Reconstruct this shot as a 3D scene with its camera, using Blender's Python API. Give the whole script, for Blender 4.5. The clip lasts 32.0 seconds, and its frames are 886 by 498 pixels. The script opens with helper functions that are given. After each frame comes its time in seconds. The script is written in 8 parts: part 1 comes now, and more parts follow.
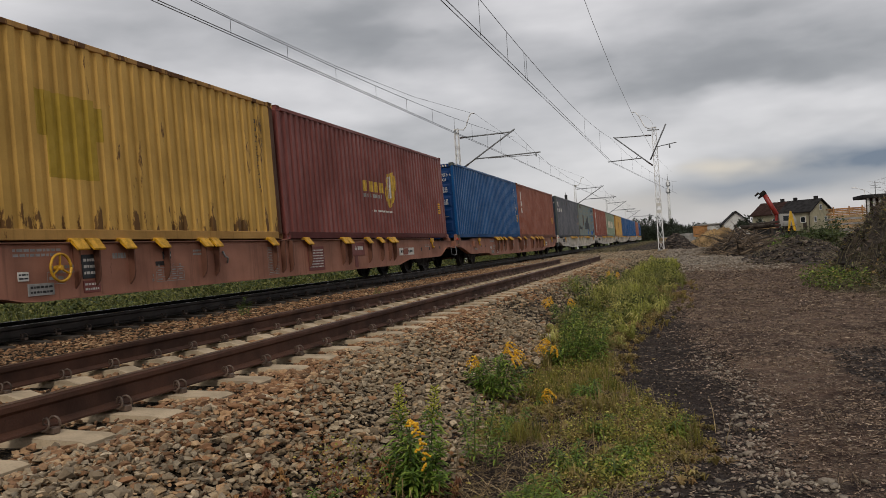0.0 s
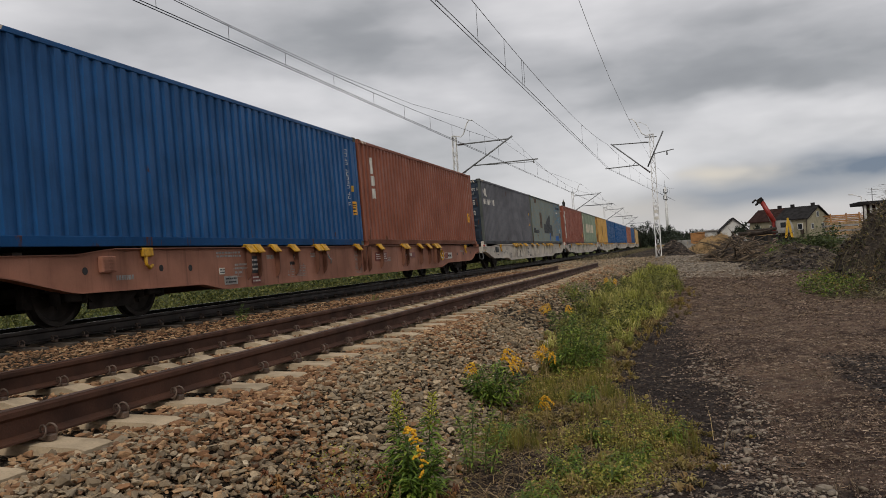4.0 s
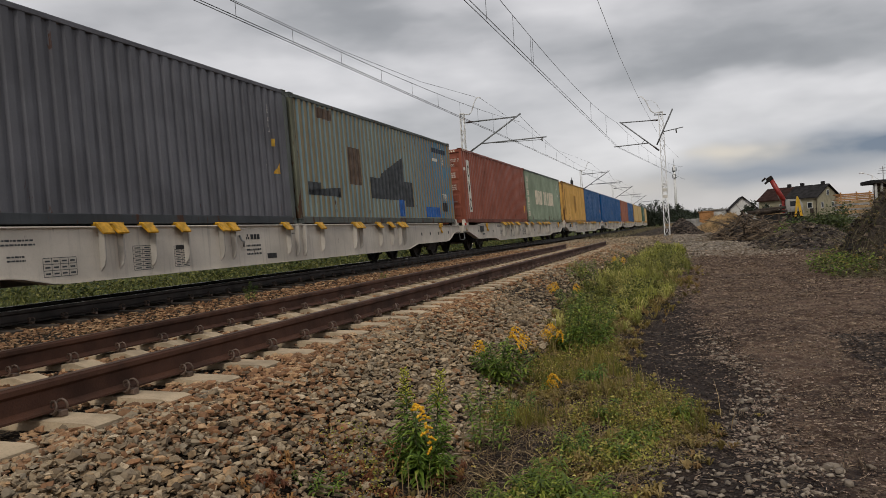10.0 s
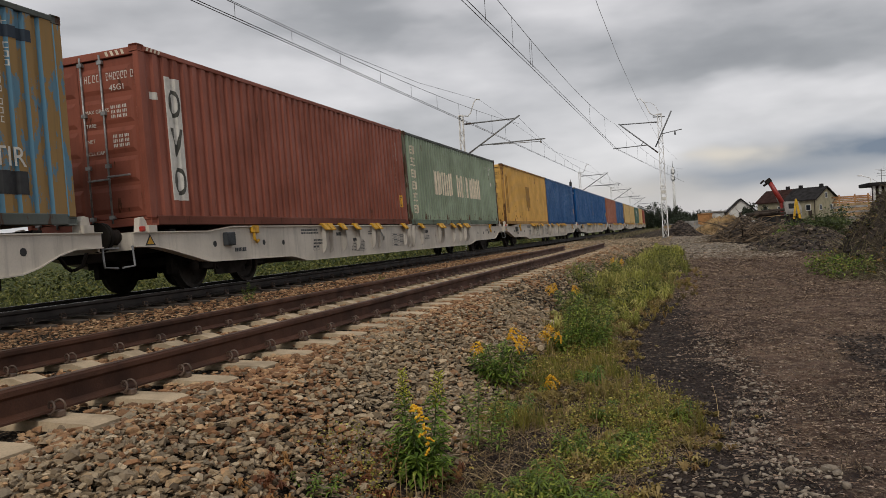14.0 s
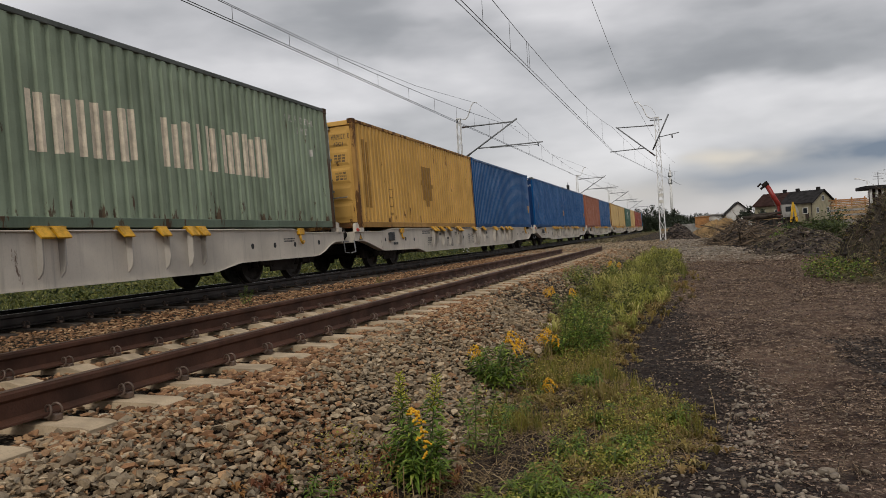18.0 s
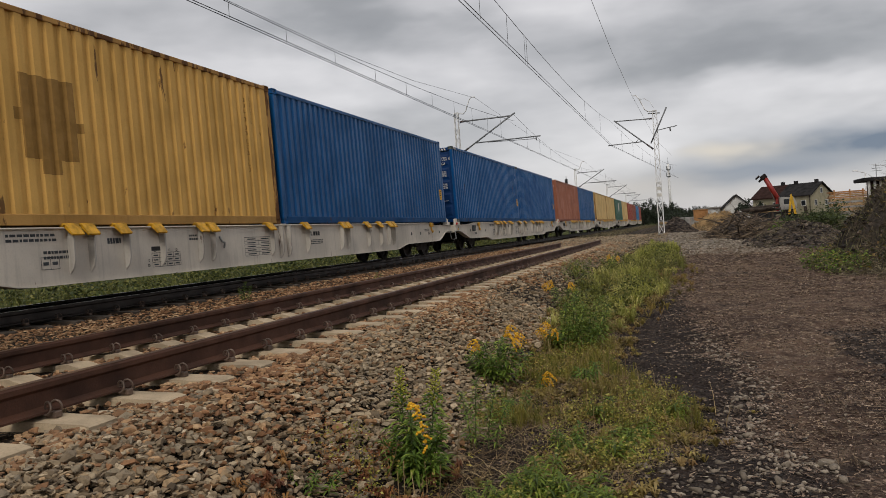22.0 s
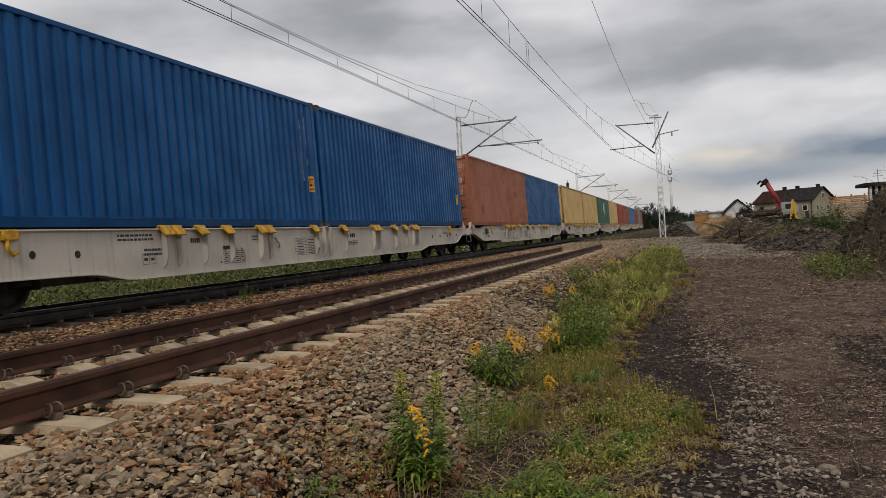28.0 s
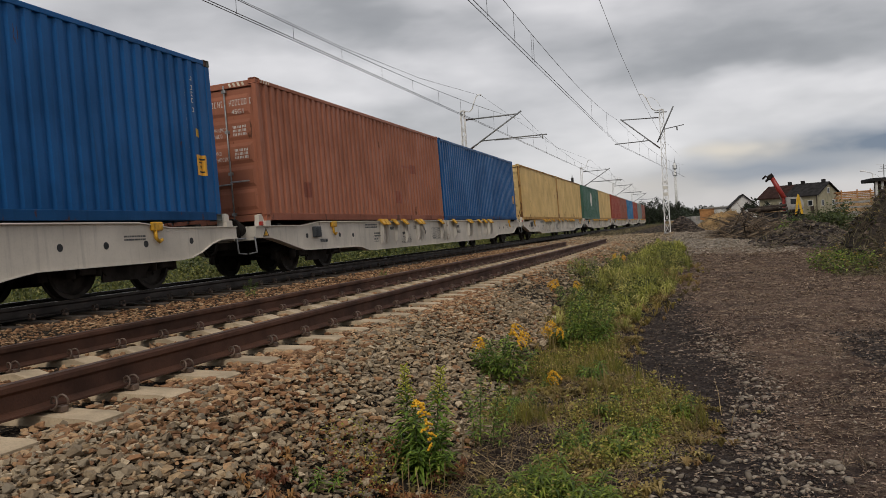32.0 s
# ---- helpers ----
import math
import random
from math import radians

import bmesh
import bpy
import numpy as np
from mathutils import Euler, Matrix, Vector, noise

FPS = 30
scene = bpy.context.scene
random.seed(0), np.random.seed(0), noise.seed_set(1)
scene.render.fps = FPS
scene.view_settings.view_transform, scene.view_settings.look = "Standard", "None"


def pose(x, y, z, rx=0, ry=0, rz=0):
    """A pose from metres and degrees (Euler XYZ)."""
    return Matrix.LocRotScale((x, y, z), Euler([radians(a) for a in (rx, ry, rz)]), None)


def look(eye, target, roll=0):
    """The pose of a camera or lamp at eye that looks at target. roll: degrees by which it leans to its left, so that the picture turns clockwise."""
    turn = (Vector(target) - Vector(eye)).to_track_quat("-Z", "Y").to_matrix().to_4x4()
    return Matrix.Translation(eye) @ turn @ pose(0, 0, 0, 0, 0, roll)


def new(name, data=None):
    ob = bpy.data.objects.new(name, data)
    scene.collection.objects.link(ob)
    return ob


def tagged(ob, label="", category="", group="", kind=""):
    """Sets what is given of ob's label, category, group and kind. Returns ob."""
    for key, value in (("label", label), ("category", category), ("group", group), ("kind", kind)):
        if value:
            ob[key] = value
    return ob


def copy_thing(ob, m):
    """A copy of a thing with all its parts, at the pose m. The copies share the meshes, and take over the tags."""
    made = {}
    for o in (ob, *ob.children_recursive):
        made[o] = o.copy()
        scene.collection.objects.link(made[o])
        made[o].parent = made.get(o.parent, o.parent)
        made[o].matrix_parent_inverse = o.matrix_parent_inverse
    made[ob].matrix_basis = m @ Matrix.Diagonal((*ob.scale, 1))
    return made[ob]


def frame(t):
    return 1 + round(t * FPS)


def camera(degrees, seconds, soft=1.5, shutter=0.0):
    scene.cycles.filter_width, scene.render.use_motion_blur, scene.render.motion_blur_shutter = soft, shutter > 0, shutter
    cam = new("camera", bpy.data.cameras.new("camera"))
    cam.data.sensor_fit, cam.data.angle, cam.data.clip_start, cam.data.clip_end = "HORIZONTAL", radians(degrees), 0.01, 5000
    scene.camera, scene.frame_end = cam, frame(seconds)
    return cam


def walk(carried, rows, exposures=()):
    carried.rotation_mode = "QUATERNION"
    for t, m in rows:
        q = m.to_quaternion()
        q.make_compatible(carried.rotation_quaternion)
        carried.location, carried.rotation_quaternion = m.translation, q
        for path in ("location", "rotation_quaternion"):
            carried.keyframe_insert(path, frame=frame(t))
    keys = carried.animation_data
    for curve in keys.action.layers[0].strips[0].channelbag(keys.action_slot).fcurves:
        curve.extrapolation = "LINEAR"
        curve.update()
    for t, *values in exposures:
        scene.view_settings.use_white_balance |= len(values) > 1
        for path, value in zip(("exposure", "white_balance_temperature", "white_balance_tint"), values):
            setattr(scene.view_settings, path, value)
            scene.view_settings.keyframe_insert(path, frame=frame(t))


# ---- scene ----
# a hand-held camera that stands beside the line
cam = camera(57.75, 32.0, 0.6)
walk(cam, [
    (0, pose(3.445, -0.015, 0.667, 90.117, 3.542, 16.442)),
    (0.5, pose(3.445, -0.015, 0.667, 90.051, 3.561, 16.528)),
    (1, pose(3.445, -0.015, 0.667, 90.007, 3.562, 16.609)),
    (1.5, pose(3.445, -0.016, 0.667, 89.992, 3.510, 16.624)),
    (2, pose(3.446, -0.017, 0.667, 90.115, 3.563, 16.576)),
    (2.5, pose(3.447, -0.019, 0.667, 90.270, 3.531, 16.466)),
    (3, pose(3.447, -0.021, 0.667, 90.475, 3.560, 16.370)),
    (3.5, pose(3.448, -0.022, 0.667, 90.624, 3.574, 16.318)),
    (5.5, pose(3.445, -0.013, 0.665, 90.094, 3.488, 16.171)),
    (6, pose(3.444, -0.012, 0.664, 89.827, 3.500, 16.274)),
    (6.5, pose(3.443, -0.011, 0.664, 89.562, 3.547, 16.441)),
    (7, pose(3.443, -0.010, 0.663, 89.330, 3.494, 16.577)),
    (7.5, pose(3.442, -0.010, 0.663, 89.289, 3.502, 16.639)),
    (8, pose(3.442, -0.010, 0.663, 89.363, 3.520, 16.617)),
    (8.5, pose(3.442, -0.009, 0.663, 89.376, 3.532, 16.620)),
    (9, pose(3.441, -0.009, 0.662, 89.261, 3.481, 16.703)),
    (9.5, pose(3.441, -0.008, 0.662, 89.155, 3.475, 16.802)),
    (10, pose(3.440, -0.008, 0.662, 89.077, 3.451, 16.828)),
    (10.5, pose(3.441, -0.008, 0.662, 89.021, 3.463, 16.817)),
    (11, pose(3.441, -0.008, 0.662, 89.038, 3.468, 16.772)),
    (11.5, pose(3.442, -0.009, 0.662, 89.142, 3.430, 16.697)),
    (12, pose(3.442, -0.010, 0.662, 89.280, 3.342, 16.627)),
    (12.5, pose(3.443, -0.010, 0.661, 89.340, 3.328, 16.600)),
    (13, pose(3.443, -0.010, 0.661, 89.360, 3.298, 16.583)),
    (13.5, pose(3.443, -0.010, 0.661, 89.289, 3.335, 16.630)),
    (14, pose(3.442, -0.010, 0.660, 89.179, 3.323, 16.734)),
    (14.5, pose(3.442, -0.009, 0.660, 89.063, 3.242, 16.818)),
    (16.5, pose(3.443, -0.012, 0.661, 89.286, 3.293, 16.731)),
    (17, pose(3.443, -0.013, 0.661, 89.444, 3.283, 16.676)),
    (17.5, pose(3.443, -0.012, 0.660, 89.514, 3.316, 16.628)),
    (18, pose(3.443, -0.012, 0.660, 89.391, 3.335, 16.559)),
    (18.5, pose(3.443, -0.011, 0.660, 89.135, 3.336, 16.433)),
    (19, pose(3.443, -0.011, 0.660, 88.978, 3.350, 16.377)),
    (19.5, pose(3.443, -0.011, 0.660, 89.008, 3.350, 16.391)),
    (20, pose(3.443, -0.011, 0.660, 89.099, 3.392, 16.391)),
    (20.5, pose(3.443, -0.011, 0.659, 89.188, 3.477, 16.353)),
    (21, pose(3.443, -0.010, 0.659, 89.220, 3.624, 16.324)),
    (21.5, pose(3.443, -0.009, 0.659, 89.158, 3.719, 16.335)),
    (22, pose(3.442, -0.008, 0.658, 89.018, 3.729, 16.460)),
    (22.5, pose(3.441, -0.007, 0.658, 88.854, 3.745, 16.651)),
    (23, pose(3.441, -0.006, 0.658, 88.757, 3.756, 16.776)),
    (23.5, pose(3.440, -0.006, 0.658, 88.744, 3.686, 16.835)),
    (24, pose(3.440, -0.007, 0.658, 88.798, 3.676, 16.852)),
    (24.5, pose(3.440, -0.008, 0.658, 88.853, 3.662, 16.825)),
    (25, pose(3.440, -0.009, 0.658, 88.947, 3.650, 16.726)),
    (25.5, pose(3.440, -0.010, 0.658, 89.042, 3.613, 16.615)),
    (27.5, pose(3.442, -0.011, 0.658, 89.306, 3.516, 16.529)),
    (28, pose(3.442, -0.011, 0.658, 89.275, 3.516, 16.549)),
    (28.5, pose(3.441, -0.011, 0.658, 89.216, 3.501, 16.588)),
    (29, pose(3.441, -0.010, 0.658, 89.165, 3.513, 16.680)),
    (29.5, pose(3.440, -0.010, 0.658, 89.072, 3.462, 16.706)),
    (30, pose(3.439, -0.009, 0.658, 88.958, 3.374, 16.760)),
    (30.5, pose(3.439, -0.009, 0.657, 88.888, 3.351, 16.822)),
    (31, pose(3.438, -0.008, 0.657, 88.846, 3.357, 16.882)),
    (31.5, pose(3.438, -0.008, 0.657, 88.857, 3.382, 16.913)),
    (32, pose(3.438, -0.007, 0.657, 88.888, 3.364, 16.851)),
], exposures=((0.0, -0.10), (8.0, -0.05), (20.0, -0.02), (32.0, 0.0)))


# ---- overcast evening sky and a weak, wide sun ----
world = bpy.data.worlds.new("world")
scene.world = world
world.use_nodes = True
wt = world.node_tree
wt.nodes.clear()


def wn(kind, **values):
    n = wt.nodes.new(kind)
    for k, v in values.items():
        n.inputs[k].default_value = v
    return n


def wmath(op, a, b=0.0, clamp=False):
    n = wt.nodes.new("ShaderNodeMath")
    n.operation, n.use_clamp = op, clamp
    for i, v in enumerate((a, b)):
        if isinstance(v, (int, float)):
            n.inputs[i].default_value = v
        else:
            wt.links.new(v, n.inputs[i])
    return n.outputs[0]


def wramp(fac, stops):
    n = wt.nodes.new("ShaderNodeValToRGB")
    while len(n.color_ramp.elements) < len(stops):
        n.color_ramp.elements.new(0.5)
    for e, (p, c) in zip(n.color_ramp.elements, stops):
        e.position, e.color = p, (*c, 1)
    wt.links.new(fac, n.inputs[0])
    return n.outputs[0]


def wmix(fac, a, b, mode="MIX"):
    n = wt.nodes.new("ShaderNodeMix")
    n.data_type, n.blend_type = "RGBA", mode
    for sock, v in ((n.inputs[0], fac), (n.inputs[6], a), (n.inputs[7], b)):
        if isinstance(v, (int, float)):
            sock.default_value = v
        elif isinstance(v, tuple):
            sock.default_value = (*v, 1)
        else:
            wt.links.new(v, sock)
    return n.outputs[2]


SUN_AZ, SUN_EL = 169.0, 43.0   # degrees: round from +y towards +x, and up
tc = wt.nodes.new("ShaderNodeTexCoord")
sep = wt.nodes.new("ShaderNodeSeparateXYZ")
wt.links.new(tc.outputs["Generated"], sep.inputs[0])


def wnoise(scale, detail, rough, dist=0.0, shift=(0, 0, 0), stretch=(1, 1, 2.6)):
    mp = wt.nodes.new("ShaderNodeMapping")
    mp.inputs["Location"].default_value, mp.inputs["Scale"].default_value = shift, stretch
    wt.links.new(tc.outputs["Generated"], mp.inputs[0])
    n = wn("ShaderNodeTexNoise", Scale=scale, Detail=detail, Roughness=rough, Distortion=dist)
    wt.links.new(mp.outputs[0], n.inputs["Vector"])
    return n.outputs[0]


warp_a = wmath("MULTIPLY", wmath("SUBTRACT", wnoise(6, 3, 0.5, 0.0, (4, 1, 2)), 0.5), 15.0)
warp_e = wmath("MULTIPLY", wmath("SUBTRACT", wnoise(7, 3, 0.5, 0.0, (9, 5, 3)), 0.5), 6.0)
bearing = wmath("ADD", wmath("MULTIPLY", wmath("ARCTAN2", sep.outputs[0], sep.outputs[1]), 57.296), warp_a)
height = wmath("ADD", wmath("MULTIPLY", wmath("ARCSINE", sep.outputs[2]), 57.296), warp_e)


low_height = wmath("ADD", wmath("MULTIPLY", wmath("ARCSINE", sep.outputs[2]), 57.296), wmath("MULTIPLY", warp_e, 0.3))


def bank(at, el, wide, tall):
    """How far a direction lies within one bank of cloud, with a soft, torn edge."""
    u = wmath("DIVIDE", wmath("SUBTRACT", bearing, at), wide)
    v = wmath("DIVIDE", wmath("SUBTRACT", height if el > 6 else low_height, el), tall)
    r = wmath("ADD", wmath("MULTIPLY", u, u), wmath("MULTIPLY", v, v))
    return wmath("EXPONENT", wmath("MULTIPLY", r, -1.0))


big = wnoise(3.2, 4, 0.45, 0.1, (3.1, 1.7, 0), (1, 1, 3.4))
small = wnoise(10, 4, 0.5, 0.15, (7.0, 2.0, 0), (1, 1, 3.0))
tone = wmath("ADD", wmath("MULTIPLY", wmath("SUBTRACT", big, 0.5), 0.95), wmath("MULTIPLY", wmath("SUBTRACT", small, 0.5), 0.32))
for at, el, wide, tall, much in ((-21, 13.6, 10, 1.8, -0.20), (-12, 15.5, 4, 2.0, 0.18), (4, 14.0, 11, 2.2, -0.2), (5, 10.0, 7, 1.3, -0.26), (-36, 16, 7, 2.0, -0.08),
                                 (-20, 10.3, 6, 1.6, 0.22), (11, 7.8, 9, 1.6, 0.30), (-4, 4.2, 8, 2.2, 0.22), (-30, 12.5, 9, 2.5, 0.22), (-6, 15.5, 4, 2.5, 0.18), (-7, 9, 6, 3, 0.12), (-60, 20, 14, 6, 0.2), (70, 20, 20, 5, -0.2)):
    tone = wmath("ADD", tone, wmath("MULTIPLY", bank(at, el, wide, tall), much))
cloud = wramp(wmath("ADD", wmath("MULTIPLY", tone, 0.82), 0.52), [(0.08, (0.21, 0.212, 0.224)), (0.35, (0.33, 0.332, 0.342)), (0.55, (0.518, 0.511, 0.522)), (0.85, (0.775, 0.757, 0.765))])
sky = wt.nodes.new("ShaderNodeTexSky")
sky.sky_type, sky.sun_disc = "NISHITA", False
sky.sun_elevation, sky.sun_rotation = radians(SUN_EL), radians(SUN_AZ)
blue = wmix(1.0, sky.outputs[0], (0.09, 0.09, 0.09), "MULTIPLY")
# low down: slate bands and a warm gap towards the horizon
cloud = wmix(wmath("MULTIPLY", bank(10.5, 4.4, 7.0, 1.0), wmath("ADD", wmath("MULTIPLY", small, 2.6), -0.1), True), cloud, (0.155, 0.19, 0.255))
cloud = wmix(wmath("MULTIPLY", bank(3.5, 2.9, 7, 0.75), 1.2, True), cloud, (0.25, 0.28, 0.34))
cloud = wmix(wmath("MULTIPLY", bank(3.0, 4.5, 2.6, 0.55), 0.9, True), cloud, (0.66, 0.60, 0.52))
cloud = wmix(wmath("MULTIPLY", bank(-2.5, 2.6, 5, 0.8), 0.55, True), cloud, (0.60, 0.55, 0.50))
cloud = wmix(wmath("MULTIPLY", bank(6.0, 1.2, 12, 0.8), 0.6, True), cloud, (0.58, 0.55, 0.54))
total = wmix(0.92, blue, cloud)
bg = wn("ShaderNodeBackground", Strength=1.12)
wt.links.new(total, bg.inputs[0])
wo = wt.nodes.new("ShaderNodeOutputWorld")
wt.links.new(bg.outputs[0], wo.inputs[0])

sun = new("sun", bpy.data.lights.new("sun", "SUN"))
sun.data.energy, sun.data.angle, sun.data.color = 1.22, radians(12), (1.0, 0.94, 0.84)
az, el = radians(SUN_AZ), radians(SUN_EL)
sun.matrix_world = look((0, 0, 60), (0 - 60 * math.sin(az) * math.cos(el), -60 * math.cos(az) * math.cos(el), 60 - 60 * math.sin(el)))


# ---- materials ----
class Tree:
    """Short ways to wire one material."""

    def __init__(self, name):
        self.m = bpy.data.materials.new(name)
        self.m.use_nodes = True
        self.t = self.m.node_tree
        self.b = self.t.nodes["Principled BSDF"]
        self.tc = self.t.nodes.new("ShaderNodeTexCoord")
        self.info = None

    def put(self, sock, v):
        if isinstance(v, tuple):
            sock.default_value = (*v, 1) if len(v) == 3 and len(sock.default_value) == 4 else v
        elif isinstance(v, (int, float)):
            sock.default_value = v
        else:
            self.t.links.new(v, sock)

    def coords(self, stretch=(1, 1, 1), vary=True):
        mp = self.t.nodes.new("ShaderNodeMapping")
        mp.inputs["Scale"].default_value = stretch
        self.t.links.new(self.tc.outputs["Object"], mp.inputs[0])
        if vary:
            self.t.links.new(self.math("MULTIPLY", self.chance(), 37.0), mp.inputs["Location"])
        return mp.outputs[0]

    def chance(self):
        if not self.info:
            self.info = self.t.nodes.new("ShaderNodeObjectInfo")
        return self.info.outputs["Random"]

    def island(self):
        return self.t.nodes.new("ShaderNodeNewGeometry").outputs["Random Per Island"]

    def noise(self, scale, detail=4, rough=0.55, stretch=(1, 1, 1), vary=True, dist=0.0):
        n = self.t.nodes.new("ShaderNodeTexNoise")
        n.inputs["Scale"].default_value, n.inputs["Detail"].default_value = scale, detail
        n.inputs["Roughness"].default_value, n.inputs["Distortion"].default_value = rough, dist
        self.t.links.new(self.coords(stretch, vary), n.inputs["Vector"])
        return n.outputs[0]

    def cells(self, scale, stretch=(1, 1, 1)):
        """Pebbly cells: a chance value for each cell and the distance from its middle."""
        n = self.t.nodes.new("ShaderNodeTexVoronoi")
        n.inputs["Scale"].default_value = scale
        self.t.links.new(self.coords(stretch, False), n.inputs["Vector"])
        s = self.t.nodes.new("ShaderNodeSeparateColor")
        self.t.links.new(n.outputs["Color"], s.inputs[0])
        return s.outputs[0], n.outputs["Distance"]

    def math(self, op, a, b=0.0, clamp=False):
        n = self.t.nodes.new("ShaderNodeMath")
        n.operation, n.use_clamp = op, clamp
        self.put(n.inputs[0], a), self.put(n.inputs[1], b)
        return n.outputs[0]

    def span(self, v, lo, hi, a=0.0, b=1.0):
        n = self.t.nodes.new("ShaderNodeMapRange")
        n.inputs[1].default_value, n.inputs[2].default_value = lo, hi
        n.inputs[3].default_value, n.inputs[4].default_value = a, b
        n.interpolation_type = "SMOOTHSTEP"
        self.put(n.inputs[0], v)
        return n.outputs[0]

    def mix(self, fac, a, b, mode="MIX"):
        n = self.t.nodes.new("ShaderNodeMix")
        n.data_type, n.blend_type = "RGBA", mode
        self.put(n.inputs[0], fac), self.put(n.inputs[6], a), self.put(n.inputs[7], b)
        return n.outputs[2]

    def ramp(self, fac, stops):
        n = self.t.nodes.new("ShaderNodeValToRGB")
        while len(n.color_ramp.elements) < len(stops):
            n.color_ramp.elements.new(0.5)
        for e, (p, c) in zip(n.color_ramp.elements, stops):
            e.position, e.color = p, (*c, 1)
        self.put(n.inputs[0], fac)
        return n.outputs[0]

    def xyz(self):
        n = self.t.nodes.new("ShaderNodeSeparateXYZ")
        self.t.links.new(self.tc.outputs["Object"], n.inputs[0])
        return n.outputs

    def done(self, colour, rough=0.6, metal=0.0, bump=None, strength=0.3, depth=0.01, spec=0.5):
        self.put(self.b.inputs["Base Color"], colour)
        self.put(self.b.inputs["Roughness"], rough)
        self.put(self.b.inputs["Metallic"], metal)
        self.put(self.b.inputs["Specular IOR Level"], spec)
        if bump is not None:
            n = self.t.nodes.new("ShaderNodeBump")
            n.inputs["Strength"].default_value, n.inputs["Distance"].default_value = strength, depth
            self.put(n.inputs["Height"], bump)
            self.t.links.new(n.outputs[0], self.b.inputs["Normal"])
        return self.m


def shade(c, k):
    return tuple(min(1.0, v * k) for v in c)


def plain(name, c, rough=0.6, metal=0.0, scale=3.0, fine=60.0, amount=0.35, bump=0.25, depth=0.004, spec=0.5):
    """A colour with stains at one scale and grain at another."""
    t = Tree(name)
    a = t.noise(scale, 5)
    b = t.noise(fine, 3)
    col = t.mix(t.span(a, 0.35, 0.7), shade(c, 1 + amount * 0.5), shade(c, 1 - amount))
    col = t.mix(t.math("MULTIPLY", t.span(b, 0.4, 0.75), amount), col, shade(c, 0.55))
    return t.done(col, t.span(a, 0.3, 0.7, rough - 0.08, rough + 0.1), metal, b, bump, depth, spec)


RUST = (0.075, 0.028, 0.012)


def paint(name, c, rust=0.3, fade=0.3, rough=0.5, streak=0.35, chips=0.3, gloss=0.22, end=0.0):
    """Weathered sheet-steel paint: faded clouds, rain streaks, rust creeping from the edges."""
    t = Tree(name)
    x, y, z = t.xyz()
    cloud = t.noise(0.9, 5)
    drip = t.noise(1.0, 5, 0.6, (9.0, 9.0, 0.55))
    grain = t.noise(45, 3)
    fleck = t.noise(3.6, 8, 0.68, (1.0, 1.0, 0.28))
    col = t.mix(t.span(cloud, 0.3, 0.72), shade(c, 1.0 + fade * 0.55), shade(c, 1.0 - fade * 0.4))
    col = t.mix(t.math("MULTIPLY", t.span(drip, 0.5, 0.78), streak), col, shade(c, 0.42))
    low = t.span(z, 0.1, 0.75, 0.15 * chips + 0.01, 0.0)
    if end:
        low = t.math("ADD", low, t.span(y, 9.6, 12.0, 0.0, end))
    mask = t.span(t.math("ADD", fleck, low), 0.685 - 0.12 * rust, 0.725 - 0.12 * rust)
    col = t.mix(t.math("MULTIPLY", mask, 0.85), col, RUST)
    col = t.mix(t.math("MULTIPLY", t.span(grain, 0.45, 0.8), 0.18), col, shade(c, 0.5))
    return t.done(col, t.span(cloud, 0.3, 0.7, rough - 0.06, rough + 0.12), 0.0, grain, 0.12, 0.003, gloss)


M = {}
M["yellow_box"] = paint("ochre yellow container paint", (0.55, 0.325, 0.080), 0.36, 0.35, 0.6, 0.3, 0.85, 0.22, 0.05)
M["mustard_box"] = paint("mustard container paint", (0.62, 0.362, 0.098), 0.35, 0.3, 0.6, 0.2, 0.3)
M["sand_box"] = paint("pale ochre container paint", (0.60, 0.42, 0.18), 0.3, 0.3, 0.6, 0.3, 0.4)
M["maroon_box"] = paint("maroon container paint", (0.205, 0.062, 0.051), 0.14, 0.35, 0.45, 0.4, 0.2)
M["blue_box"] = paint("deep blue container paint", (0.0030, 0.072, 0.220), 0.10, 0.35, 0.42, 0.5, 0.2, 0.28)
M["navy_box"] = paint("navy blue container paint", (0.0020, 0.076, 0.238), 0.10, 0.35, 0.42, 0.5, 0.2, 0.2)
M["brown_box"] = paint("red-brown container paint", (0.26, 0.080, 0.050), 0.2, 0.35, 0.5, 0.35, 0.25)
M["rust_box"] = paint("orange-brown container paint", (0.268, 0.090, 0.053), 0.15, 0.3, 0.5, 0.3, 0.25)
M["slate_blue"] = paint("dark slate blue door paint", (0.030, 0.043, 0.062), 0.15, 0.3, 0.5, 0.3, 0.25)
M["blue_door"] = paint("darker blue for the doors", (0.004, 0.034, 0.125), 0.08, 0.3, 0.42, 0.3, 0.2)
# lower rails: wall colours darkened for grime and for the shade of the recess
DARKENED = {}
for key, c in (("green_box", (0.10, 0.13, 0.095)), ("blue_box", (0.0015, 0.040, 0.125)), ("navy_box", (0.0015, 0.038, 0.115)), ("brown_box", (0.115, 0.038, 0.024)), ("rust_box", (0.12, 0.045, 0.025)), ("maroon_box", (0.075, 0.018, 0.016)), ("orange_box", (0.19, 0.066, 0.04)), ("grey_box", (0.04, 0.044, 0.048))):
    DARKENED[key] = paint("grimed, shade-darkened lower rail, " + key.split("_")[0], shade(c, 1.35), 0.2, 0.4, 0.65, 0.4, 0.4)
M["grey_box"] = paint("slate grey container paint", (0.118, 0.118, 0.131), 0.1, 0.35, 0.5, 0.35, 0.3)


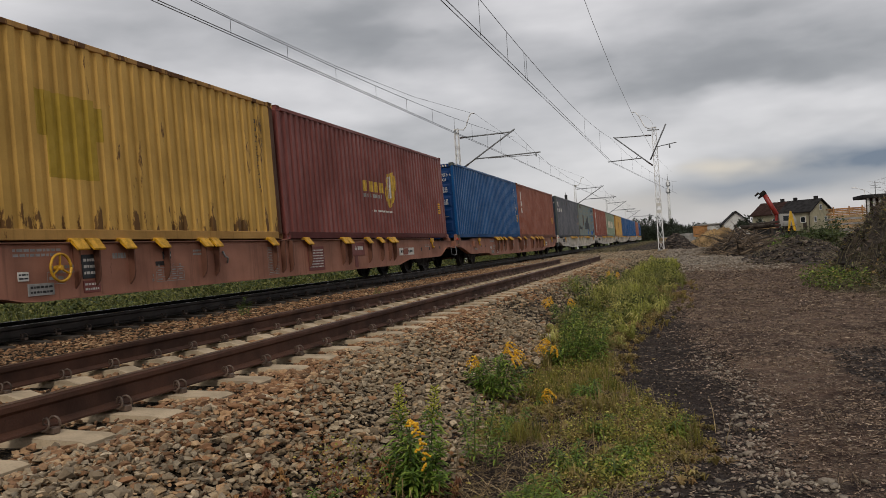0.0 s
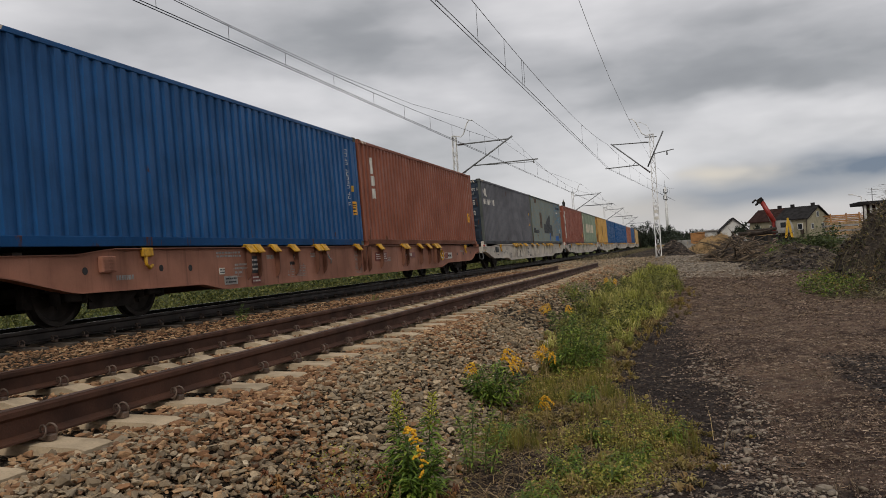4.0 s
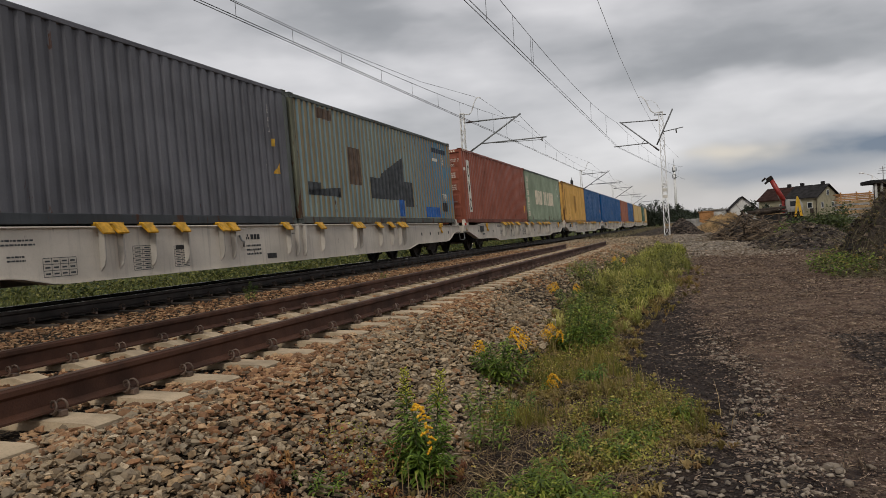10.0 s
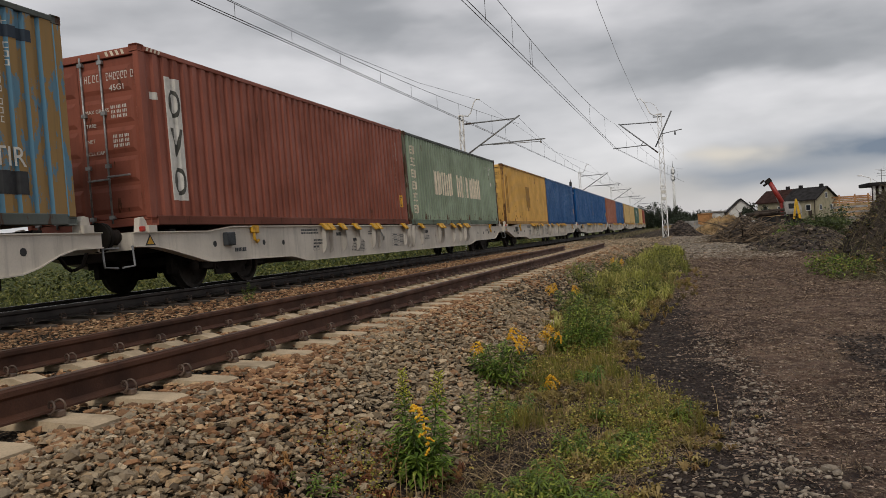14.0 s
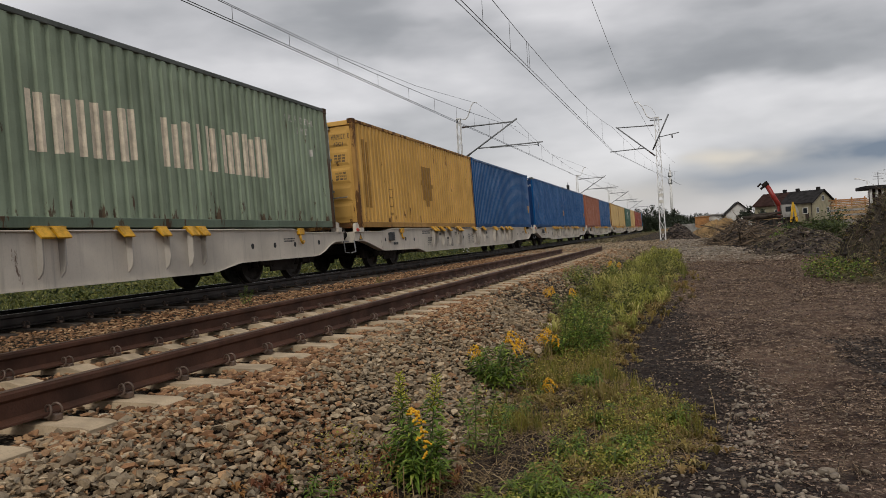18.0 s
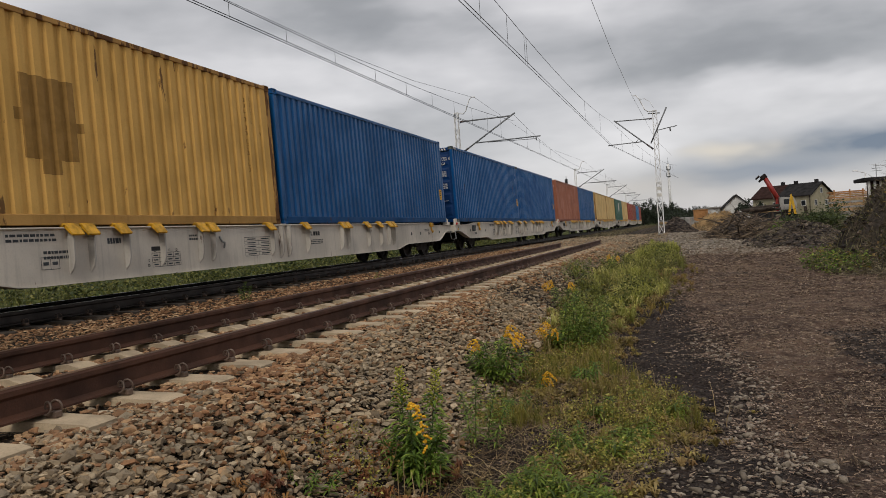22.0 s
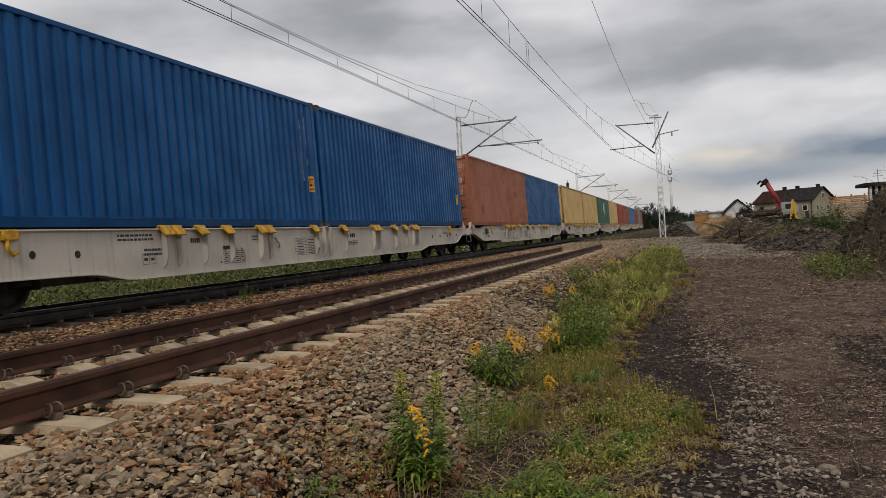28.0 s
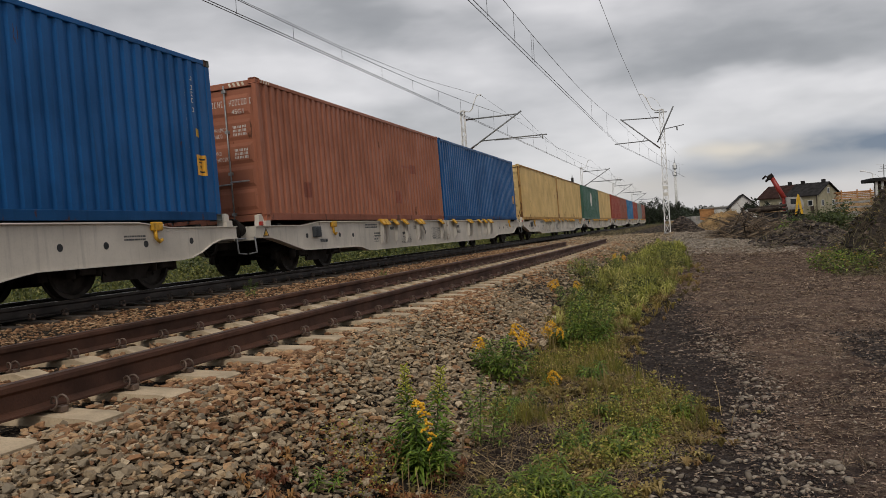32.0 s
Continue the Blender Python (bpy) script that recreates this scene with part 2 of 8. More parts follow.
def two_tone(name):
    """Khaki sprayed across the flats of a blue-grey wall, so that the slanting flanks kept the older paint."""
    t = Tree(name)
    n = t.t.nodes.new("ShaderNodeSeparateXYZ")
    t.t.links.new(t.tc.outputs["Normal"], n.inputs[0])
    cloud, drip = t.noise(0.8, 5), t.noise(1.0, 5, 0.6, (9.0, 9.0, 0.5))
    fleck, grain = t.noise(3.6, 8, 0.68, (1.0, 1.0, 0.4)), t.noise(45, 3)
    khaki = t.ramp(cloud, [(0.32, (0.215, 0.165, 0.088)), (0.5, (0.27, 0.22, 0.125)), (0.68, (0.26, 0.25, 0.17))])
    blue = t.mix(t.span(cloud, 0.3, 0.7), (0.15, 0.225, 0.255), (0.22, 0.285, 0.29))
    edge = t.math("ADD", t.math("ABSOLUTE", n.outputs[1]), t.math("MULTIPLY", t.math("SUBTRACT", fleck, 0.5), 0.25))
    along = t.span(t.xyz()[1], 7.0, 10.5)
    khaki = t.mix(along, khaki, (0.30, 0.185, 0.07))
    blue = t.mix(along, blue, (0.10, 0.215, 0.30))
    spread_blue = t.math("ADD", edge, t.math("MULTIPLY", along, t.span(fleck, 0.50, 0.56, 0.0, 0.3)))
    col = t.mix(t.span(spread_blue, 0.22, 0.34), khaki, blue)
    col = t.mix(t.math("MULTIPLY", t.span(drip, 0.52, 0.78), 0.4), col, (0.085, 0.075, 0.055))
    col = t.mix(t.math("MULTIPLY", t.span(fleck, 0.66, 0.70), 0.85), col, RUST)
    return t.done(col, t.span(cloud, 0.3, 0.7, 0.55, 0.72), 0.0, grain, 0.12, 0.003, 0.25)


M["patched_box"] = two_tone("khaki over blue-grey container paint")
M["rust_post"] = paint("rusted corner steel", (0.10, 0.054, 0.036), 1.2, 0.5, 0.75, 0.5, 0.8)
M["rusty_yellow"] = paint("rust-blotched yellow frame", (0.42, 0.23, 0.070), 1.5, 0.5, 0.7, 0.5, 0.6)
M["rusty_green"] = paint("rust-blotched green frame", (0.15, 0.155, 0.11), 1.5, 0.5, 0.7, 0.5, 0.6)
# the yellow boxes' lower rails, with grime and shade both in the colour
M["dim_grimy_yellow"] = paint("grimy, shade-darkened yellow rail paint", (0.40, 0.225, 0.066), 0.1, 0.5, 0.7, 0.5, 0.15)
M["dull_rail"] = paint("dull grey-green rail paint", (0.095, 0.105, 0.095), 0.5, 0.4, 0.65, 0.4, 0.5)
M["green_box"] = paint("sea green container paint", (0.25, 0.305, 0.215), 0.40, 0.4, 0.55, 0.4, 0.7)
M["orange_box"] = paint("faded orange-brown container paint", (0.335, 0.124, 0.071), 0.2, 0.3, 0.5, 0.3, 0.25)
M["dark_green_box"] = paint("dark green container paint", (0.06, 0.13, 0.095), 0.2, 0.3, 0.5, 0.4, 0.3)
M["red_box"] = paint("brick red container paint", (0.30, 0.065, 0.04), 0.15, 0.3, 0.5, 0.3, 0.25)
M["sky_box"] = paint("mid blue container paint", (0.04, 0.17, 0.34), 0.15, 0.3, 0.5, 0.3, 0.25)
M["wagon_grey"] = paint("light grey wagon paint", (0.57, 0.515, 0.44), 0.16, 0.3, 0.55, 0.42, 0.3)
M["wagon_brown"] = paint("faded brown wagon paint", (0.33, 0.15, 0.098), 0.22, 0.55, 0.6, 0.6, 0.3)
# brown wagons' ribs and top edges: grime, and shade painted in as darker brown
M["shaded_grimy_brown"] = paint("grimy brown ribs, shade in the colour", (0.15, 0.066, 0.042), 0.4, 0.4, 0.65, 0.5, 0.3)
# the beam's grey made darker to stand for shaded ribs, with a little rust
M["shaded_rusty_grey"] = paint("slightly rusty grey ribs, shade in the colour", (0.44, 0.405, 0.36), 0.35, 0.4, 0.6, 0.5, 0.4)
M["black_steel"] = plain("grimy black running gear", (0.021, 0.017, 0.014), 0.8, 0.0, 4, 50, 0.5, 0.25, 0.004, 0.15)
M["tyre_steel"] = plain("dull wheel steel", (0.030, 0.025, 0.021), 0.6, 0.2, 5, 70, 0.4, 0.25, 0.004, 0.15)
M["flap_yellow"] = plain("scuffed yellow paint", (0.62, 0.325, 0.016), 0.55, 0.0, 8, 60, 0.4)
M["white_mark"] = plain("worn white lettering", (0.64, 0.61, 0.55), 0.6, 0.0, 8, 60, 0.16)
M["grey_mark"] = plain("worn grey lettering", (0.30, 0.29, 0.27), 0.6, 0.0, 8, 60, 0.3)
M["sticker_orange"] = plain("orange sticker film", (0.76, 0.37, 0.02), 0.5, 0.0, 8, 60, 0.2)
M["olive_mark"] = plain("dark olive sign paint", (0.065, 0.062, 0.048), 0.6, 0.0, 5, 50, 0.3)
M["yellow_mark"] = plain("golden yellow lettering", (0.55, 0.33, 0.03), 0.6, 0.0, 8, 60, 0.3)
M["cream_mark"] = plain("flaking cream lettering", (0.74, 0.64, 0.49), 0.65, 0.0, 6, 40, 0.2)
M["black_mark"] = plain("black lettering", (0.014, 0.014, 0.015), 0.6, 0.0, 8, 60, 0.3)
M["dark_patch"] = plain("dark grey repainted patch", (0.035, 0.040, 0.045), 0.6, 0.0, 5, 50, 0.35)
M["olive_patch"] = plain("olive overpainted patch", (0.42, 0.265, 0.010), 0.6, 0.0, 5, 50, 0.10)
M["mud_patch"] = plain("brown overpainted patch", (0.30, 0.155, 0.022), 0.65, 0.0, 5, 50, 0.15)
M["brown_patch"] = plain("dark brown overpainted patch", (0.105, 0.066, 0.042), 0.65, 0.0, 5, 50, 0.35)
M["cobalt_patch"] = plain("bright blue sprayed patch", (0.012, 0.10, 0.36), 0.6, 0.0, 5, 50, 0.3)
M["ochre_patch"] = plain("ochre showing through", (0.34, 0.225, 0.075), 0.65, 0.0, 5, 50, 0.3)
M["red_lamp"] = plain("red marker plastic", (0.42, 0.03, 0.015), 0.4, 0.0, 8, 60, 0.2)
M["rod"] = plain("galvanised rod", (0.34, 0.34, 0.33), 0.45, 0.5, 8, 60, 0.4)
M["galv"] = plain("galvanised lattice steel", (0.80, 0.79, 0.77), 0.6, 0.0, 3, 60, 0.4)
M["dark_tube"] = plain("weathered cantilever tube", (0.22, 0.225, 0.23), 0.6, 0.1, 3, 60, 0.4)
M["wire"] = plain("oxidised copper wire", (0.035, 0.033, 0.032), 0.5, 0.4, 3, 60, 0.3)
M["insulator"] = plain("brown glazed insulator", (0.05, 0.02, 0.012), 0.25, 0.0, 5, 60, 0.3)
M["rail_rust"] = plain("rusted rail steel", (0.078, 0.030, 0.015), 0.75, 0.2, 2.5, 90, 0.5, 0.5)
M["rail_top"] = plain("brown dull rail head", (0.115, 0.062, 0.038), 0.5, 0.4, 2.5, 90, 0.4, 0.3)
M["rail_dark"] = plain("dark oily rail steel", (0.030, 0.022, 0.018), 0.6, 0.3, 2.5, 90, 0.5, 0.4)
M["rail_shine"] = plain("polished rail head", (0.42, 0.42, 0.43), 0.22, 0.9, 2.5, 90, 0.2, 0.1)
M["clip"] = plain("rusty spring clip", (0.145, 0.10, 0.075), 0.5, 0.3, 9, 120, 0.5)
M["sleeper"] = plain("pale new concrete", (0.485, 0.372, 0.242), 0.85, 0.0, 3, 80, 0.35, 0.5)
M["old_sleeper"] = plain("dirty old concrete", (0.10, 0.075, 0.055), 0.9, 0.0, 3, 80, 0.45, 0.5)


def islands(name, stops, rough=0.85, grain=40.0, rel=0.5, dirt=0.3, thin=0.0):
    """Many small pieces in one mesh, each with its own tone."""
    t = Tree(name)
    col = t.ramp(t.island(), stops)
    n = t.noise(grain, 4, vary=False)
    w = t.noise(0.45, 3, vary=False)
    col = t.mix(t.math("MULTIPLY", t.span(n, 0.42, 0.75), 0.5), col, shade(stops[0][1], 0.5))
    col = t.mix(t.math("MULTIPLY", t.span(w, 0.42, 0.65), dirt), col, shade(stops[-1][1], 0.55))
    m = t.done(col, rough, 0.0, n, rel, 0.004)
    if thin:
        tr = t.t.nodes.new("ShaderNodeBsdfTranslucent")
        t.t.links.new(col, tr.inputs[0])
        mx = t.t.nodes.new("ShaderNodeMixShader")
        mx.inputs[0].default_value = 0.62 * thin
        t.t.links.new(t.b.outputs[0], mx.inputs[1])
        t.t.links.new(tr.outputs[0], mx.inputs[2])
        t.t.links.new(mx.outputs[0], t.t.nodes["Material Output"].inputs[0])
    return m


M["stone"] = islands("mixed crushed stone", [(0.0, (0.09, 0.064, 0.040)), (0.18, (0.35, 0.26, 0.158)), (0.34, (0.18, 0.130, 0.080)), (0.52, (0.44, 0.34, 0.218)), (0.68, (0.225, 0.185, 0.132)), (0.85, (0.38, 0.25, 0.128)), (1.0, (0.62, 0.50, 0.345))], 0.9, 55, 0.7, 0.25)
M["rusty_stone"] = islands("rust-stained crushed stone", [(0.0, (0.095, 0.046, 0.022)), (0.25, (0.34, 0.168, 0.076)), (0.5, (0.20, 0.097, 0.045)), (0.75, (0.45, 0.26, 0.128)), (1.0, (0.56, 0.375, 0.21))], 0.9, 55, 0.7, 0.25)
M["pale_stone"] = islands("pale grey pebbles", [(0.0, (0.145, 0.115, 0.085)), (0.5, (0.29, 0.235, 0.178)), (1.0, (0.47, 0.39, 0.30))], 0.85, 60)
M["grass"] = islands("rough grass", [(0.0, (0.10, 0.105, 0.012)), (0.3, (0.18, 0.175, 0.02)), (0.6, (0.25, 0.225, 0.03)), (0.8, (0.31, 0.245, 0.06)), (1.0, (0.38, 0.28, 0.11))], 0.7, 30, 0.1, 0.35, 0.4)
M["lush_grass"] = islands("fresh green grass", [(0.0, (0.075, 0.085, 0.018)), (0.35, (0.24, 0.25, 0.045)), (0.7, (0.43, 0.43, 0.085)), (1.0, (0.66, 0.58, 0.20))], 0.7, 30, 0.1, 0.3, 0.4)
M["leaf"] = islands("green lance leaves", [(0.0, (0.04, 0.08, 0.014)), (0.4, (0.115, 0.195, 0.026)), (0.75, (0.215, 0.325, 0.042)), (1.0, (0.38, 0.45, 0.07))], 0.55, 30, 0.1, 0.1, 0.4)
M["bright_leaf"] = islands("bright green lance leaves", [(0.0, (0.045, 0.075, 0.012)), (0.4, (0.135, 0.20, 0.025)), (0.75, (0.25, 0.325, 0.04)), (1.0, (0.42, 0.45, 0.07))], 0.55, 30, 0.1, 0.1, 0.4)
M["lime_weed"] = islands("lime-green weeds", [(0.0, (0.05, 0.055, 0.011)), (0.3, (0.22, 0.225, 0.036)), (0.6, (0.46, 0.445, 0.075)), (0.8, (0.42, 0.275, 0.075)), (1.0, (0.72, 0.65, 0.17))], 0.65, 30, 0.1, 0.2, 0.4)
M["olive_weed"] = islands("olive and withered weeds", [(0.0, (0.077, 0.058, 0.019)), (0.3, (0.216, 0.160, 0.036)), (0.55, (0.360, 0.272, 0.068)), (0.75, (0.247, 0.131, 0.047)), (1.0, (0.474, 0.359, 0.137))], 0.7, 30, 0.1, 0.2, 0.4)
M["litter"] = islands("brown litter and chips", [(0.0, (0.041, 0.027, 0.021)), (0.35, (0.118, 0.077, 0.055)), (0.7, (0.221, 0.149, 0.105)), (0.9, (0.350, 0.250, 0.185)), (1.0, (0.515, 0.394, 0.309))], 0.9, 60, 0.3, 0.2)
M["thatch"] = islands("trodden dead stalks", [(0.0, (0.062, 0.039, 0.029)), (0.35, (0.170, 0.111, 0.077)), (0.65, (0.283, 0.192, 0.129)), (0.88, (0.402, 0.288, 0.185)), (1.0, (0.618, 0.470, 0.340))], 0.9, 40, 0.1, 0.25)
M["coal"] = islands("dark coal-like chips", [(0.0, (0.013, 0.0098, 0.0085)), (0.5, (0.046, 0.034, 0.028)), (0.85, (0.11, 0.081, 0.063)), (1.0, (0.23, 0.175, 0.13))], 0.9, 60, 0.3, 0.1)
M["red_weed"] = islands("withered red-brown leaves", [(0.0, (0.12, 0.04, 0.018)), (0.5, (0.27, 0.10, 0.035)), (1.0, (0.38, 0.20, 0.06))], 0.75, 30, 0.1, 0.2, 0.3)
M["dark_leaf"] = islands("dark shrub leaves", [(0.0, (0.025, 0.04, 0.010)), (0.5, (0.05, 0.075, 0.016)), (1.0, (0.10, 0.125, 0.028))], 0.7, 30, 0.1, 0.2)
M["bank_green"] = islands("shaded bank greenery", [(0.0, (0.030, 0.040, 0.009)), (0.4, (0.10, 0.115, 0.021)), (0.75, (0.20, 0.215, 0.042)), (1.0, (0.34, 0.31, 0.10))], 0.7, 30, 0.1, 0.3, 0.3)
M["conifer"] = islands("dark distant foliage", [(0.0, (0.010, 0.016, 0.008)), (0.5, (0.02, 0.03, 0.013)), (1.0, (0.035, 0.047, 0.02))], 0.8, 10, 0.1, 0.2)
M["dry"] = islands("dry brown stalks", [(0.0, (0.10, 0.062, 0.03)), (0.6, (0.27, 0.18, 0.08)), (1.0, (0.58, 0.43, 0.22))], 0.85, 30, 0.1, 0.3)
M["stalks"] = islands("grey-brown and olive stalks", [(0.0, (0.055, 0.043, 0.027)), (0.4, (0.135, 0.108, 0.062)), (0.75, (0.20, 0.17, 0.075)), (1.0, (0.36, 0.30, 0.19))], 0.85, 30, 0.1, 0.3)
M["goldenrod"] = islands("golden flower heads", [(0.0, (0.52, 0.25, 0.008)), (0.5, (0.76, 0.40, 0.012)), (1.0, (0.85, 0.52, 0.04))], 0.7, 30, 0.1, 0.1)
M["lime_buds"] = islands("yellow-green flower buds", [(0.0, (0.26, 0.28, 0.03)), (0.5, (0.42, 0.42, 0.05)), (1.0, (0.56, 0.52, 0.07))], 0.7, 30, 0.1, 0.1)
M["branch"] = islands("grey-brown cut branches", [(0.0, (0.045, 0.034, 0.024)), (0.5, (0.13, 0.09, 0.058)), (1.0, (0.36, 0.265, 0.175))], 0.85, 30, 0.3, 0.3)
M["bark"] = plain("dark bark", (0.05, 0.036, 0.026), 0.9, 0.0, 4, 40, 0.5, 0.6)
M["stem"] = plain("green stem", (0.09, 0.12, 0.03), 0.7, 0.0, 6, 60, 0.3)
M["soil"] = plain("dark turned soil", (0.05, 0.037, 0.027), 0.95, 0.0, 1.2, 14, 0.5, 0.9, 0.06)
M["sandy_soil"] = plain("brown sandy spoil", (0.32, 0.20, 0.085), 0.95, 0.0, 1.2, 14, 0.5, 0.9, 0.06)
M["render_wall"] = plain("pale yellow house render", (0.30, 0.27, 0.18), 0.9, 0.0, 0.7, 20, 0.25)
M["white_wall"] = plain("off-white wall", (0.55, 0.54, 0.51), 0.9, 0.0, 0.7, 20, 0.25)
M["roof_dark"] = plain("dark grey roof tiles", (0.03, 0.028, 0.028), 0.9, 0.0, 0.9, 12, 0.4, 0.25, 0.004, 0.1)
M["roof_red"] = plain("brown-red roof tiles", (0.042, 0.021, 0.017), 0.9, 0.0, 0.9, 12, 0.4, 0.25, 0.004, 0.1)
M["glass_dark"] = plain("dark window pane", (0.02, 0.025, 0.03), 0.1, 0.0, 2, 20, 0.2, 0.02)
M["crane_red"] = plain("red crane paint", (0.28, 0.025, 0.018), 0.45, 0.0, 2, 40, 0.3)
M["machine_yellow"] = plain("yellow machine paint", (0.62, 0.36, 0.015), 0.45, 0.0, 2, 40, 0.3)
M["orange_board"] = plain("orange-brown boards", (0.38, 0.18, 0.06), 0.75, 0.0, 2, 40, 0.4)
M["timber"] = plain("sawn timber", (0.42, 0.28, 0.14), 0.8, 0.0, 2, 40, 0.4)
M["concrete"] = plain("grey concrete", (0.30, 0.29, 0.27), 0.9, 0.0, 1.2, 40, 0.35)
M["rubber"] = plain("tyre rubber", (0.015, 0.015, 0.015), 0.85, 0.0, 4, 50, 0.3)


def ground_material():
    t = Tree("stony earth")
    x, y, z = t.xyz()
    blot = t.noise(0.42, 6, 0.62, vary=False)
    patch = t.noise(1.5, 7, 0.65, vary=False)
    mid = t.noise(5.5, 6, 0.65, vary=False)
    grit = t.noise(30, 5, 0.7, vary=False)
    chip, dist = t.cells(34)
    chip2, dist2 = t.cells(75)
    # dark coal-like earth, brown litter and trodden chips
    dirt = t.ramp(t.math("ADD", t.math("ADD", t.math("MULTIPLY", blot, 0.4), t.math("MULTIPLY", patch, 0.35)), t.math("MULTIPLY", mid, 0.25)), [(0.37, (0.027, 0.017, 0.015)), (0.45, (0.073, 0.045, 0.034)), (0.52, (0.146, 0.092, 0.066)), (0.60, (0.234, 0.153, 0.106))])
    # a coal-black strip beside the trail, and the loose ground by its near end
    lane = t.math("SUBTRACT", t.math("ADD", x, t.math("MULTIPLY", t.math("MAXIMUM", t.math("SUBTRACT", y, 8.0), 0.0), 0.085)), 3.95)
    lane = t.math("ADD", lane, t.math("MULTIPLY", t.math("SUBTRACT", patch, 0.5), 1.3))
    coal = t.math("MULTIPLY", t.span(lane, 0.30, -0.12), t.span(y, 36, 24))
    front = t.math("MULTIPLY", t.span(t.math("ADD", y, t.math("MULTIPLY", patch, 2.0)), 6.9, 6.3), t.span(t.math("ADD", x, t.math("MULTIPLY", patch, 1.2)), 5.1, 4.6))
    coal = t.math("MAXIMUM", coal, front)
    ex, ey = t.math("DIVIDE", t.math("SUBTRACT", x, 5.75), 0.75), t.math("DIVIDE", t.math("SUBTRACT", y, 9.8), 1.9)
    pit = t.math("ADD", t.math("ADD", t.math("MULTIPLY", ex, ex), t.math("MULTIPLY", ey, ey)), t.math("MULTIPLY", patch, 0.8))
    coal = t.math("MAXIMUM", coal, t.span(pit, 1.5, 1.1))
    dirt = t.mix(t.math("MULTIPLY", coal, 0.9), dirt, t.mix(t.span(grit, 0.42, 0.62), (0.012, 0.009, 0.009), (0.050, 0.037, 0.033)))
    stony = t.math("MULTIPLY", t.math("MULTIPLY", t.span(chip, 0.45, 0.75), t.span(mid, 0.40, 0.58)), t.math("SUBTRACT", 1.0, t.math("MULTIPLY", coal, 0.8)))
    dirt = t.mix(t.math("MULTIPLY", stony, 0.9), dirt, t.ramp(chip2, [(0.0, (0.11, 0.078, 0.052)), (0.6, (0.26, 0.19, 0.13)), (1.0, (0.44, 0.34, 0.25))]))
    dirt = t.mix(t.math("MULTIPLY", t.span(grit, 0.50, 0.68), 0.55), dirt, (0.028, 0.022, 0.017))
    # pale stone spread near the mast
    far = t.math("MULTIPLY", t.span(t.math("ADD", y, t.math("MULTIPLY", patch, 8.0)), 35, 40), t.span(y, 80, 60))
    side = t.math("MULTIPLY", t.span(t.math("ADD", x, t.math("MULTIPLY", patch, 3.0)), 3.2, 4.2), t.span(x, 7.6, 6.0))
    dirt = t.mix(t.math("MULTIPLY", t.math("MULTIPLY", far, side), 0.85), dirt, t.ramp(grit, [(0.3, (0.12, 0.105, 0.085)), (0.7, (0.36, 0.32, 0.26))]))
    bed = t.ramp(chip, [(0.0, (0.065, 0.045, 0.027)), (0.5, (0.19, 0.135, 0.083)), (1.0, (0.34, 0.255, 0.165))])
    # cell rims go nearly black: shade between the stones, put into the colour
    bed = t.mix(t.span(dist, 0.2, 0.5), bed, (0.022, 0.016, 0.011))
    edge = t.math("ADD", x, t.math("MULTIPLY", patch, 0.7))
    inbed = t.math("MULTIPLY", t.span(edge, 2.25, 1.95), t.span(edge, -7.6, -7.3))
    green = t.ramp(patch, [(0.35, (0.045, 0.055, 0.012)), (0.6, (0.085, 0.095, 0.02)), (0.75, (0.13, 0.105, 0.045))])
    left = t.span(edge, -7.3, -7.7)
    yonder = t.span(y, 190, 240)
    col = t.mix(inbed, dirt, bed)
    col = t.mix(left, col, green)
    col = t.mix(yonder, col, green)
    rise = t.math("SUBTRACT", t.math("MULTIPLY", grit, 0.7), t.math("MULTIPLY", dist, 0.6))
    bump = t.math("ADD", rise, t.math("MULTIPLY", mid, 0.8))
    return t.done(col, 0.95, 0.0, bump, 1.0, 0.05, 0.2)


M["ground"] = ground_material()


# ---- mesh helpers ----
def part(name, bm, material, parent, label=""):
    """One mesh object under a thing (or, with no parent, at top level)."""
    if isinstance(bm, bpy.types.Mesh):
        me = bm
    else:
        me = bpy.data.meshes.new(name)
        bm.to_mesh(me)
        bm.free()
    ob = new(name, me)
    if material and not me.materials:
        me.materials.append(material)
    elif material and me.materials[0] != material:
        ob.material_slots[0].link = "OBJECT"
        ob.material_slots[0].material = material
    ob.parent = parent
    if label:
        ob["label"] = label
    return ob


def thing(name, label, category, at=None, group="", kind=""):
    ob = new(name)
    ob.empty_display_size = 0.2
    if at is not None:
        ob.matrix_basis = at if isinstance(at, Matrix) else Matrix.Translation(at)
    return tagged(ob, label, category, group, kind)


def add_box(bm, x0, x1, y0, y1, z0, z1, m=None, bevel=0.0):
    vs = [bm.verts.new((x, y, z)) for x in (x0, x1) for y in (y0, y1) for z in (z0, z1)]
    for f in ((0, 1, 3, 2), (4, 6, 7, 5), (0, 4, 5, 1), (2, 3, 7, 6), (0, 2, 6, 4), (1, 5, 7, 3)):
        bm.faces.new([vs[i] for i in f])
    if bevel:
        es = list({e for v in vs for e in v.link_edges})
        r = bmesh.ops.bevel(bm, geom=es, offset=bevel, segments=1, affect="EDGES")
        vs = list({v for f in r["faces"] for v in f.verts} | {v for v in vs if v.is_valid})
    if m is not None:
        for v in vs:
            v.co = m @ v.co
    return vs


def box(x0, x1, y0, y1, z0, z1, m=None, bevel=0.0):
    bm = bmesh.new()
    add_box(bm, x0, x1, y0, y1, z0, z1, m, bevel)
    return bm


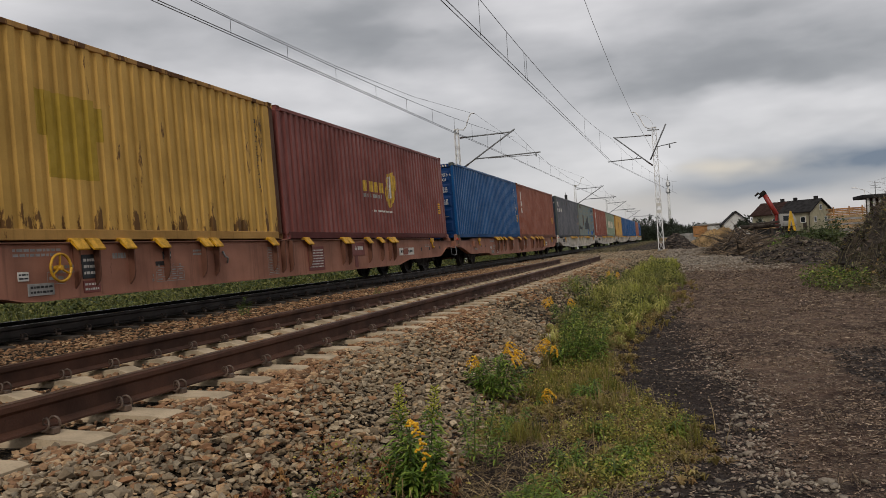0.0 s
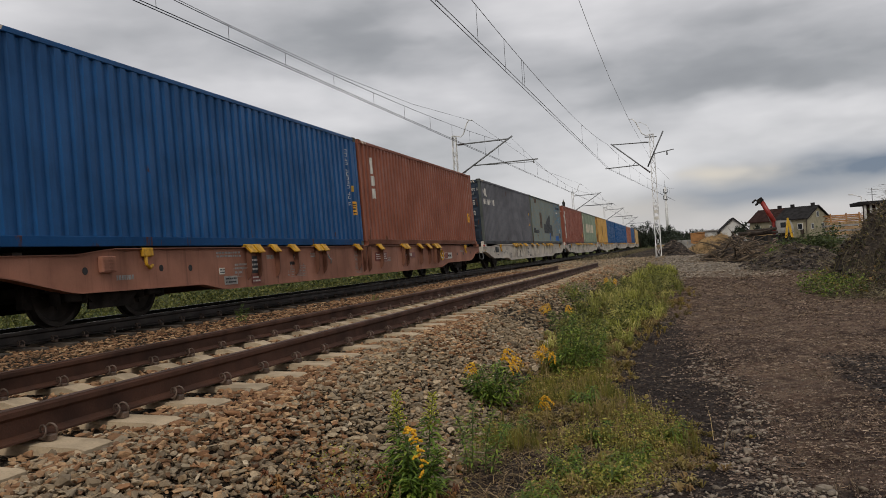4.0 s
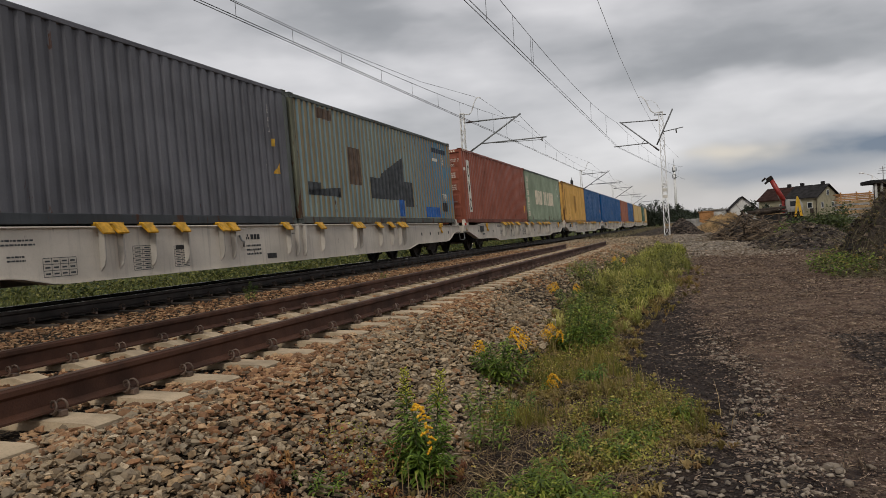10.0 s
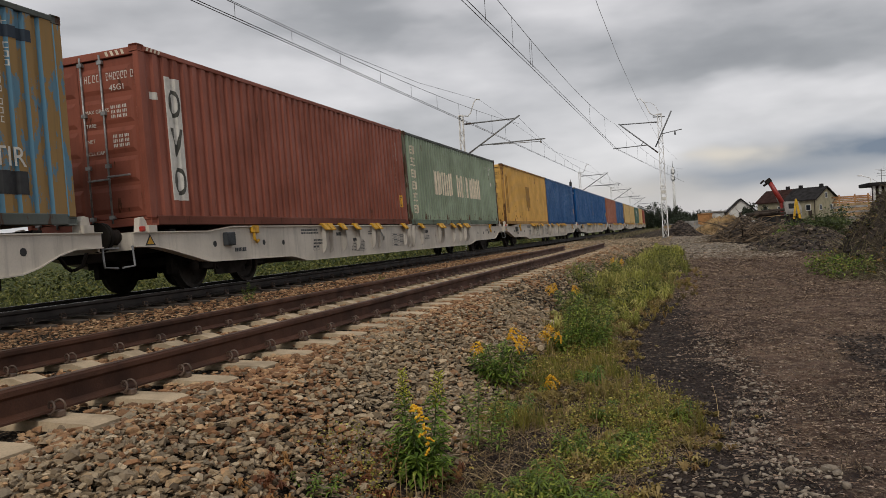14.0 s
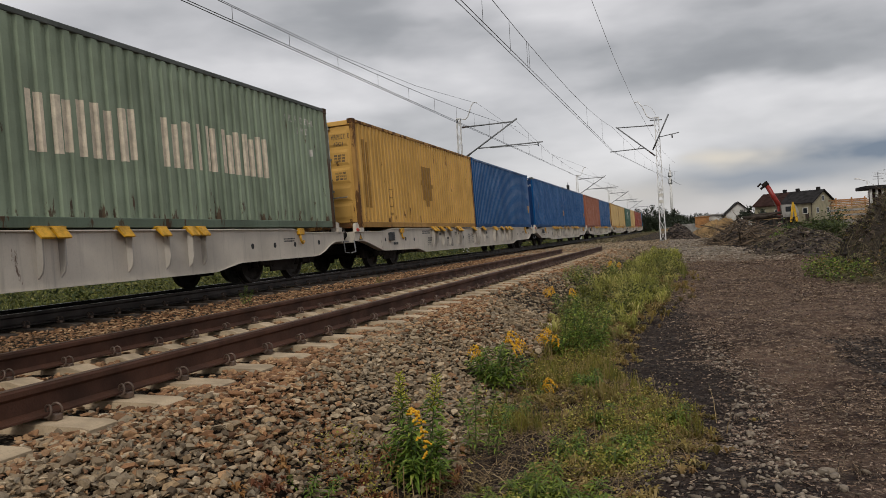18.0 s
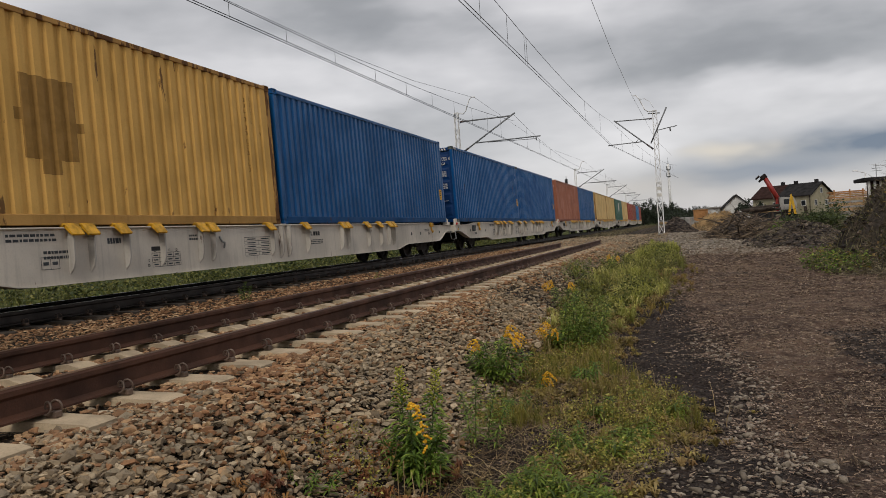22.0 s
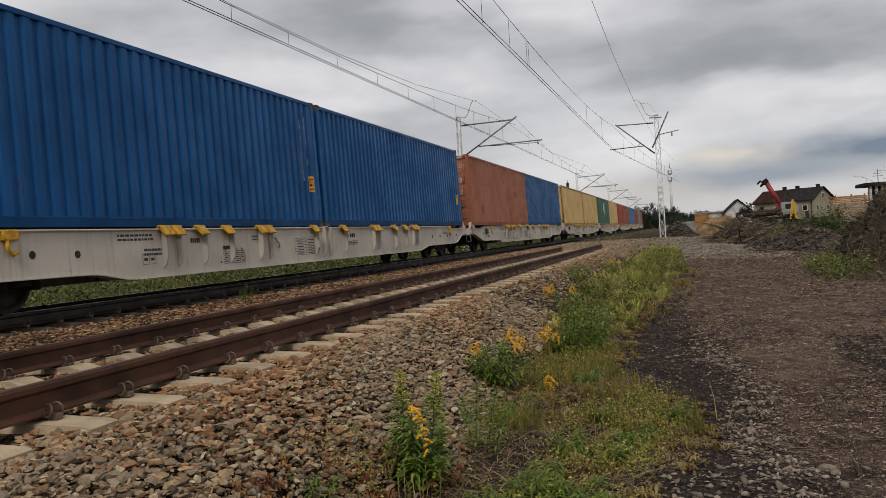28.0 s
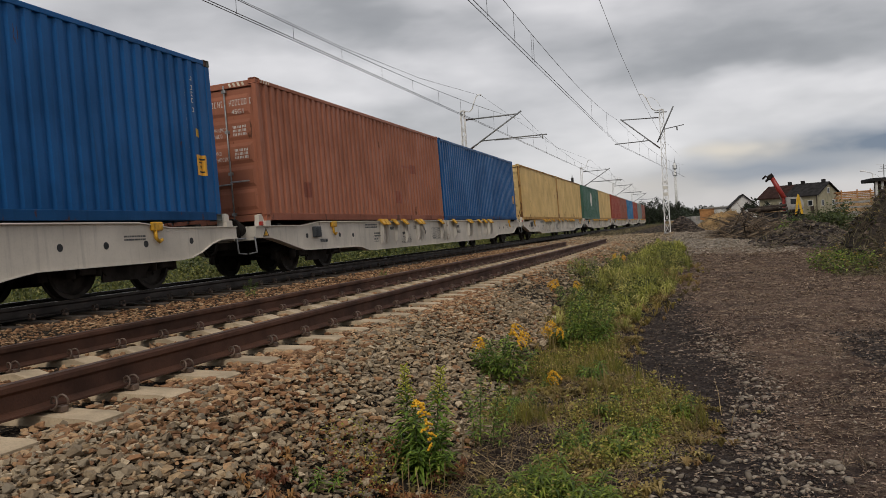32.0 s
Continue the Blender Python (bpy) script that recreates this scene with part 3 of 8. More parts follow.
def add_tube(bm, a, b, r0, r1=None, seg=8):
    a, b = Vector(a), Vector(b)
    r1 = r0 if r1 is None else r1
    d = (b - a).normalized()
    u = d.orthogonal().normalized()
    w = d.cross(u)
    rings = []
    for c, r in ((a, r0), (b, r1)):
        rings.append([bm.verts.new(c + (u * math.cos(k * math.tau / seg) + w * math.sin(k * math.tau / seg)) * r) for k in range(seg)])
    for k in range(seg):
        f = bm.faces.new((rings[0][k], rings[0][(k + 1) % seg], rings[1][(k + 1) % seg], rings[1][k]))
        f.smooth = seg > 5
    bm.faces.new(rings[0][::-1])
    bm.faces.new(rings[1])


def tube(a, b, r0, r1=None, seg=8):
    bm = bmesh.new()
    add_tube(bm, a, b, r0, r1, seg)
    return bm


def add_path(bm, pts, r, seg=6):
    """One bent rod through the points."""
    pts = [Vector(p) for p in pts]
    u = (pts[1] - pts[0]).normalized().orthogonal().normalized()
    rings = []
    for i, p in enumerate(pts):
        d = (pts[min(i + 1, len(pts) - 1)] - pts[max(i - 1, 0)]).normalized()
        u = (u - d * u.dot(d)).normalized()
        w = d.cross(u)
        rings.append([bm.verts.new(p + (u * math.cos(k * math.tau / seg) + w * math.sin(k * math.tau / seg)) * r) for k in range(seg)])
    for a, b in zip(rings, rings[1:]):
        for k in range(seg):
            f = bm.faces.new((a[k], a[(k + 1) % seg], b[(k + 1) % seg], b[k]))
            f.smooth = seg > 5
    bm.faces.new(rings[0][::-1])
    bm.faces.new(rings[-1])


def extrude(profile, axis, a, b, bm=None):
    """A closed outline (u, v) drawn out from a to b. axis x: u=y v=z; y: u=x v=z; z: u=x v=y."""
    bm = bm or bmesh.new()

    def at(u, v, w):
        return {"x": (w, u, v), "y": (u, w, v), "z": (u, v, w)}[axis]
    p = [bm.verts.new(at(u, v, a)) for u, v in profile]
    q = [bm.verts.new(at(u, v, b)) for u, v in profile]
    n = len(profile)
    for i in range(n):
        bm.faces.new((p[i], p[(i + 1) % n], q[(i + 1) % n], q[i]))
    bm.faces.new(p[::-1])
    bm.faces.new(q)
    bmesh.ops.recalc_face_normals(bm, faces=bm.faces)
    return bm


def soup(name, verts, faces, material, parent=None):
    """A big mesh straight from numpy arrays of equal-sided faces."""
    me = bpy.data.meshes.new(name)
    verts, faces = np.asarray(verts, np.float32), np.asarray(faces, np.int32)
    n = faces.shape[1]
    me.vertices.add(len(verts)), me.loops.add(faces.size), me.polygons.add(len(faces))
    me.vertices.foreach_set("co", verts.ravel())
    me.loops.foreach_set("vertex_index", faces.ravel())
    me.polygons.foreach_set("loop_start", np.arange(len(faces), dtype=np.int32) * n)
    me.polygons.foreach_set("use_smooth", np.zeros(len(faces), bool))
    me.update(calc_edges=True)
    return part(name, me, material, parent)


def text_mesh(words, size):
    cu = bpy.data.curves.new("words", "FONT")
    cu.body, cu.size, cu.extrude = words, size, 0.002
    ob = new("words", cu)
    dg = bpy.context.evaluated_depsgraph_get()
    me = bpy.data.meshes.new_from_object(ob.evaluated_get(dg))
    bpy.data.objects.remove(ob)
    bpy.data.curves.remove(cu)
    return me


rng = np.random.default_rng(11)

# ---- the ground: one sheet from under the camera to the horizon ----
NEAR_AXIS, FAR_AXIS = -0.7535, -5.79
CANT = -1.6
RAILS_END = 36.2


def smooth(t):
    t = np.clip(t, 0, 1)
    return t * t * (3 - 2 * t)


def lumps(x, y):
    return (0.03 * np.sin(1.7 * x + 0.6 * y) + 0.025 * np.sin(0.9 * y - 2.3 * x + 1.0) + 0.018 * np.sin(3.1 * y + 1.3 * x)
            + 0.012 * np.sin(5.3 * x - 4.1 * y) + 0.008 * np.sin(9.7 * x + 7.3 * y) + 0.007 * np.sin(13.1 * y - 8.9 * x + 2)
            + 0.009 * np.sin(17.3 * x + 3.0 * np.sin(2.1 * y)) * np.sin(14.1 * y + 2.0 * np.sin(3.3 * x)) + 0.006 * np.sin(23.0 * x - 11.0 * y) * np.sin(19.0 * y + 5.0 * x))


def ground_z(x, y):
    x, y = np.asarray(x, float), np.asarray(y, float)
    low = -0.90 + 0.62 * smooth((y - 16) / 42) + 0.35 * smooth((y - 75) / 120) * smooth((x - 3) / 15) + lumps(x, y)
    low = low + 0.12 * smooth((x - 7) / 8)
    bed = -0.245 - 0.008 * np.sin(2.2 * y) - 0.035 * smooth((x - 0.42) / 0.2)
    t = smooth((x - 0.62) / 1.35)
    z = bed * (1 - t) + np.minimum(low, -0.05) * t
    z = np.where(x > 2.4, low, z)
    left = -0.30 - 0.35 * smooth((-7.6 - x) / 1.2) + 0.5 * smooth((-10 - x) / 8) + 0.6 * lumps(x, y)
    tl = smooth((-7.1 - x) / 0.5)
    z = np.where(x < -7.1, (bed - 0.03) * (1 - tl) + left * tl, z)
    far = smooth((y - 200) / 300)
    return z * (1 - far) + far * 0.05


def sheet(xs, ys):
    X, Y = np.meshgrid(xs, ys)
    Z = ground_z(X, Y)
    n, m = len(xs), len(ys)
    i = np.arange(m - 1)[:, None] * n + np.arange(n - 1)[None, :]
    f = np.stack([i, i + 1, i + 1 + n, i + n], -1).reshape(-1, 4)
    return np.stack([X, Y, Z], -1).reshape(-1, 3), f


gx = np.concatenate([[-1500, -700, -300, -150, -80, -45, -30, -22, -17], np.arange(-14, -2, 0.25), np.arange(-2, 7, 0.09), np.arange(7, 14, 0.3), [15, 17, 20, 25, 32, 45, 70, 120, 250, 600, 1500]])
gy = np.concatenate([[-1200, -300, -90, -40, -20, -10, -5, -2], np.arange(0, 14, 0.10), np.arange(14, 40, 0.3), np.arange(40, 90, 1.0), np.arange(90, 260, 6), [280, 340, 450, 700, 1100, 2200, 4000]])
gv, gf = sheet(gx, gy)
ground = soup("ground", gv, gf, M["ground"])
tagged(ground, "dark stony earth with ballast banks and worn tracks", "ground", kind="structure")
ground.data.polygons.foreach_set("use_smooth", np.ones(len(gf), bool))


# ---- stones ----
def stone_shapes(count, seed, small=False):
    """Broken, angular stones: the hull of a few points on a ball, flattened and stretched."""
    r = np.random.default_rng(seed)
    pts = 7 if small else 10
    out, faces = [], []
    while len(out) < count:
        p = r.normal(size=(pts, 3))
        p /= np.linalg.norm(p, axis=1)[:, None]
        gap = np.linalg.norm(p[:, None] - p[None], axis=2) + np.eye(pts) * 9
        if gap.min() < (0.7 if small else 0.5):
            continue
        bm = bmesh.new()
        for q in p:
            bm.verts.new(q)
        bm.verts.ensure_lookup_table()
        bm.verts.index_update()
        bmesh.ops.convex_hull(bm, input=bm.verts)
        f = [[w.index for w in g.verts] for g in bm.faces if len(g.verts) == 3]
        bm.free()
        if len(f) != 2 * pts - 4:
            continue
        out.append(p * np.array([r.uniform(1.0, 2.0), r.uniform(0.65, 1.1), r.uniform(0.4, 0.75) if small else r.uniform(0.35, 0.85)]))
        faces.append(f)
    return np.array(out), np.array(faces)


def scatter_stones(name, x, y, z, size, material, seed, parent=None, small=False):
    shapes, hull = stone_shapes(24, seed, small)
    r = np.random.default_rng(seed + 1)
    k = r.integers(0, len(shapes), len(x))
    base, f = shapes[k], hull[k]
    e = r.uniform(0, math.tau, (len(x), 3))
    e[:, :2] = r.normal(size=(len(x), 2)) * (0.25 if small else 0.7)
    cz, sz = np.cos(e[:, 2]), np.sin(e[:, 2])
    cx, sx = np.cos(e[:, 0]), np.sin(e[:, 0])
    px, py, pz = base[..., 0], base[..., 1], base[..., 2]
    py, pz = py * cx[:, None] - pz * sx[:, None], py * sx[:, None] + pz * cx[:, None]
    px, py = px * cz[:, None] - py * sz[:, None], px * sz[:, None] + py * cz[:, None]
    P = np.stack([px, py, pz], -1) * np.asarray(size)[:, None, None] + np.stack([x, y, z], -1)[:, None, :]
    F = (f + (np.arange(len(x)) * len(base[0]))[:, None, None]).reshape(-1, 3)
    return soup(name, P.reshape(-1, 3), F, material, parent)


def spread(n, x0, x1, y0, y1, power=1.0):
    """Points that thin out along y."""
    x = rng.uniform(x0, x1, n)
    y = y0 + (y1 - y0) * rng.uniform(0, 1, n) ** power
    return x, y


def on_sleeper(x, y, axis, y0, half=1.185):
    d = np.abs(((y - y0) / 0.6 + 0.5) % 1.0 - 0.5) * 0.6
    return (np.abs(x - axis) < half + 0.02) & (d < 0.15)


SLEEPER_Y0 = 3.11 - 0.13
x1, y1 = spread(30000, 0.25, 2.0, 2.0, 12, 1.5)
x2, y2 = spread(38000, -1.75, 2.0, 2.0, 40, 1.2)
xs, ys = np.concatenate([x1, x2]), np.concatenate([y1, y2])
keep = ~on_sleeper(xs, ys, NEAR_AXIS, SLEEPER_Y0)
keep &= (np.abs(xs) > 0.075) & (np.abs(xs + 1.507) > 0.075)
keep &= xs < 1.72 + 0.25 * np.sin(ys * 1.9) * np.sin(ys * 0.7 + 1) + 0.2 * rng.normal(size=len(xs)) - 0.35 * smooth((ys - 12) / 6)
xs, ys = xs[keep], ys[keep]
sz = (0.009 + 0.022 * rng.uniform(0, 1, len(xs)) ** 1.6) * np.where(rng.uniform(0, 1, len(xs)) < 0.07, 1.3, 1.0) * (1 + 0.018 * ys)
zs = ground_z(xs, ys) + rng.uniform(-0.028, 0.05, len(xs))
zs = np.where((xs < 0.45) & (xs > -1.85), np.minimum(zs, -0.222), zs)
zs = np.where((xs >= 0.45) & (xs < 0.8), np.minimum(zs, -0.238), zs)
red = rng.uniform(0, 1, len(xs)) < np.clip(1.15 - 0.95 * xs + 0.25 * np.sin(1.3 * ys + 2 * xs), 0.10, 0.95)
tagged(scatter_stones("ballast_stones", xs[~red], ys[~red], zs[~red], sz[~red], M["stone"], 5), "grey and buff crushed stone ballast on the bank", "ballast", kind="stuff")
tagged(scatter_stones("rusty_ballast_stones", xs[red], ys[red], zs[red], sz[red], M["rusty_stone"], 6), "rust-brown crushed stone ballast between the sleepers", "ballast", kind="stuff")
xs, ys = spread(19000, -5.0, -1.6, 3.5, 48, 1.6)
sz = rng.uniform(0.018, 0.034, len(xs)) * (1 + 0.016 * ys)
tagged(scatter_stones("cess_ballast_stones", xs, ys, ground_z(xs, ys) + rng.uniform(-0.006, 0.03, len(xs)), 0.82 * sz, M["rusty_stone"], 7, None, True), "rust-brown ballast between the two tracks", "ballast", kind="stuff")

# the bank goes on behind the camera
r2 = np.random.default_rng(91)
xs = r2.uniform(-1.7, 1.95, 8000)
ys = r2.uniform(-9.0, 2.1, 8000)
keep = ~on_sleeper(xs, ys, NEAR_AXIS, SLEEPER_Y0) & (np.abs(xs) > 0.09) & (np.abs(xs + 1.507) > 0.09)
xs, ys = xs[keep], ys[keep]
tagged(scatter_stones("ballast_stones", xs, ys, ground_z(xs, ys) + r2.uniform(-0.01, 0.03, len(xs)), r2.uniform(0.018, 0.042, len(xs)), M["stone"], 92, None, True), "crushed stone ballast running on along the track", "ballast", kind="stuff")

# ---- tracks ----
near_track = thing("railway_track", "rusty rails on pale concrete sleepers in stone ballast", "railway track", (NEAR_AXIS, 0, 0), kind="structure")
far_track = thing("railway_track", "polished dark rails on dirty sleepers under the train", "railway track", Matrix.Translation((FAR_AXIS, 0, 0)) @ pose(0, 0, 0, 0, CANT, 0), kind="structure")
RAIL = [(-0.075, -0.172), (0.075, -0.172), (0.075, -0.160), (0.012, -0.140), (0.009, -0.060), (0.036, -0.040), (0.036, -0.012), (0.028, 0.0),
        (-0.028, 0.0), (-0.036, -0.012), (-0.036, -0.040), (-0.009, -0.060), (-0.012, -0.140), (-0.075, -0.160)]
HEAD = [(-0.0285, 0.0005), (0.0285, 0.0005), (0.0285, 0.003), (-0.0285, 0.003)]


def rail(parent, x, y0, y1, body, head):
    ob = part("rail", extrude([(x + u, v) for u, v in RAIL], "y", y0, y1), body, parent)
    part("rail_head", extrude([(x + u, v) for u, v in HEAD], "y", y0, y1), head, ob)


for x in (-0.7535, 0.7535):
    rail(near_track, x, -6, RAILS_END + (-1.9 if x < 0 else 0), M["rail_rust"], M["rail_top"])


def sleeper_mesh(length=2.37):
    bm = bmesh.new()
    hw = length / 2
    outline = [(-hw, -0.40), (hw, -0.40), (hw, -0.225), (hw - 0.05, -0.212), (0.95, -0.205), (0.55, -0.185), (0.45, -0.215), (0.0, -0.235), (-0.45, -0.215), (-0.55, -0.185), (-0.95, -0.205), (-hw + 0.05, -0.212), (-hw, -0.225)]
    extrude(outline, "y", -0.15, 0.15, bm)
    for v in bm.verts:
        if v.co.z > -0.3:
            v.co.y *= 0.74
    me = bpy.data.meshes.new("sleeper")
    bm.to_mesh(me)
    bm.free()
    return me


def clip_mesh():
    """A sprung wire clip: two upright loops joined by the bar that grips the rail's foot."""
    bm = bmesh.new()
    for s in (-1, 1):
        pts = [(0.080 + 0.030 * math.cos(a), s * (0.054 - 0.004 * k), -0.145 + 0.034 * math.sin(a)) for k, a in enumerate(np.linspace(-1.9, 3.6, 11))]
        add_path(bm, pts, 0.0066, 6)
    add_path(bm, [(0.050, -0.012, -0.158), (0.046, 0.0, -0.158), (0.050, 0.012, -0.158)], 0.0078, 6)
    add_box(bm, 0.060, 0.125, -0.028, 0.028, -0.20, -0.166, None, 0.004)
    me = bpy.data.meshes.new("rail_clip")
    bm.to_mesh(me)
    bm.free()
    return me


SLEEPER, CLIP = sleeper_mesh(), clip_mesh()
for k in range(-28, 57):
    y = SLEEPER_Y0 + 0.6 * k + rng.uniform(-0.012, 0.012)
    ob = part("sleeper", SLEEPER, M["sleeper"], near_track)
    ob.matrix_basis = pose(rng.uniform(-0.01, 0.01), y, rng.uniform(-0.004, 0.004), 0, 0, rng.uniform(-0.5, 0.5))
    if k > -4 and k < 48:
        for x, turn in ((0.7535, 0), (0.7535, 180), (-0.7535, 0), (-0.7535, 180)):
            c = part("rail_clip", CLIP, M["clip"], near_track)
            c.matrix_basis = pose(x, y, 0, 0, 0, turn)
# short stacked sleepers lie past the rails' end


# ---- the line of the moving train ----
BEND_AT, BEND_R = 172.0, 330.0
PITCH = 26.507


def line_at(s):
    """The point and heading of the far track, s metres along it; it bends to the left far away."""
    if s < BEND_AT:
        return FAR_AXIS, s, 0.0
    a = (s - BEND_AT) / BEND_R
    return FAR_AXIS - BEND_R * (1 - math.cos(a)), BEND_AT + BEND_R * math.sin(a), a


def on_line(s0, s1, origin):
    """A rigid body that rides the line at s0 and s1; its own origin lies at station origin."""
    xa, ya, _ = line_at(s0)
    xb, yb, _ = line_at(s1)
    a = math.atan2(-(xb - xa), yb - ya)
    k = (origin - s0) / (s1 - s0)
    return Matrix.Translation((xa + (xb - xa) * k, ya + (yb - ya) * k, 0)) @ Matrix.Rotation(a, 4, "Z") @ pose(0, 0, 0, 0, CANT, 0)


def rail_along(x):
    """A far-track rail as short straight lengths, first straight and then round the bend."""
    stations = [-8.0, 40.0, 90.0, BEND_AT] + [BEND_AT + 12 * k for k in range(1, 18)]
    for a, b in zip(stations, stations[1:]):
        m = on_line(a, b, a)
        ob = part("rail", extrude([(x + u, v) for u, v in RAIL], "y", 0, b - a), M["rail_dark"], far_track)
        ob.matrix_basis = far_track.matrix_basis.inverted() @ m
        part("rail_head", extrude([(x + u, v) for u, v in HEAD], "y", 0, b - a), M["rail_shine"], ob)


rail_along(0.7535)
rail_along(-0.7535)
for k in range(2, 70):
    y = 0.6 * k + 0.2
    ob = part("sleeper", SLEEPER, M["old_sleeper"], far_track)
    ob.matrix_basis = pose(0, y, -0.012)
    c = part("rail_clip", CLIP, M["clip"], far_track)
    c.matrix_basis = pose(0.7535, y, 0)

# ---- containers ----
LEN, WID, TALL = 12.36, 2.438, 2.896
HALF = WID / 2


def corrugated(length, z0, z1, face, depth=0.042, pitch=0.2745, margin=0.12):
    """A pressed steel wall along y whose outermost ribs lie at x = face."""
    n = max(2, round((length - 2 * margin) / pitch))
    p = (length - 2 * margin) / n
    pts = [(0.0, 0.0)]
    for k in range(n):
        y = margin + k * p
        pts += [(y + 0.10 * p, -depth), (y + 0.38 * p, -depth), (y + 0.52 * p, 0.0), (y + 0.97 * p, 0.0)]
    pts.append((length, 0.0))
    return pts


def wall_mesh(name, length, z0, z1, thick=0.03):
    bm = bmesh.new()
    pts = corrugated(length, z0, z1, 0)
    rows = []
    for z in (z0, z1):
        rows.append([bm.verts.new((d, y, z)) for y, d in pts])
    back = [[bm.verts.new((-0.042 - thick, y, z)) for y in (0, length)] for z in (z0, z1)]
    for i in range(len(pts) - 1):
        bm.faces.new((rows[0][i], rows[0][i + 1], rows[1][i + 1], rows[1][i]))
    bm.faces.new((back[0][1], back[0][0], back[1][0], back[1][1]))
    bm.faces.new((rows[1][0], *rows[1][1:], back[1][1], back[1][0]))
    bm.faces.new((*rows[0][::-1], back[0][0], back[0][1]))
    bm.faces.new((rows[0][0], rows[1][0], back[1][0], back[0][0]))
    bm.faces.new((rows[1][-1], rows[0][-1], back[0][1], back[1][1]))
    me = bpy.data.meshes.new(name)
    bm.to_mesh(me)
    bm.free()
    return me


def casting():
    """A corner casting with its oval slot sunk into the outer faces."""
    bm = bmesh.new()
    add_box(bm, -0.081, 0.081, -0.089, 0.089, -0.059, 0.059, None, 0.006)
    for f in [f for f in bm.faces if abs(f.normal.x) > 0.9 or abs(f.normal.y) > 0.9]:
        if f.calc_area() < 0.01:
            continue
        r = bmesh.ops.inset_individual(bm, faces=[f], thickness=0.032)
        bmesh.ops.translate(bm, verts=f.verts, vec=-f.normal * 0.02)
    return bm


def door_leaf():
    """One door leaf, hinged at x = 0, spanning to x = -1.12, pressed into panels; the outside faces -y."""
    bm = bmesh.new()
    add_box(bm, -1.12, 0.0, 0.0, 0.05, 0.0, 2.56, None, 0.006)
    return bm


def door_panel():
    """A pressed field of a door leaf."""
    bm = bmesh.new()
    for w in add_box(bm, -1.04, -0.08, -0.022, 0.0, 0.0, 0.42):
        if w.co.y < -0.01:
            w.co.z += 0.07 * (1 if w.co.z < 0.21 else -1)
            w.co.x += 0.05 * (1 if w.co.x < -0.5 else -1)
    me = bpy.data.meshes.new("door_panel")
    bm.to_mesh(me)
    bm.free()
    return me


def make_container():
    c = thing("shipping_container", "", "shipping container")
    wall = wall_mesh("side_panel", LEN - 0.26, 0.16, 2.80)
    for s in (1, -1):
        w = part("side_panel", wall, None, c)
        w.matrix_basis = pose(HALF - 0.012, 0.13, 0) if s > 0 else pose(-HALF + 0.012, LEN - 0.13, 0, 0, 0, 180)
        part("bottom_rail", box(s * HALF - 0.06 if s > 0 else -HALF, HALF if s > 0 else -HALF + 0.06, 0.17, LEN - 0.17, 0.012, 0.16, None, 0.008), None, c)
        part("top_rail", box(HALF - 0.07 if s > 0 else -HALF, HALF if s > 0 else -HALF + 0.07, 0.17, LEN - 0.17, 2.80, 2.88, None, 0.008), None, c)
        for y in (0.08, LEN - 0.08):
            part("corner_post", box(s * (HALF - 0.05) - 0.05, s * (HALF - 0.05) + 0.05, y - 0.075, y + 0.075, 0.118, 2.778, None, 0.012), None, c)
            for z in (0.059, TALL - 0.059):
                k = part("corner_casting", casting(), None, c)
                k.matrix_basis = pose(s * (HALF - 0.078), 0.089 if y < 1 else LEN - 0.089, z)
    part("roof", box(-HALF + 0.05, HALF - 0.05, 0.1, LEN - 0.1, 2.845, 2.875, None, 0.006), None, c)
    part("floor", box(-HALF + 0.07, HALF - 0.07, 0.1, LEN - 0.1, 0.05, 0.15), None, c)
    front = wall_mesh("end_panel", WID - 0.24, 0.16, 2.80)
    w = part("end_panel", front, None, c)
    w.matrix_basis = pose(HALF - 0.12, LEN - 0.012, 0, 0, 0, 90)
    part("door_header", box(-HALF + 0.1, HALF - 0.1, 0.02, 0.13, 2.74, 2.86, None, 0.008), None, c)
    part("door_sill", box(-HALF + 0.1, HALF - 0.1, 0.02, 0.13, 0.02, 0.15, None, 0.008), None, c)
    pressed = door_panel()
    for s in (1, -1):
        leaf = part("door", door_leaf(), None, c)
        for z in (0.09, 0.56, 1.04, 1.52, 2.02):
            part("door_panel", pressed, None, leaf).matrix_basis = pose(0, 0, z)
        leaf.matrix_basis = pose(HALF - 0.11, 0.06, 0.165) if s > 0 else pose(-HALF + 0.11 + 1.12, 0.06, 0.165)
        for x in (-0.62, -1.0):
            rod = bmesh.new()
            add_tube(rod, (x, -0.055, -0.08), (x, -0.055, 2.64), 0.017, 0.017, 7)
            for z in (0.02, 0.85, 1.7, 2.52):
                add_box(rod, x - 0.045, x + 0.045, -0.075, -0.02, z - 0.03, z + 0.03)
            part("locking_rod", rod, M["rod"], leaf, "galvanised locking rod")
            hb = bmesh.new()
            add_box(hb, x - 0.02, x + 0.42, -0.085, -0.06, 0.62 if x < -0.8 else 0.66, 0.65 if x < -0.8 else 0.69, None, 0.005)
            part("door_handle", hb, M["rod"], leaf, "galvanised door handle")
        for z in (0.25, 0.95, 1.65, 2.35):
            hx = -0.02 if s > 0 else -1.14
            part("hinge", box(hx, hx + 0.05, -0.03, 0.0, z - 0.09, z + 0.09, None, 0.006), None, leaf)
    return c


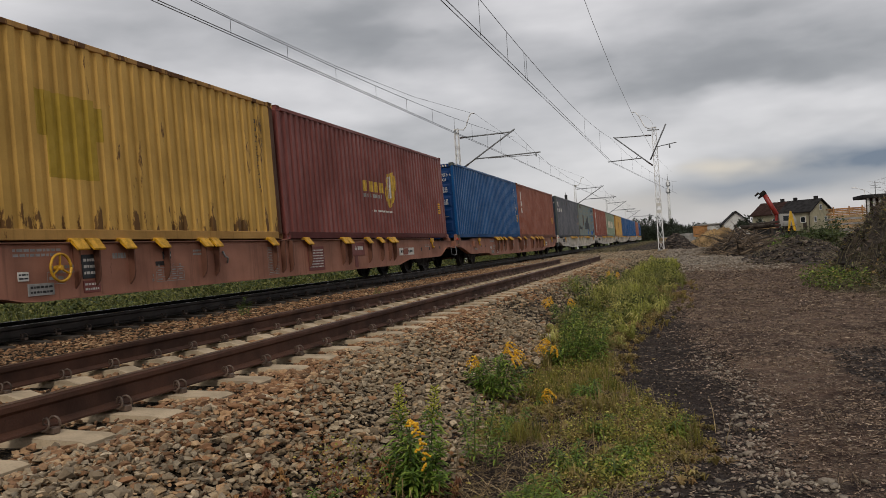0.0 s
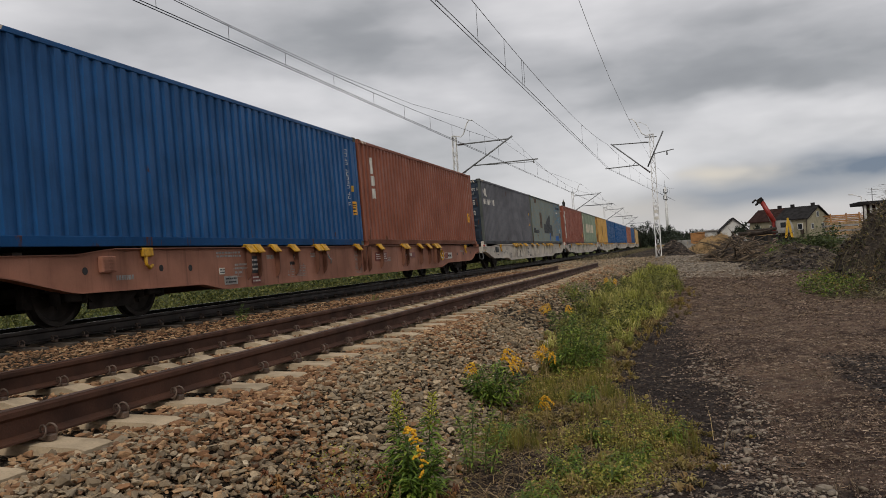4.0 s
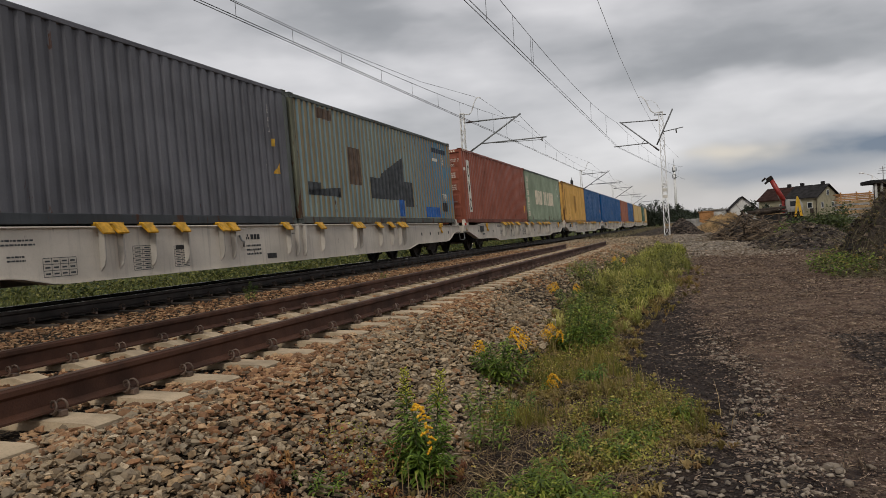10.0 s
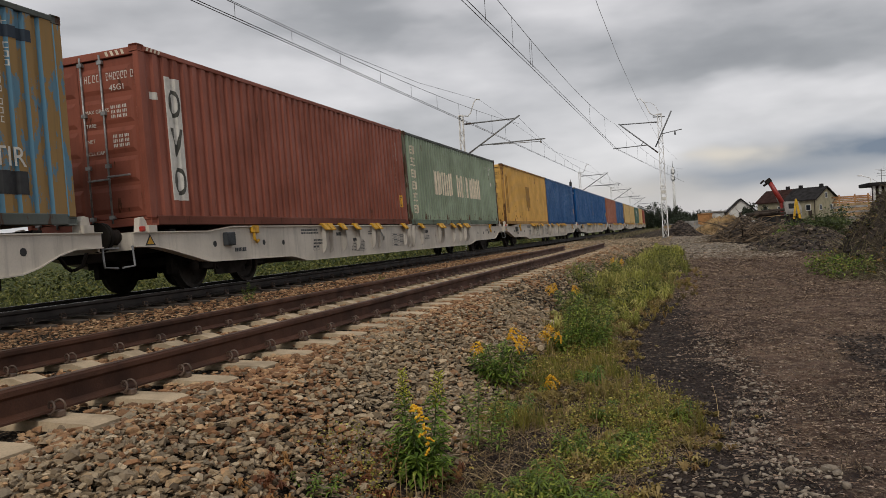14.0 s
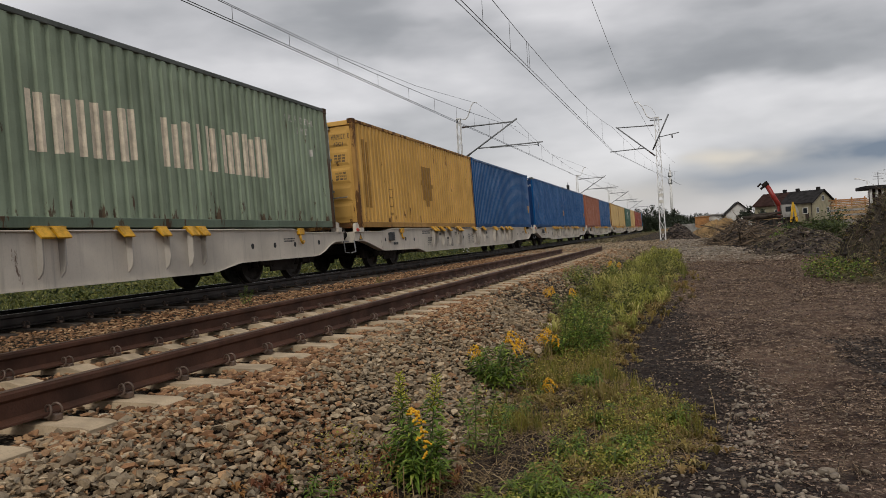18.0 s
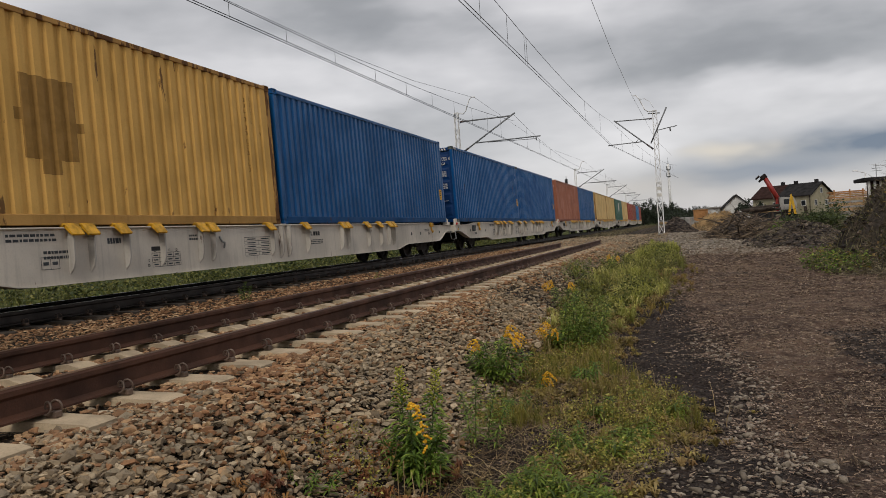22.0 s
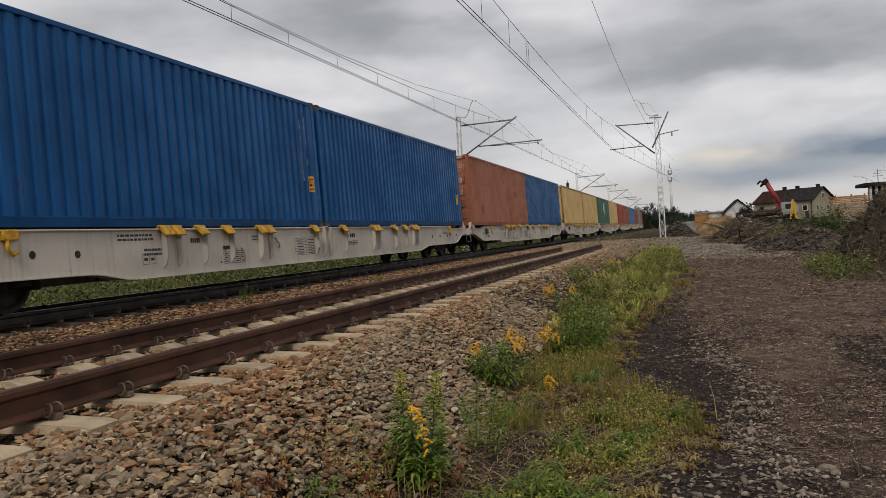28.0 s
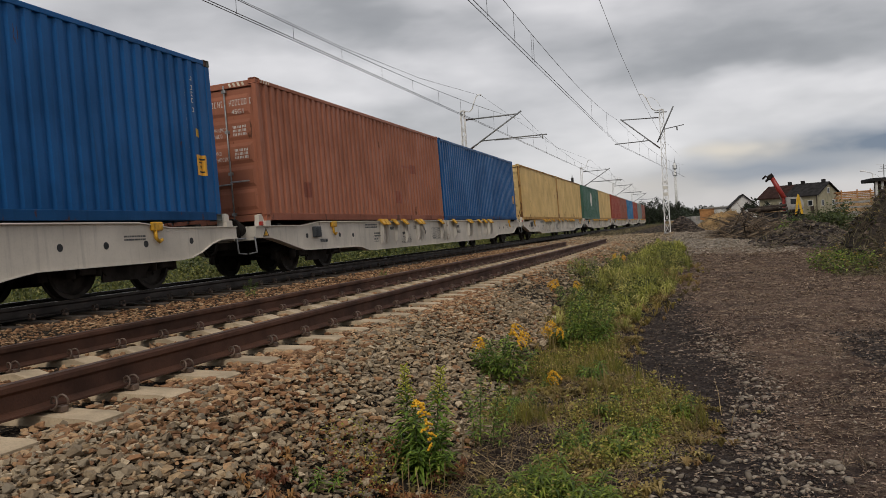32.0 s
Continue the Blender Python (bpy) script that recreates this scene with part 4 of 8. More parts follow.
PAINTED = ("side_panel", "bottom_rail", "top_rail", "corner_post", "corner_casting", "roof", "floor", "end_panel", "door_header", "door_sill", "door", "door_panel", "hinge")
proto = make_container()
for o in (proto, *proto.children_recursive):
    if o.type == "MESH" and not o.data.materials:
        o.data.materials.append(M["blue_box"])


def kind_of(ob):
    return ob.name.split(".")[0]


RIBS = corrugated(LEN - 0.26, 0, 1, 0)


def rib_depth(v):
    for (a, da), (b, db) in zip(RIBS, RIBS[1:]):
        if a <= v <= b:
            return da + (db - da) * (v - a) / max(b - a, 1e-6)
    return 0.0


def side_marks(parent, shapes, material, name="marking", label="", lift=0.003):
    """Painted bars (y, z, wide, tall[, slope]) on the side wall; they follow its pressed ribs. slope: how much higher the far top end is."""
    if len(shapes) > 1 and name in ("overpainted_patch", "emblem", "letter_block", "sign_block", "repair_patch", "label_plate"):
        for one in shapes:
            side_marks(parent, [one], material, name, label, lift)
        return
    bm = bmesh.new()
    for y, z, w, h, *more in shapes:
        rise = more[0] if more else 0.0
        y0, y1 = y - 0.13, y + w - 0.13
        line = [(y0, rib_depth(y0))] + [p for p in RIBS if y0 + 1e-4 < p[0] < y1 - 1e-4] + [(y1, rib_depth(y1))]
        lo = [bm.verts.new((HALF - 0.012 + d + lift, v + 0.13, z)) for v, d in line]
        hi = [bm.verts.new((HALF - 0.012 + d + lift, v + 0.13, z + h + rise * (v - y0) / (y1 - y0))) for v, d in line]
        for i in range(len(line) - 1):
            bm.faces.new((lo[i], lo[i + 1], hi[i + 1], hi[i]))
    return part(name, bm, material, parent, label)


BODY = {}   # (wagon number, slot): container


def load(wagon, slot, colour, label):
    c = proto if not BODY else copy_thing(proto, Matrix())
    BODY[wagon, slot] = c
    tagged(c, label, "shipping container", "containers on the train")
    for o in c.children_recursive:
        if kind_of(o) in PAINTED and o.material_slots[0].material != M[colour]:
            o.material_slots[0].link = "OBJECT"
            o.material_slots[0].material = M[colour]
        if kind_of(o) == "bottom_rail" and colour in DARKENED:
            o.material_slots[0].link = "OBJECT"
            o.material_slots[0].material = DARKENED[colour]
    return c


CARGO = [
    (1, 0, "yellow_box", "rust-streaked ochre yellow container with an overpainted patch"),
    (1, 1, "maroon_box", "dark maroon container with a golden device on its side"),
    (2, 0, "blue_box", "deep blue ribbed container with white codes on its doors"),
    (2, 1, "rust_box", "orange-brown ribbed container with white upright lettering"),
    (3, 0, "grey_box", "slate grey container with a white emblem and dark blue doors"),
    (3, 1, "patched_box", "faded grey-green container with black and blue overpainted patches"),
    (4, 0, "brown_box", "red-brown container with a white upright sign panel"),
    (4, 1, "green_box", "weathered sea green container with large flaking cream letters"),
    (5, 0, "mustard_box", "mustard yellow container with brown overpainted patches"),
    (5, 1, "blue_box", "plain deep blue ribbed container with a yellow sticker"),
    (6, 0, "navy_box", "dark blue ribbed container with white codes and yellow sticker"),
    (6, 1, "navy_box", "dark blue ribbed container on a light grey wagon"),
    (7, 0, "orange_box", "faded orange-brown container with three dark repaired patches"),
    (7, 1, "blue_box", "bright blue ribbed container beside an orange one"),
    (8, 0, "sand_box", "pale ochre yellow container far down the train"),
    (8, 1, "sand_box", "pale ochre yellow container with rusty lower edge"),
    (9, 0, "dark_green_box", "dark green container with a pale emblem"),
    (9, 1, "sand_box", "pale ochre container behind a dark green one"),
    (10, 0, "red_box", "brick red container far down the train"),
    (10, 1, "brown_box", "red-brown container far down the train"),
    (11, 0, "sky_box", "mid blue container far down the train"),
    (11, 1, "red_box", "brick red container near the train's far end"),
    (12, 0, "patched_box", "grey-green container near the train's far end"),
    (12, 1, "brown_box", "red-brown container at the train's far end"),
]
# copies are taken from the bare prototype before any marks are put on it
for row in CARGO:
    load(*row)


# ---- wagons ----
DECK = [(-0.45, 1.02), (1.6, 1.02), (2.3, 1.095), (22.6, 1.095), (23.3, 1.02), (25.35, 1.02)]


def sill_outline():
    """The side beam: fish-bellied below, with its top dropped towards both ends."""
    low = [(-0.45, 0.82), (0.05, 0.81), (0.45, 0.74), (1.45, 0.52), (1.65, 0.50), (4.55, 0.48), (4.75, 0.46), (5.25, 0.37), (5.5, 0.355),
           (19.3, 0.355), (19.6, 0.365), (20.2, 0.46), (20.45, 0.49), (23.5, 0.50), (23.85, 0.52), (24.15, 0.60), (24.5, 0.74), (24.8, 0.81), (25.35, 0.82)]
    return low, DECK


def flange(path, s, bm, wide, thick):
    """A flat strip bent along a path (y, z) on the edge of the side beam."""
    a, b = (XS - wide, XS + 0.03) if s > 0 else (-XS - 0.03, -XS + wide)
    for p, q in zip(path, path[1:]):
        extrude([(p[0], p[1]), (q[0], q[1]), (q[0], q[1] + thick), (p[0], p[1] + thick)], "x", a, b, bm)
    return bm


FLAPS = [(6.25, 2), (7.25, 1), (8.12, 1), (9.35, 2), (11.75, 1), (13.4, 1), (15.45, 2), (17.07, 1), (18.0, 1), (18.8, 2)]


def flap_mesh():
    """A folded-out container locking flap: a sloping tongue on a hinge block."""
    bm = bmesh.new()
    add_box(bm, -0.05, 0.03, -0.13, 0.13, -0.005, 0.055, None, 0.008)
    extrude([(0.02, 0.03), (0.05, 0.035), (0.155, -0.105), (0.14, -0.125), (0.02, -0.005)], "y", -0.12, 0.12, bm)
    add_tube(bm, (0.03, -0.15, 0.035), (0.03, 0.15, 0.035), 0.017, 0.017, 6)
    me = bpy.data.meshes.new("locking_flap")
    bm.to_mesh(me)
    bm.free()
    return me


FLAP = flap_mesh()


def wheelset_mesh():
    bm = bmesh.new()
    for s in (1, -1):
        x = s * 0.7535
        prof = [(-0.07, 0.0), (-0.07, 0.10), (-0.02, 0.12), (-0.015, 0.36), (-0.065, 0.40), (-0.065, 0.455), (0.04, 0.46), (0.045, 0.485), (0.07, 0.485), (0.07, 0.38), (0.02, 0.36), (0.015, 0.12), (0.07, 0.10), (0.07, 0.0)]
        seg = 28
        rings = []
        for u, r in prof:
            rings.append([bm.verts.new((x - s * u, r * math.cos(k * math.tau / seg), r * math.sin(k * math.tau / seg))) for k in range(seg)])
        for a, b in zip(rings, rings[1:]):
            for k in range(seg):
                bm.faces.new((a[k], a[(k + 1) % seg], b[(k + 1) % seg], b[k]))
    bmesh.ops.remove_doubles(bm, verts=bm.verts, dist=0.0005)
    bmesh.ops.recalc_face_normals(bm, faces=bm.faces)
    add_tube(bm, (-1.1, 0, 0), (1.1, 0, 0), 0.085, 0.085, 12)
    for k in range(4):
        a = k * math.tau / 4
        add_box(bm, 0.775, 0.79, 0.2 * math.cos(a) - 0.03, 0.2 * math.cos(a) + 0.03, 0.2 * math.sin(a) - 0.03, 0.2 * math.sin(a) + 0.03)
    me = bpy.data.meshes.new("wheelset")
    bm.to_mesh(me)
    bm.free()
    return me


def bogie_mesh():
    bm = bmesh.new()
    for s in (1, -1):
        x = s * 1.0
        extrude([(-1.35, 0.50), (-1.30, 0.62), (-0.55, 0.66), (-0.35, 0.60), (0.35, 0.60), (0.55, 0.66), (1.30, 0.62), (1.35, 0.50), (1.1, 0.44), (0.7, 0.48), (0.45, 0.30), (-0.45, 0.30), (-0.7, 0.48), (-1.1, 0.44)], "x", x - 0.045, x + 0.045, bm)
        for y in (-0.9, 0.9):
            add_box(bm, x - 0.10, x + 0.13, y - 0.16, y + 0.16, 0.33, 0.60, None, 0.02)
            for d in (-0.26, 0.26):
                add_tube(bm, (x + 0.02, y + d, 0.30), (x + 0.02, y + d, 0.56), 0.075, 0.075, 8)
        add_box(bm, x - 0.02, x + 0.02, -0.5, 0.5, 0.2, 0.34)
    add_box(bm, -1.0, 1.0, -0.28, 0.28, 0.42, 0.70, None, 0.03)
    for y in (-1.42, 1.42):
        add_box(bm, -0.95, 0.95, y - 0.05, y + 0.05, 0.46, 0.58)
        for s in (1, -1):
            add_box(bm, s * 0.75 - 0.06, s * 0.75 + 0.06, y - 0.09, y + 0.09, 0.28, 0.62, None, 0.01)
    me = bpy.data.meshes.new("bogie")
    bm.to_mesh(me)
    bm.free()
    return me


WHEELSET, BOGIE = wheelset_mesh(), bogie_mesh()
AXLES = (-0.9, 0.9)
BOGIES = (2.5, 22.4)
XS = 1.205   # the outside of the side beams


def text_bars(lines, w, h, r, fill=0.8):
    """Unreadable writing as short plain bars, flat on a side beam."""
    bm = bmesh.new()
    for k in range(lines):
        y = 0.0
        while y < w * 0.98:
            d = r.uniform(0.04, 0.12) * max(0.6, w)
            d = min(d, w - y)
            z = h * (1 - (k + 0.5) / lines)
            t = h / lines * 0.27 * fill
            v = [bm.verts.new((0, a, b)) for a, b in ((y, z - t), (y + d, z - t), (y + d, z + t), (y, z + t))]
            bm.faces.new(v)
            y += d + 0.022 * max(0.6, w)
    return bm


def grid_bars(w, h, nx, ny):
    """A ruled load table."""
    bm = bmesh.new()
    def strip(y0, y1, z0, z1):
        bm.faces.new([bm.verts.new((0, a, b)) for a, b in ((y0, z0), (y1, z0), (y1, z1), (y0, z1))])
    for i in range(nx + 1):
        strip(w * i / nx - 0.004, w * i / nx + 0.004, 0, h)
    for j in range(ny + 1):
        strip(0.005, w - 0.005, h * j / ny - 0.004, h * j / ny + 0.004)
    for i in range(nx):
        for j in range(ny):
            strip(w * (i + 0.2) / nx, w * (i + 0.8) / nx, h * (j + 0.35) / ny, h * (j + 0.62) / ny)
    return bm


def make_wagon():
    r = random.Random(4)
    w = thing("flat_wagon", "", "flat wagon")
    for s in (1, -1):
        a, b = (XS - 0.035, XS) if s > 0 else (-XS, -XS + 0.035)
        low, high = sill_outline()
        beam = part("side_beam", extrude(low + high[::-1], "x", a, b), None, w)
        part("top_flange", flange(high, s, bmesh.new(), 0.16, 0.017), None, beam)
        part("bottom_flange", flange([(y, z - 0.016) for y, z in low], s, bmesh.new(), 0.15, 0.016), None, beam)
        part("pipe", extrude([(XS + 0.031, 1.092), (XS + 0.046, 1.095), (XS + 0.050, 1.106), (XS + 0.044, 1.117), (XS + 0.031, 1.119)] if s > 0 else [(-XS - 0.046, 1.092), (-XS - 0.031, 1.092), (-XS - 0.031, 1.119), (-XS - 0.046, 1.119)], "y", 2.35, 22.55), None, beam)
        if s > 0:
            for y, n in FLAPS:
                for g in ((-0.20, 0.20) if n == 2 else (0.12,)):
                    part("gusset", extrude([(XS, 1.09), (XS + 0.115, 1.09), (XS + 0.105, 0.66), (XS + 0.075, 0.55), (XS, 0.47)], "y", y + g - 0.014 + 0.16 * (n == 2), y + g + 0.014 + 0.16 * (n == 2)), None, beam)
                for i in range(n):
                    f = part("locking_flap", FLAP, M["flap_yellow"], w, "scuffed yellow locking flap")
                    f.matrix_basis = pose(XS + 0.02, y + 0.32 * i + r.uniform(-0.02, 0.02), 1.118)
            for y in (12.25, 12.6):
                part("gusset", extrude([(XS, 1.09), (XS + 0.115, 1.09), (XS + 0.10, 0.58), (XS + 0.07, 0.48), (XS, 0.42)], "y", y - 0.02, y + 0.02), None, beam)
            for y, z in ((1.75, 0.80), (3.5, 0.79), (4.31, 0.77), (20.9, 0.78), (21.8, 0.78), (22.7, 0.78), (23.9, 0.80)):
                bm = bmesh.new()
                add_tube(bm, (XS - 0.01, y, z), (XS + 0.004, y, z), 0.055, 0.055, 12)
                part("drain_hole", bm, M["black_mark"], beam, "dark round hole")
            part("slot", box(XS - 0.01, XS + 0.005, 8.0, 8.26, 0.72, 0.80, None, 0.01), M["black_mark"], beam, "dark slot")
            for y in (3.12, 22.95):
                bm = bmesh.new()
                add_box(bm, XS, XS + 0.07, y - 0.13, y + 0.13, 0.98, 1.12, None, 0.015)
                add_path(bm, [(XS + 0.04, y - 0.05, 1.0), (XS + 0.055, y - 0.06, 0.86), (XS + 0.055, y + 0.02, 0.80), (XS + 0.05, y + 0.10, 0.84)], 0.028, 6)
                part("rope_hook", bm, M["flap_yellow"], w, "yellow rope hook")
            bm = bmesh.new()
            add_box(bm, XS, XS + 0.09, 2.02, 2.32, 0.76, 1.0, None, 0.012)
            for k in range(4):
                add_box(bm, XS + 0.085, XS + 0.1, 2.04, 2.30, 0.79 + 0.05 * k, 0.815 + 0.05 * k)
            part("document_box", bm, M["dark_patch"], w, "dark wire document box")
            bm = bmesh.new()
            add_path(bm, [(XS + 0.03, 9.95, 0.92), (XS + 0.05, 9.99, 0.82), (XS + 0.06, 10.06, 0.80), (XS + 0.04, 10.06, 0.70)], 0.02, 6)
            part("brake_handle", bm, M["rod"], w, "short steel brake handle")
    for y0, y1, z0, z1 in ((-0.45, -0.40, 0.76, 1.035), (25.30, 25.35, 0.76, 1.035)):
        part("end_beam", box(-XS + 0.036, XS - 0.036, y0, y1, z0, z1, None, 0.006), None, w)
    part("centre_sill", box(-0.25, 0.25, -0.38, 25.28, 0.62, 1.06, None, 0.01), M["black_steel"], w)
    for y in (0.6, 5.4, 7.4, 9.4, 12.4, 15.4, 17.4, 19.4, 24.2):
        part("cross_member", box(-XS + 0.04, XS - 0.04, y - 0.08, y + 0.08, 0.72, 1.08), M["black_steel"], w)
    for y in (-0.2, 12.42, 25.05):
        for s in (1, -1):
            bm = bmesh.new()
            x = s * (HALF - 0.06)
            add_box(bm, x - 0.1, x + 0.1, y - 0.1 + (0.17 if y < 0 else 0), y + 0.1 + (0.17 if y < 0 else 0), 1.02 if y < 0 or y > 20 else 1.112, 1.136)
            if y < 0 or y > 20:
                q = 1 if y < 0 else -1
                extrude([(y - 0.11 * q, 1.02), (y + 0.14 * q, 1.02), (y + 0.08 * q, 1.20), (y + 0.02 * q, 1.27), (y - 0.07 * q, 1.25)], "x", s * XS - 0.05 - (0.05 if s > 0 else -0.05), s * XS + 0.05 - (0.05 if s > 0 else -0.05), bm)
            part("container_guide", bm, None, w)
    for y, d in ((-0.45, -1), (25.35, 1)):
        for s in (1, -1):
            bm = bmesh.new()
            x = s * 0.875
            add_tube(bm, (x, y, 0.98), (x, y + d * 0.20, 0.98), 0.12, 0.11, 12)
            add_tube(bm, (x, y + d * 0.20, 0.98), (x, y + d * 0.29, 0.98), 0.085, 0.085, 12)
            add_tube(bm, (x, y + d * 0.29, 0.98), (x, y + d * 0.345, 0.98), 0.225, 0.215, 16)
            part("buffer", bm, M["black_steel"], w, "black greasy buffer")
        bm = bmesh.new()
        add_path(bm, [(0, y, 0.95), (0, y + d * 0.22, 0.95), (0, y + d * 0.33, 0.88)], 0.05, 6)
        part("coupling", bm, M["black_steel"], w, "black screw coupling")
        bm = bmesh.new()
        add_path(bm, [(0.35, y, 0.85), (0.38, y + d * 0.18, 0.58), (0.34, y + d * 0.33, 0.52)], 0.028, 6)
        part("brake_hose", bm, M["black_steel"], w, "black brake hose")
        bm = bmesh.new()
        add_path(bm, [(XS - 0.02, y + d * 0.02, 0.83), (XS + 0.0, y + d * 0.02, 0.52), (XS + 0.0, y + d * 0.30, 0.50)], 0.016, 6)
        part("shunter_step", bm, M["dark_tube"], w, "grey steel step")
        bm = bmesh.new()
        add_path(bm, [(XS - 0.3, y + d * 0.05, 0.80), (XS - 0.3, y + d * 0.3, 0.80), (XS - 0.05, y + d * 0.3, 0.80)], 0.014, 6)
        part("grab_rail", bm, M["dark_tube"], w, "grey grab rail")
    part("marker", box(XS - 0.02, XS + 0.05, -0.30, -0.20, 1.037, 1.12, None, 0.015), M["red_lamp"], w, "small red marker")
    # warning triangle
    bm = bmesh.new()
    bm.faces.new([bm.verts.new((XS + 0.003, a, b)) for a, b in ((-0.19, 0.82), (0.07, 0.82), (-0.06, 1.0))])
    t = part("warning_sign", bm, M["black_mark"], w, "black and yellow warning triangle")
    bm = bmesh.new()
    bm.faces.new([bm.verts.new((XS + 0.006, a, b)) for a, b in ((-0.145, 0.842), (0.025, 0.842), (-0.06, 0.962))])
    part("sign_face", bm, M["flap_yellow"], t)
    for y, z, wd, ht, n in ((5.15, 0.92, 0.85, 0.13, 2), (5.75, 0.68, 0.55, 0.14, 2), (7.0, 0.86, 0.3, 0.1, 1), (9.05, 0.86, 0.28, 0.12, 2), (13.75, 0.66, 0.62, 0.12, 3), (2.4, 0.63, 0.4, 0.09, 1), (22.2, 0.83, 0.5, 0.10, 2)):
        o = part("stencil", text_bars(n, wd, ht, r, 1.0 if n > 1 else 1.5), M["dark_patch"], w, "dark stencilled writing")
        o.matrix_basis = pose(XS + 0.004, y, z)
    for y, z, wd, ht, nx, ny in ((8.0, 0.47, 0.75, 0.22, 4, 3), (10.85, 0.52, 1.05, 0.36, 2, 5), (5.7, 0.56, 0.32, 0.16, 2, 1)):
        o = part("load_table", grid_bars(wd, ht, nx, ny), M["dark_patch"], w, "black ruled load table")
        o.matrix_basis = pose(XS + 0.004, y, z)
    for word, y, z in (("A", 8.06, 0.703), ("B", 8.25, 0.703), ("C", 8.44, 0.703), ("D", 8.63, 0.703), ("S", 7.90, 0.555), ("SS", 7.88, 0.482)):
        o = part("table_letter", text_mesh(word, 0.062), M["black_mark"], w, "stencilled letter " + word)
        o.matrix_basis = pose(XS + 0.006, y, z, 90, 0, 90)
    for y in BOGIES:
        b = part("bogie", BOGIE, M["black_steel"], w, "grimy black two-axle bogie")
        b.matrix_basis = pose(0, y, 0.05)
        for a in AXLES:
            x = part("wheelset", WHEELSET, M["tyre_steel"], b, "dull steel wheelset")
            x.matrix_basis = pose(0, a, 0.46)
    return w


WAGON = {}
base = make_wagon()
for o in base.children_recursive:
    if o.type == "MESH" and not o.data.materials:
        o.data.materials.append(M["wagon_grey"])
for n in range(1, 13):
    w = base if n == 1 else copy_thing(base, Matrix())
    WAGON[n] = w
for n, w in WAGON.items():
    brown = n < 3
    if brown:
        for o in [o for o in w.children if kind_of(o) == "load_table" and o.matrix_basis.translation.y > 10]:
            bpy.data.objects.remove(o)
    tagged(w, "faded brown flat wagon with yellow locking flaps" if brown else "light grey flat wagon with yellow locking flaps", "flat wagon", "wagons of the train")
    for o in w.children_recursive:
        k = kind_of(o)
        if brown and k in ("side_beam", "top_flange", "bottom_flange", "pipe", "gusset", "end_beam", "container_guide", "stencil", "load_table", "table_letter", "document_box"):
            o.material_slots[0].link = "OBJECT"
            o.material_slots[0].material = M["grey_mark"] if k in ("stencil", "load_table", "table_letter") else M["shaded_grimy_brown"] if k in ("gusset", "top_flange", "pipe") else M["wagon_brown"]
        if not brown and k == "gusset":
            o.material_slots[0].link = "OBJECT"
            o.material_slots[0].material = M["shaded_rusty_grey"]


# the first grey wagon is lettered in other places than the rest
w = WAGON[3]
for o in [o for o in w.children if kind_of(o) in ("stencil", "load_table", "table_letter")]:
    bpy.data.objects.remove(o)
sr = random.Random(9)
for y, z, wd, ht, n in ((4.37, 0.86, 0.65, 0.11, 2), (4.55, 0.66, 0.3, 0.10, 2), (2.38, 0.60, 0.3, 0.08, 1), (10.22, 0.52, 0.55, 0.24, 3), (12.0, 0.90, 0.22, 0.06, 1), (2.5, 0.84, 0.2, 0.06, 1)):
    o = part("stencil", text_bars(n, wd, ht, sr, 0.8), M["dark_patch"], w, "dark stencilled writing")
    o.matrix_basis = pose(XS + 0.004, y, z)
for y, z, wd, ht, nx, ny in ((5.13, 0.45, 0.60, 0.25, 4, 3), (6.92, 0.44, 0.45, 0.37, 2, 6), (7.95, 0.44, 0.40, 0.34, 2, 6), (3.79, 0.68, 0.33, 0.12, 3, 1)):
    o = part("load_table", grid_bars(wd, ht, nx, ny), M["dark_patch"], w, "black ruled load table")
    o.matrix_basis = pose(XS + 0.004, y, z)
part("slot", box(XS - 0.01, XS + 0.005, 10.99, 11.38, 0.44, 0.55, None, 0.01), M["black_mark"], w, "dark slot")
for n, y0, z0 in [(3, 10.22, 0.84)] + [(k, 13.72, 0.86) for k in range(4, 9)]:
    bm = bmesh.new()
    for a, b, c, d in ((0.0, 0.0, 0.045, 0.045), (0.07, 0.0, 0.045, 0.045), (0.035, 0.055, 0.045, 0.045), (0.17, 0.0, 0.10, 0.095), (0.29, 0.0, 0.10, 0.095), (0.41, 0.0, 0.10, 0.095)):
        bm.faces.new([bm.verts.new((XS + 0.006, y0 + p, z0 + q)) for p, q in ((a, b), (a + c, b), (a + c, b + d), (a, b + d))])
    part("emblem", bm, M["black_mark"], WAGON[n], "black block emblem")


# ---- how the train runs ----
TRAVEL = [(0, 2.99), (3, -13.37), (6, -29.44), (8, -39.58), (9, -44.66), (13, -64.07), (14, -68.64), (19, -90.76), (22, -103.09), (23, -107.21), (28, -127.62), (32, -144.62)]


def travelled(t):
    """Where the first wagon's load begins, t seconds in: a smooth cubic through the fixes."""
    ts, ss = [a for a, _ in TRAVEL], [b for _, b in TRAVEL]
    c = np.polynomial.chebyshev.Chebyshev.fit(ts, ss, 6)
    return float(c(t))


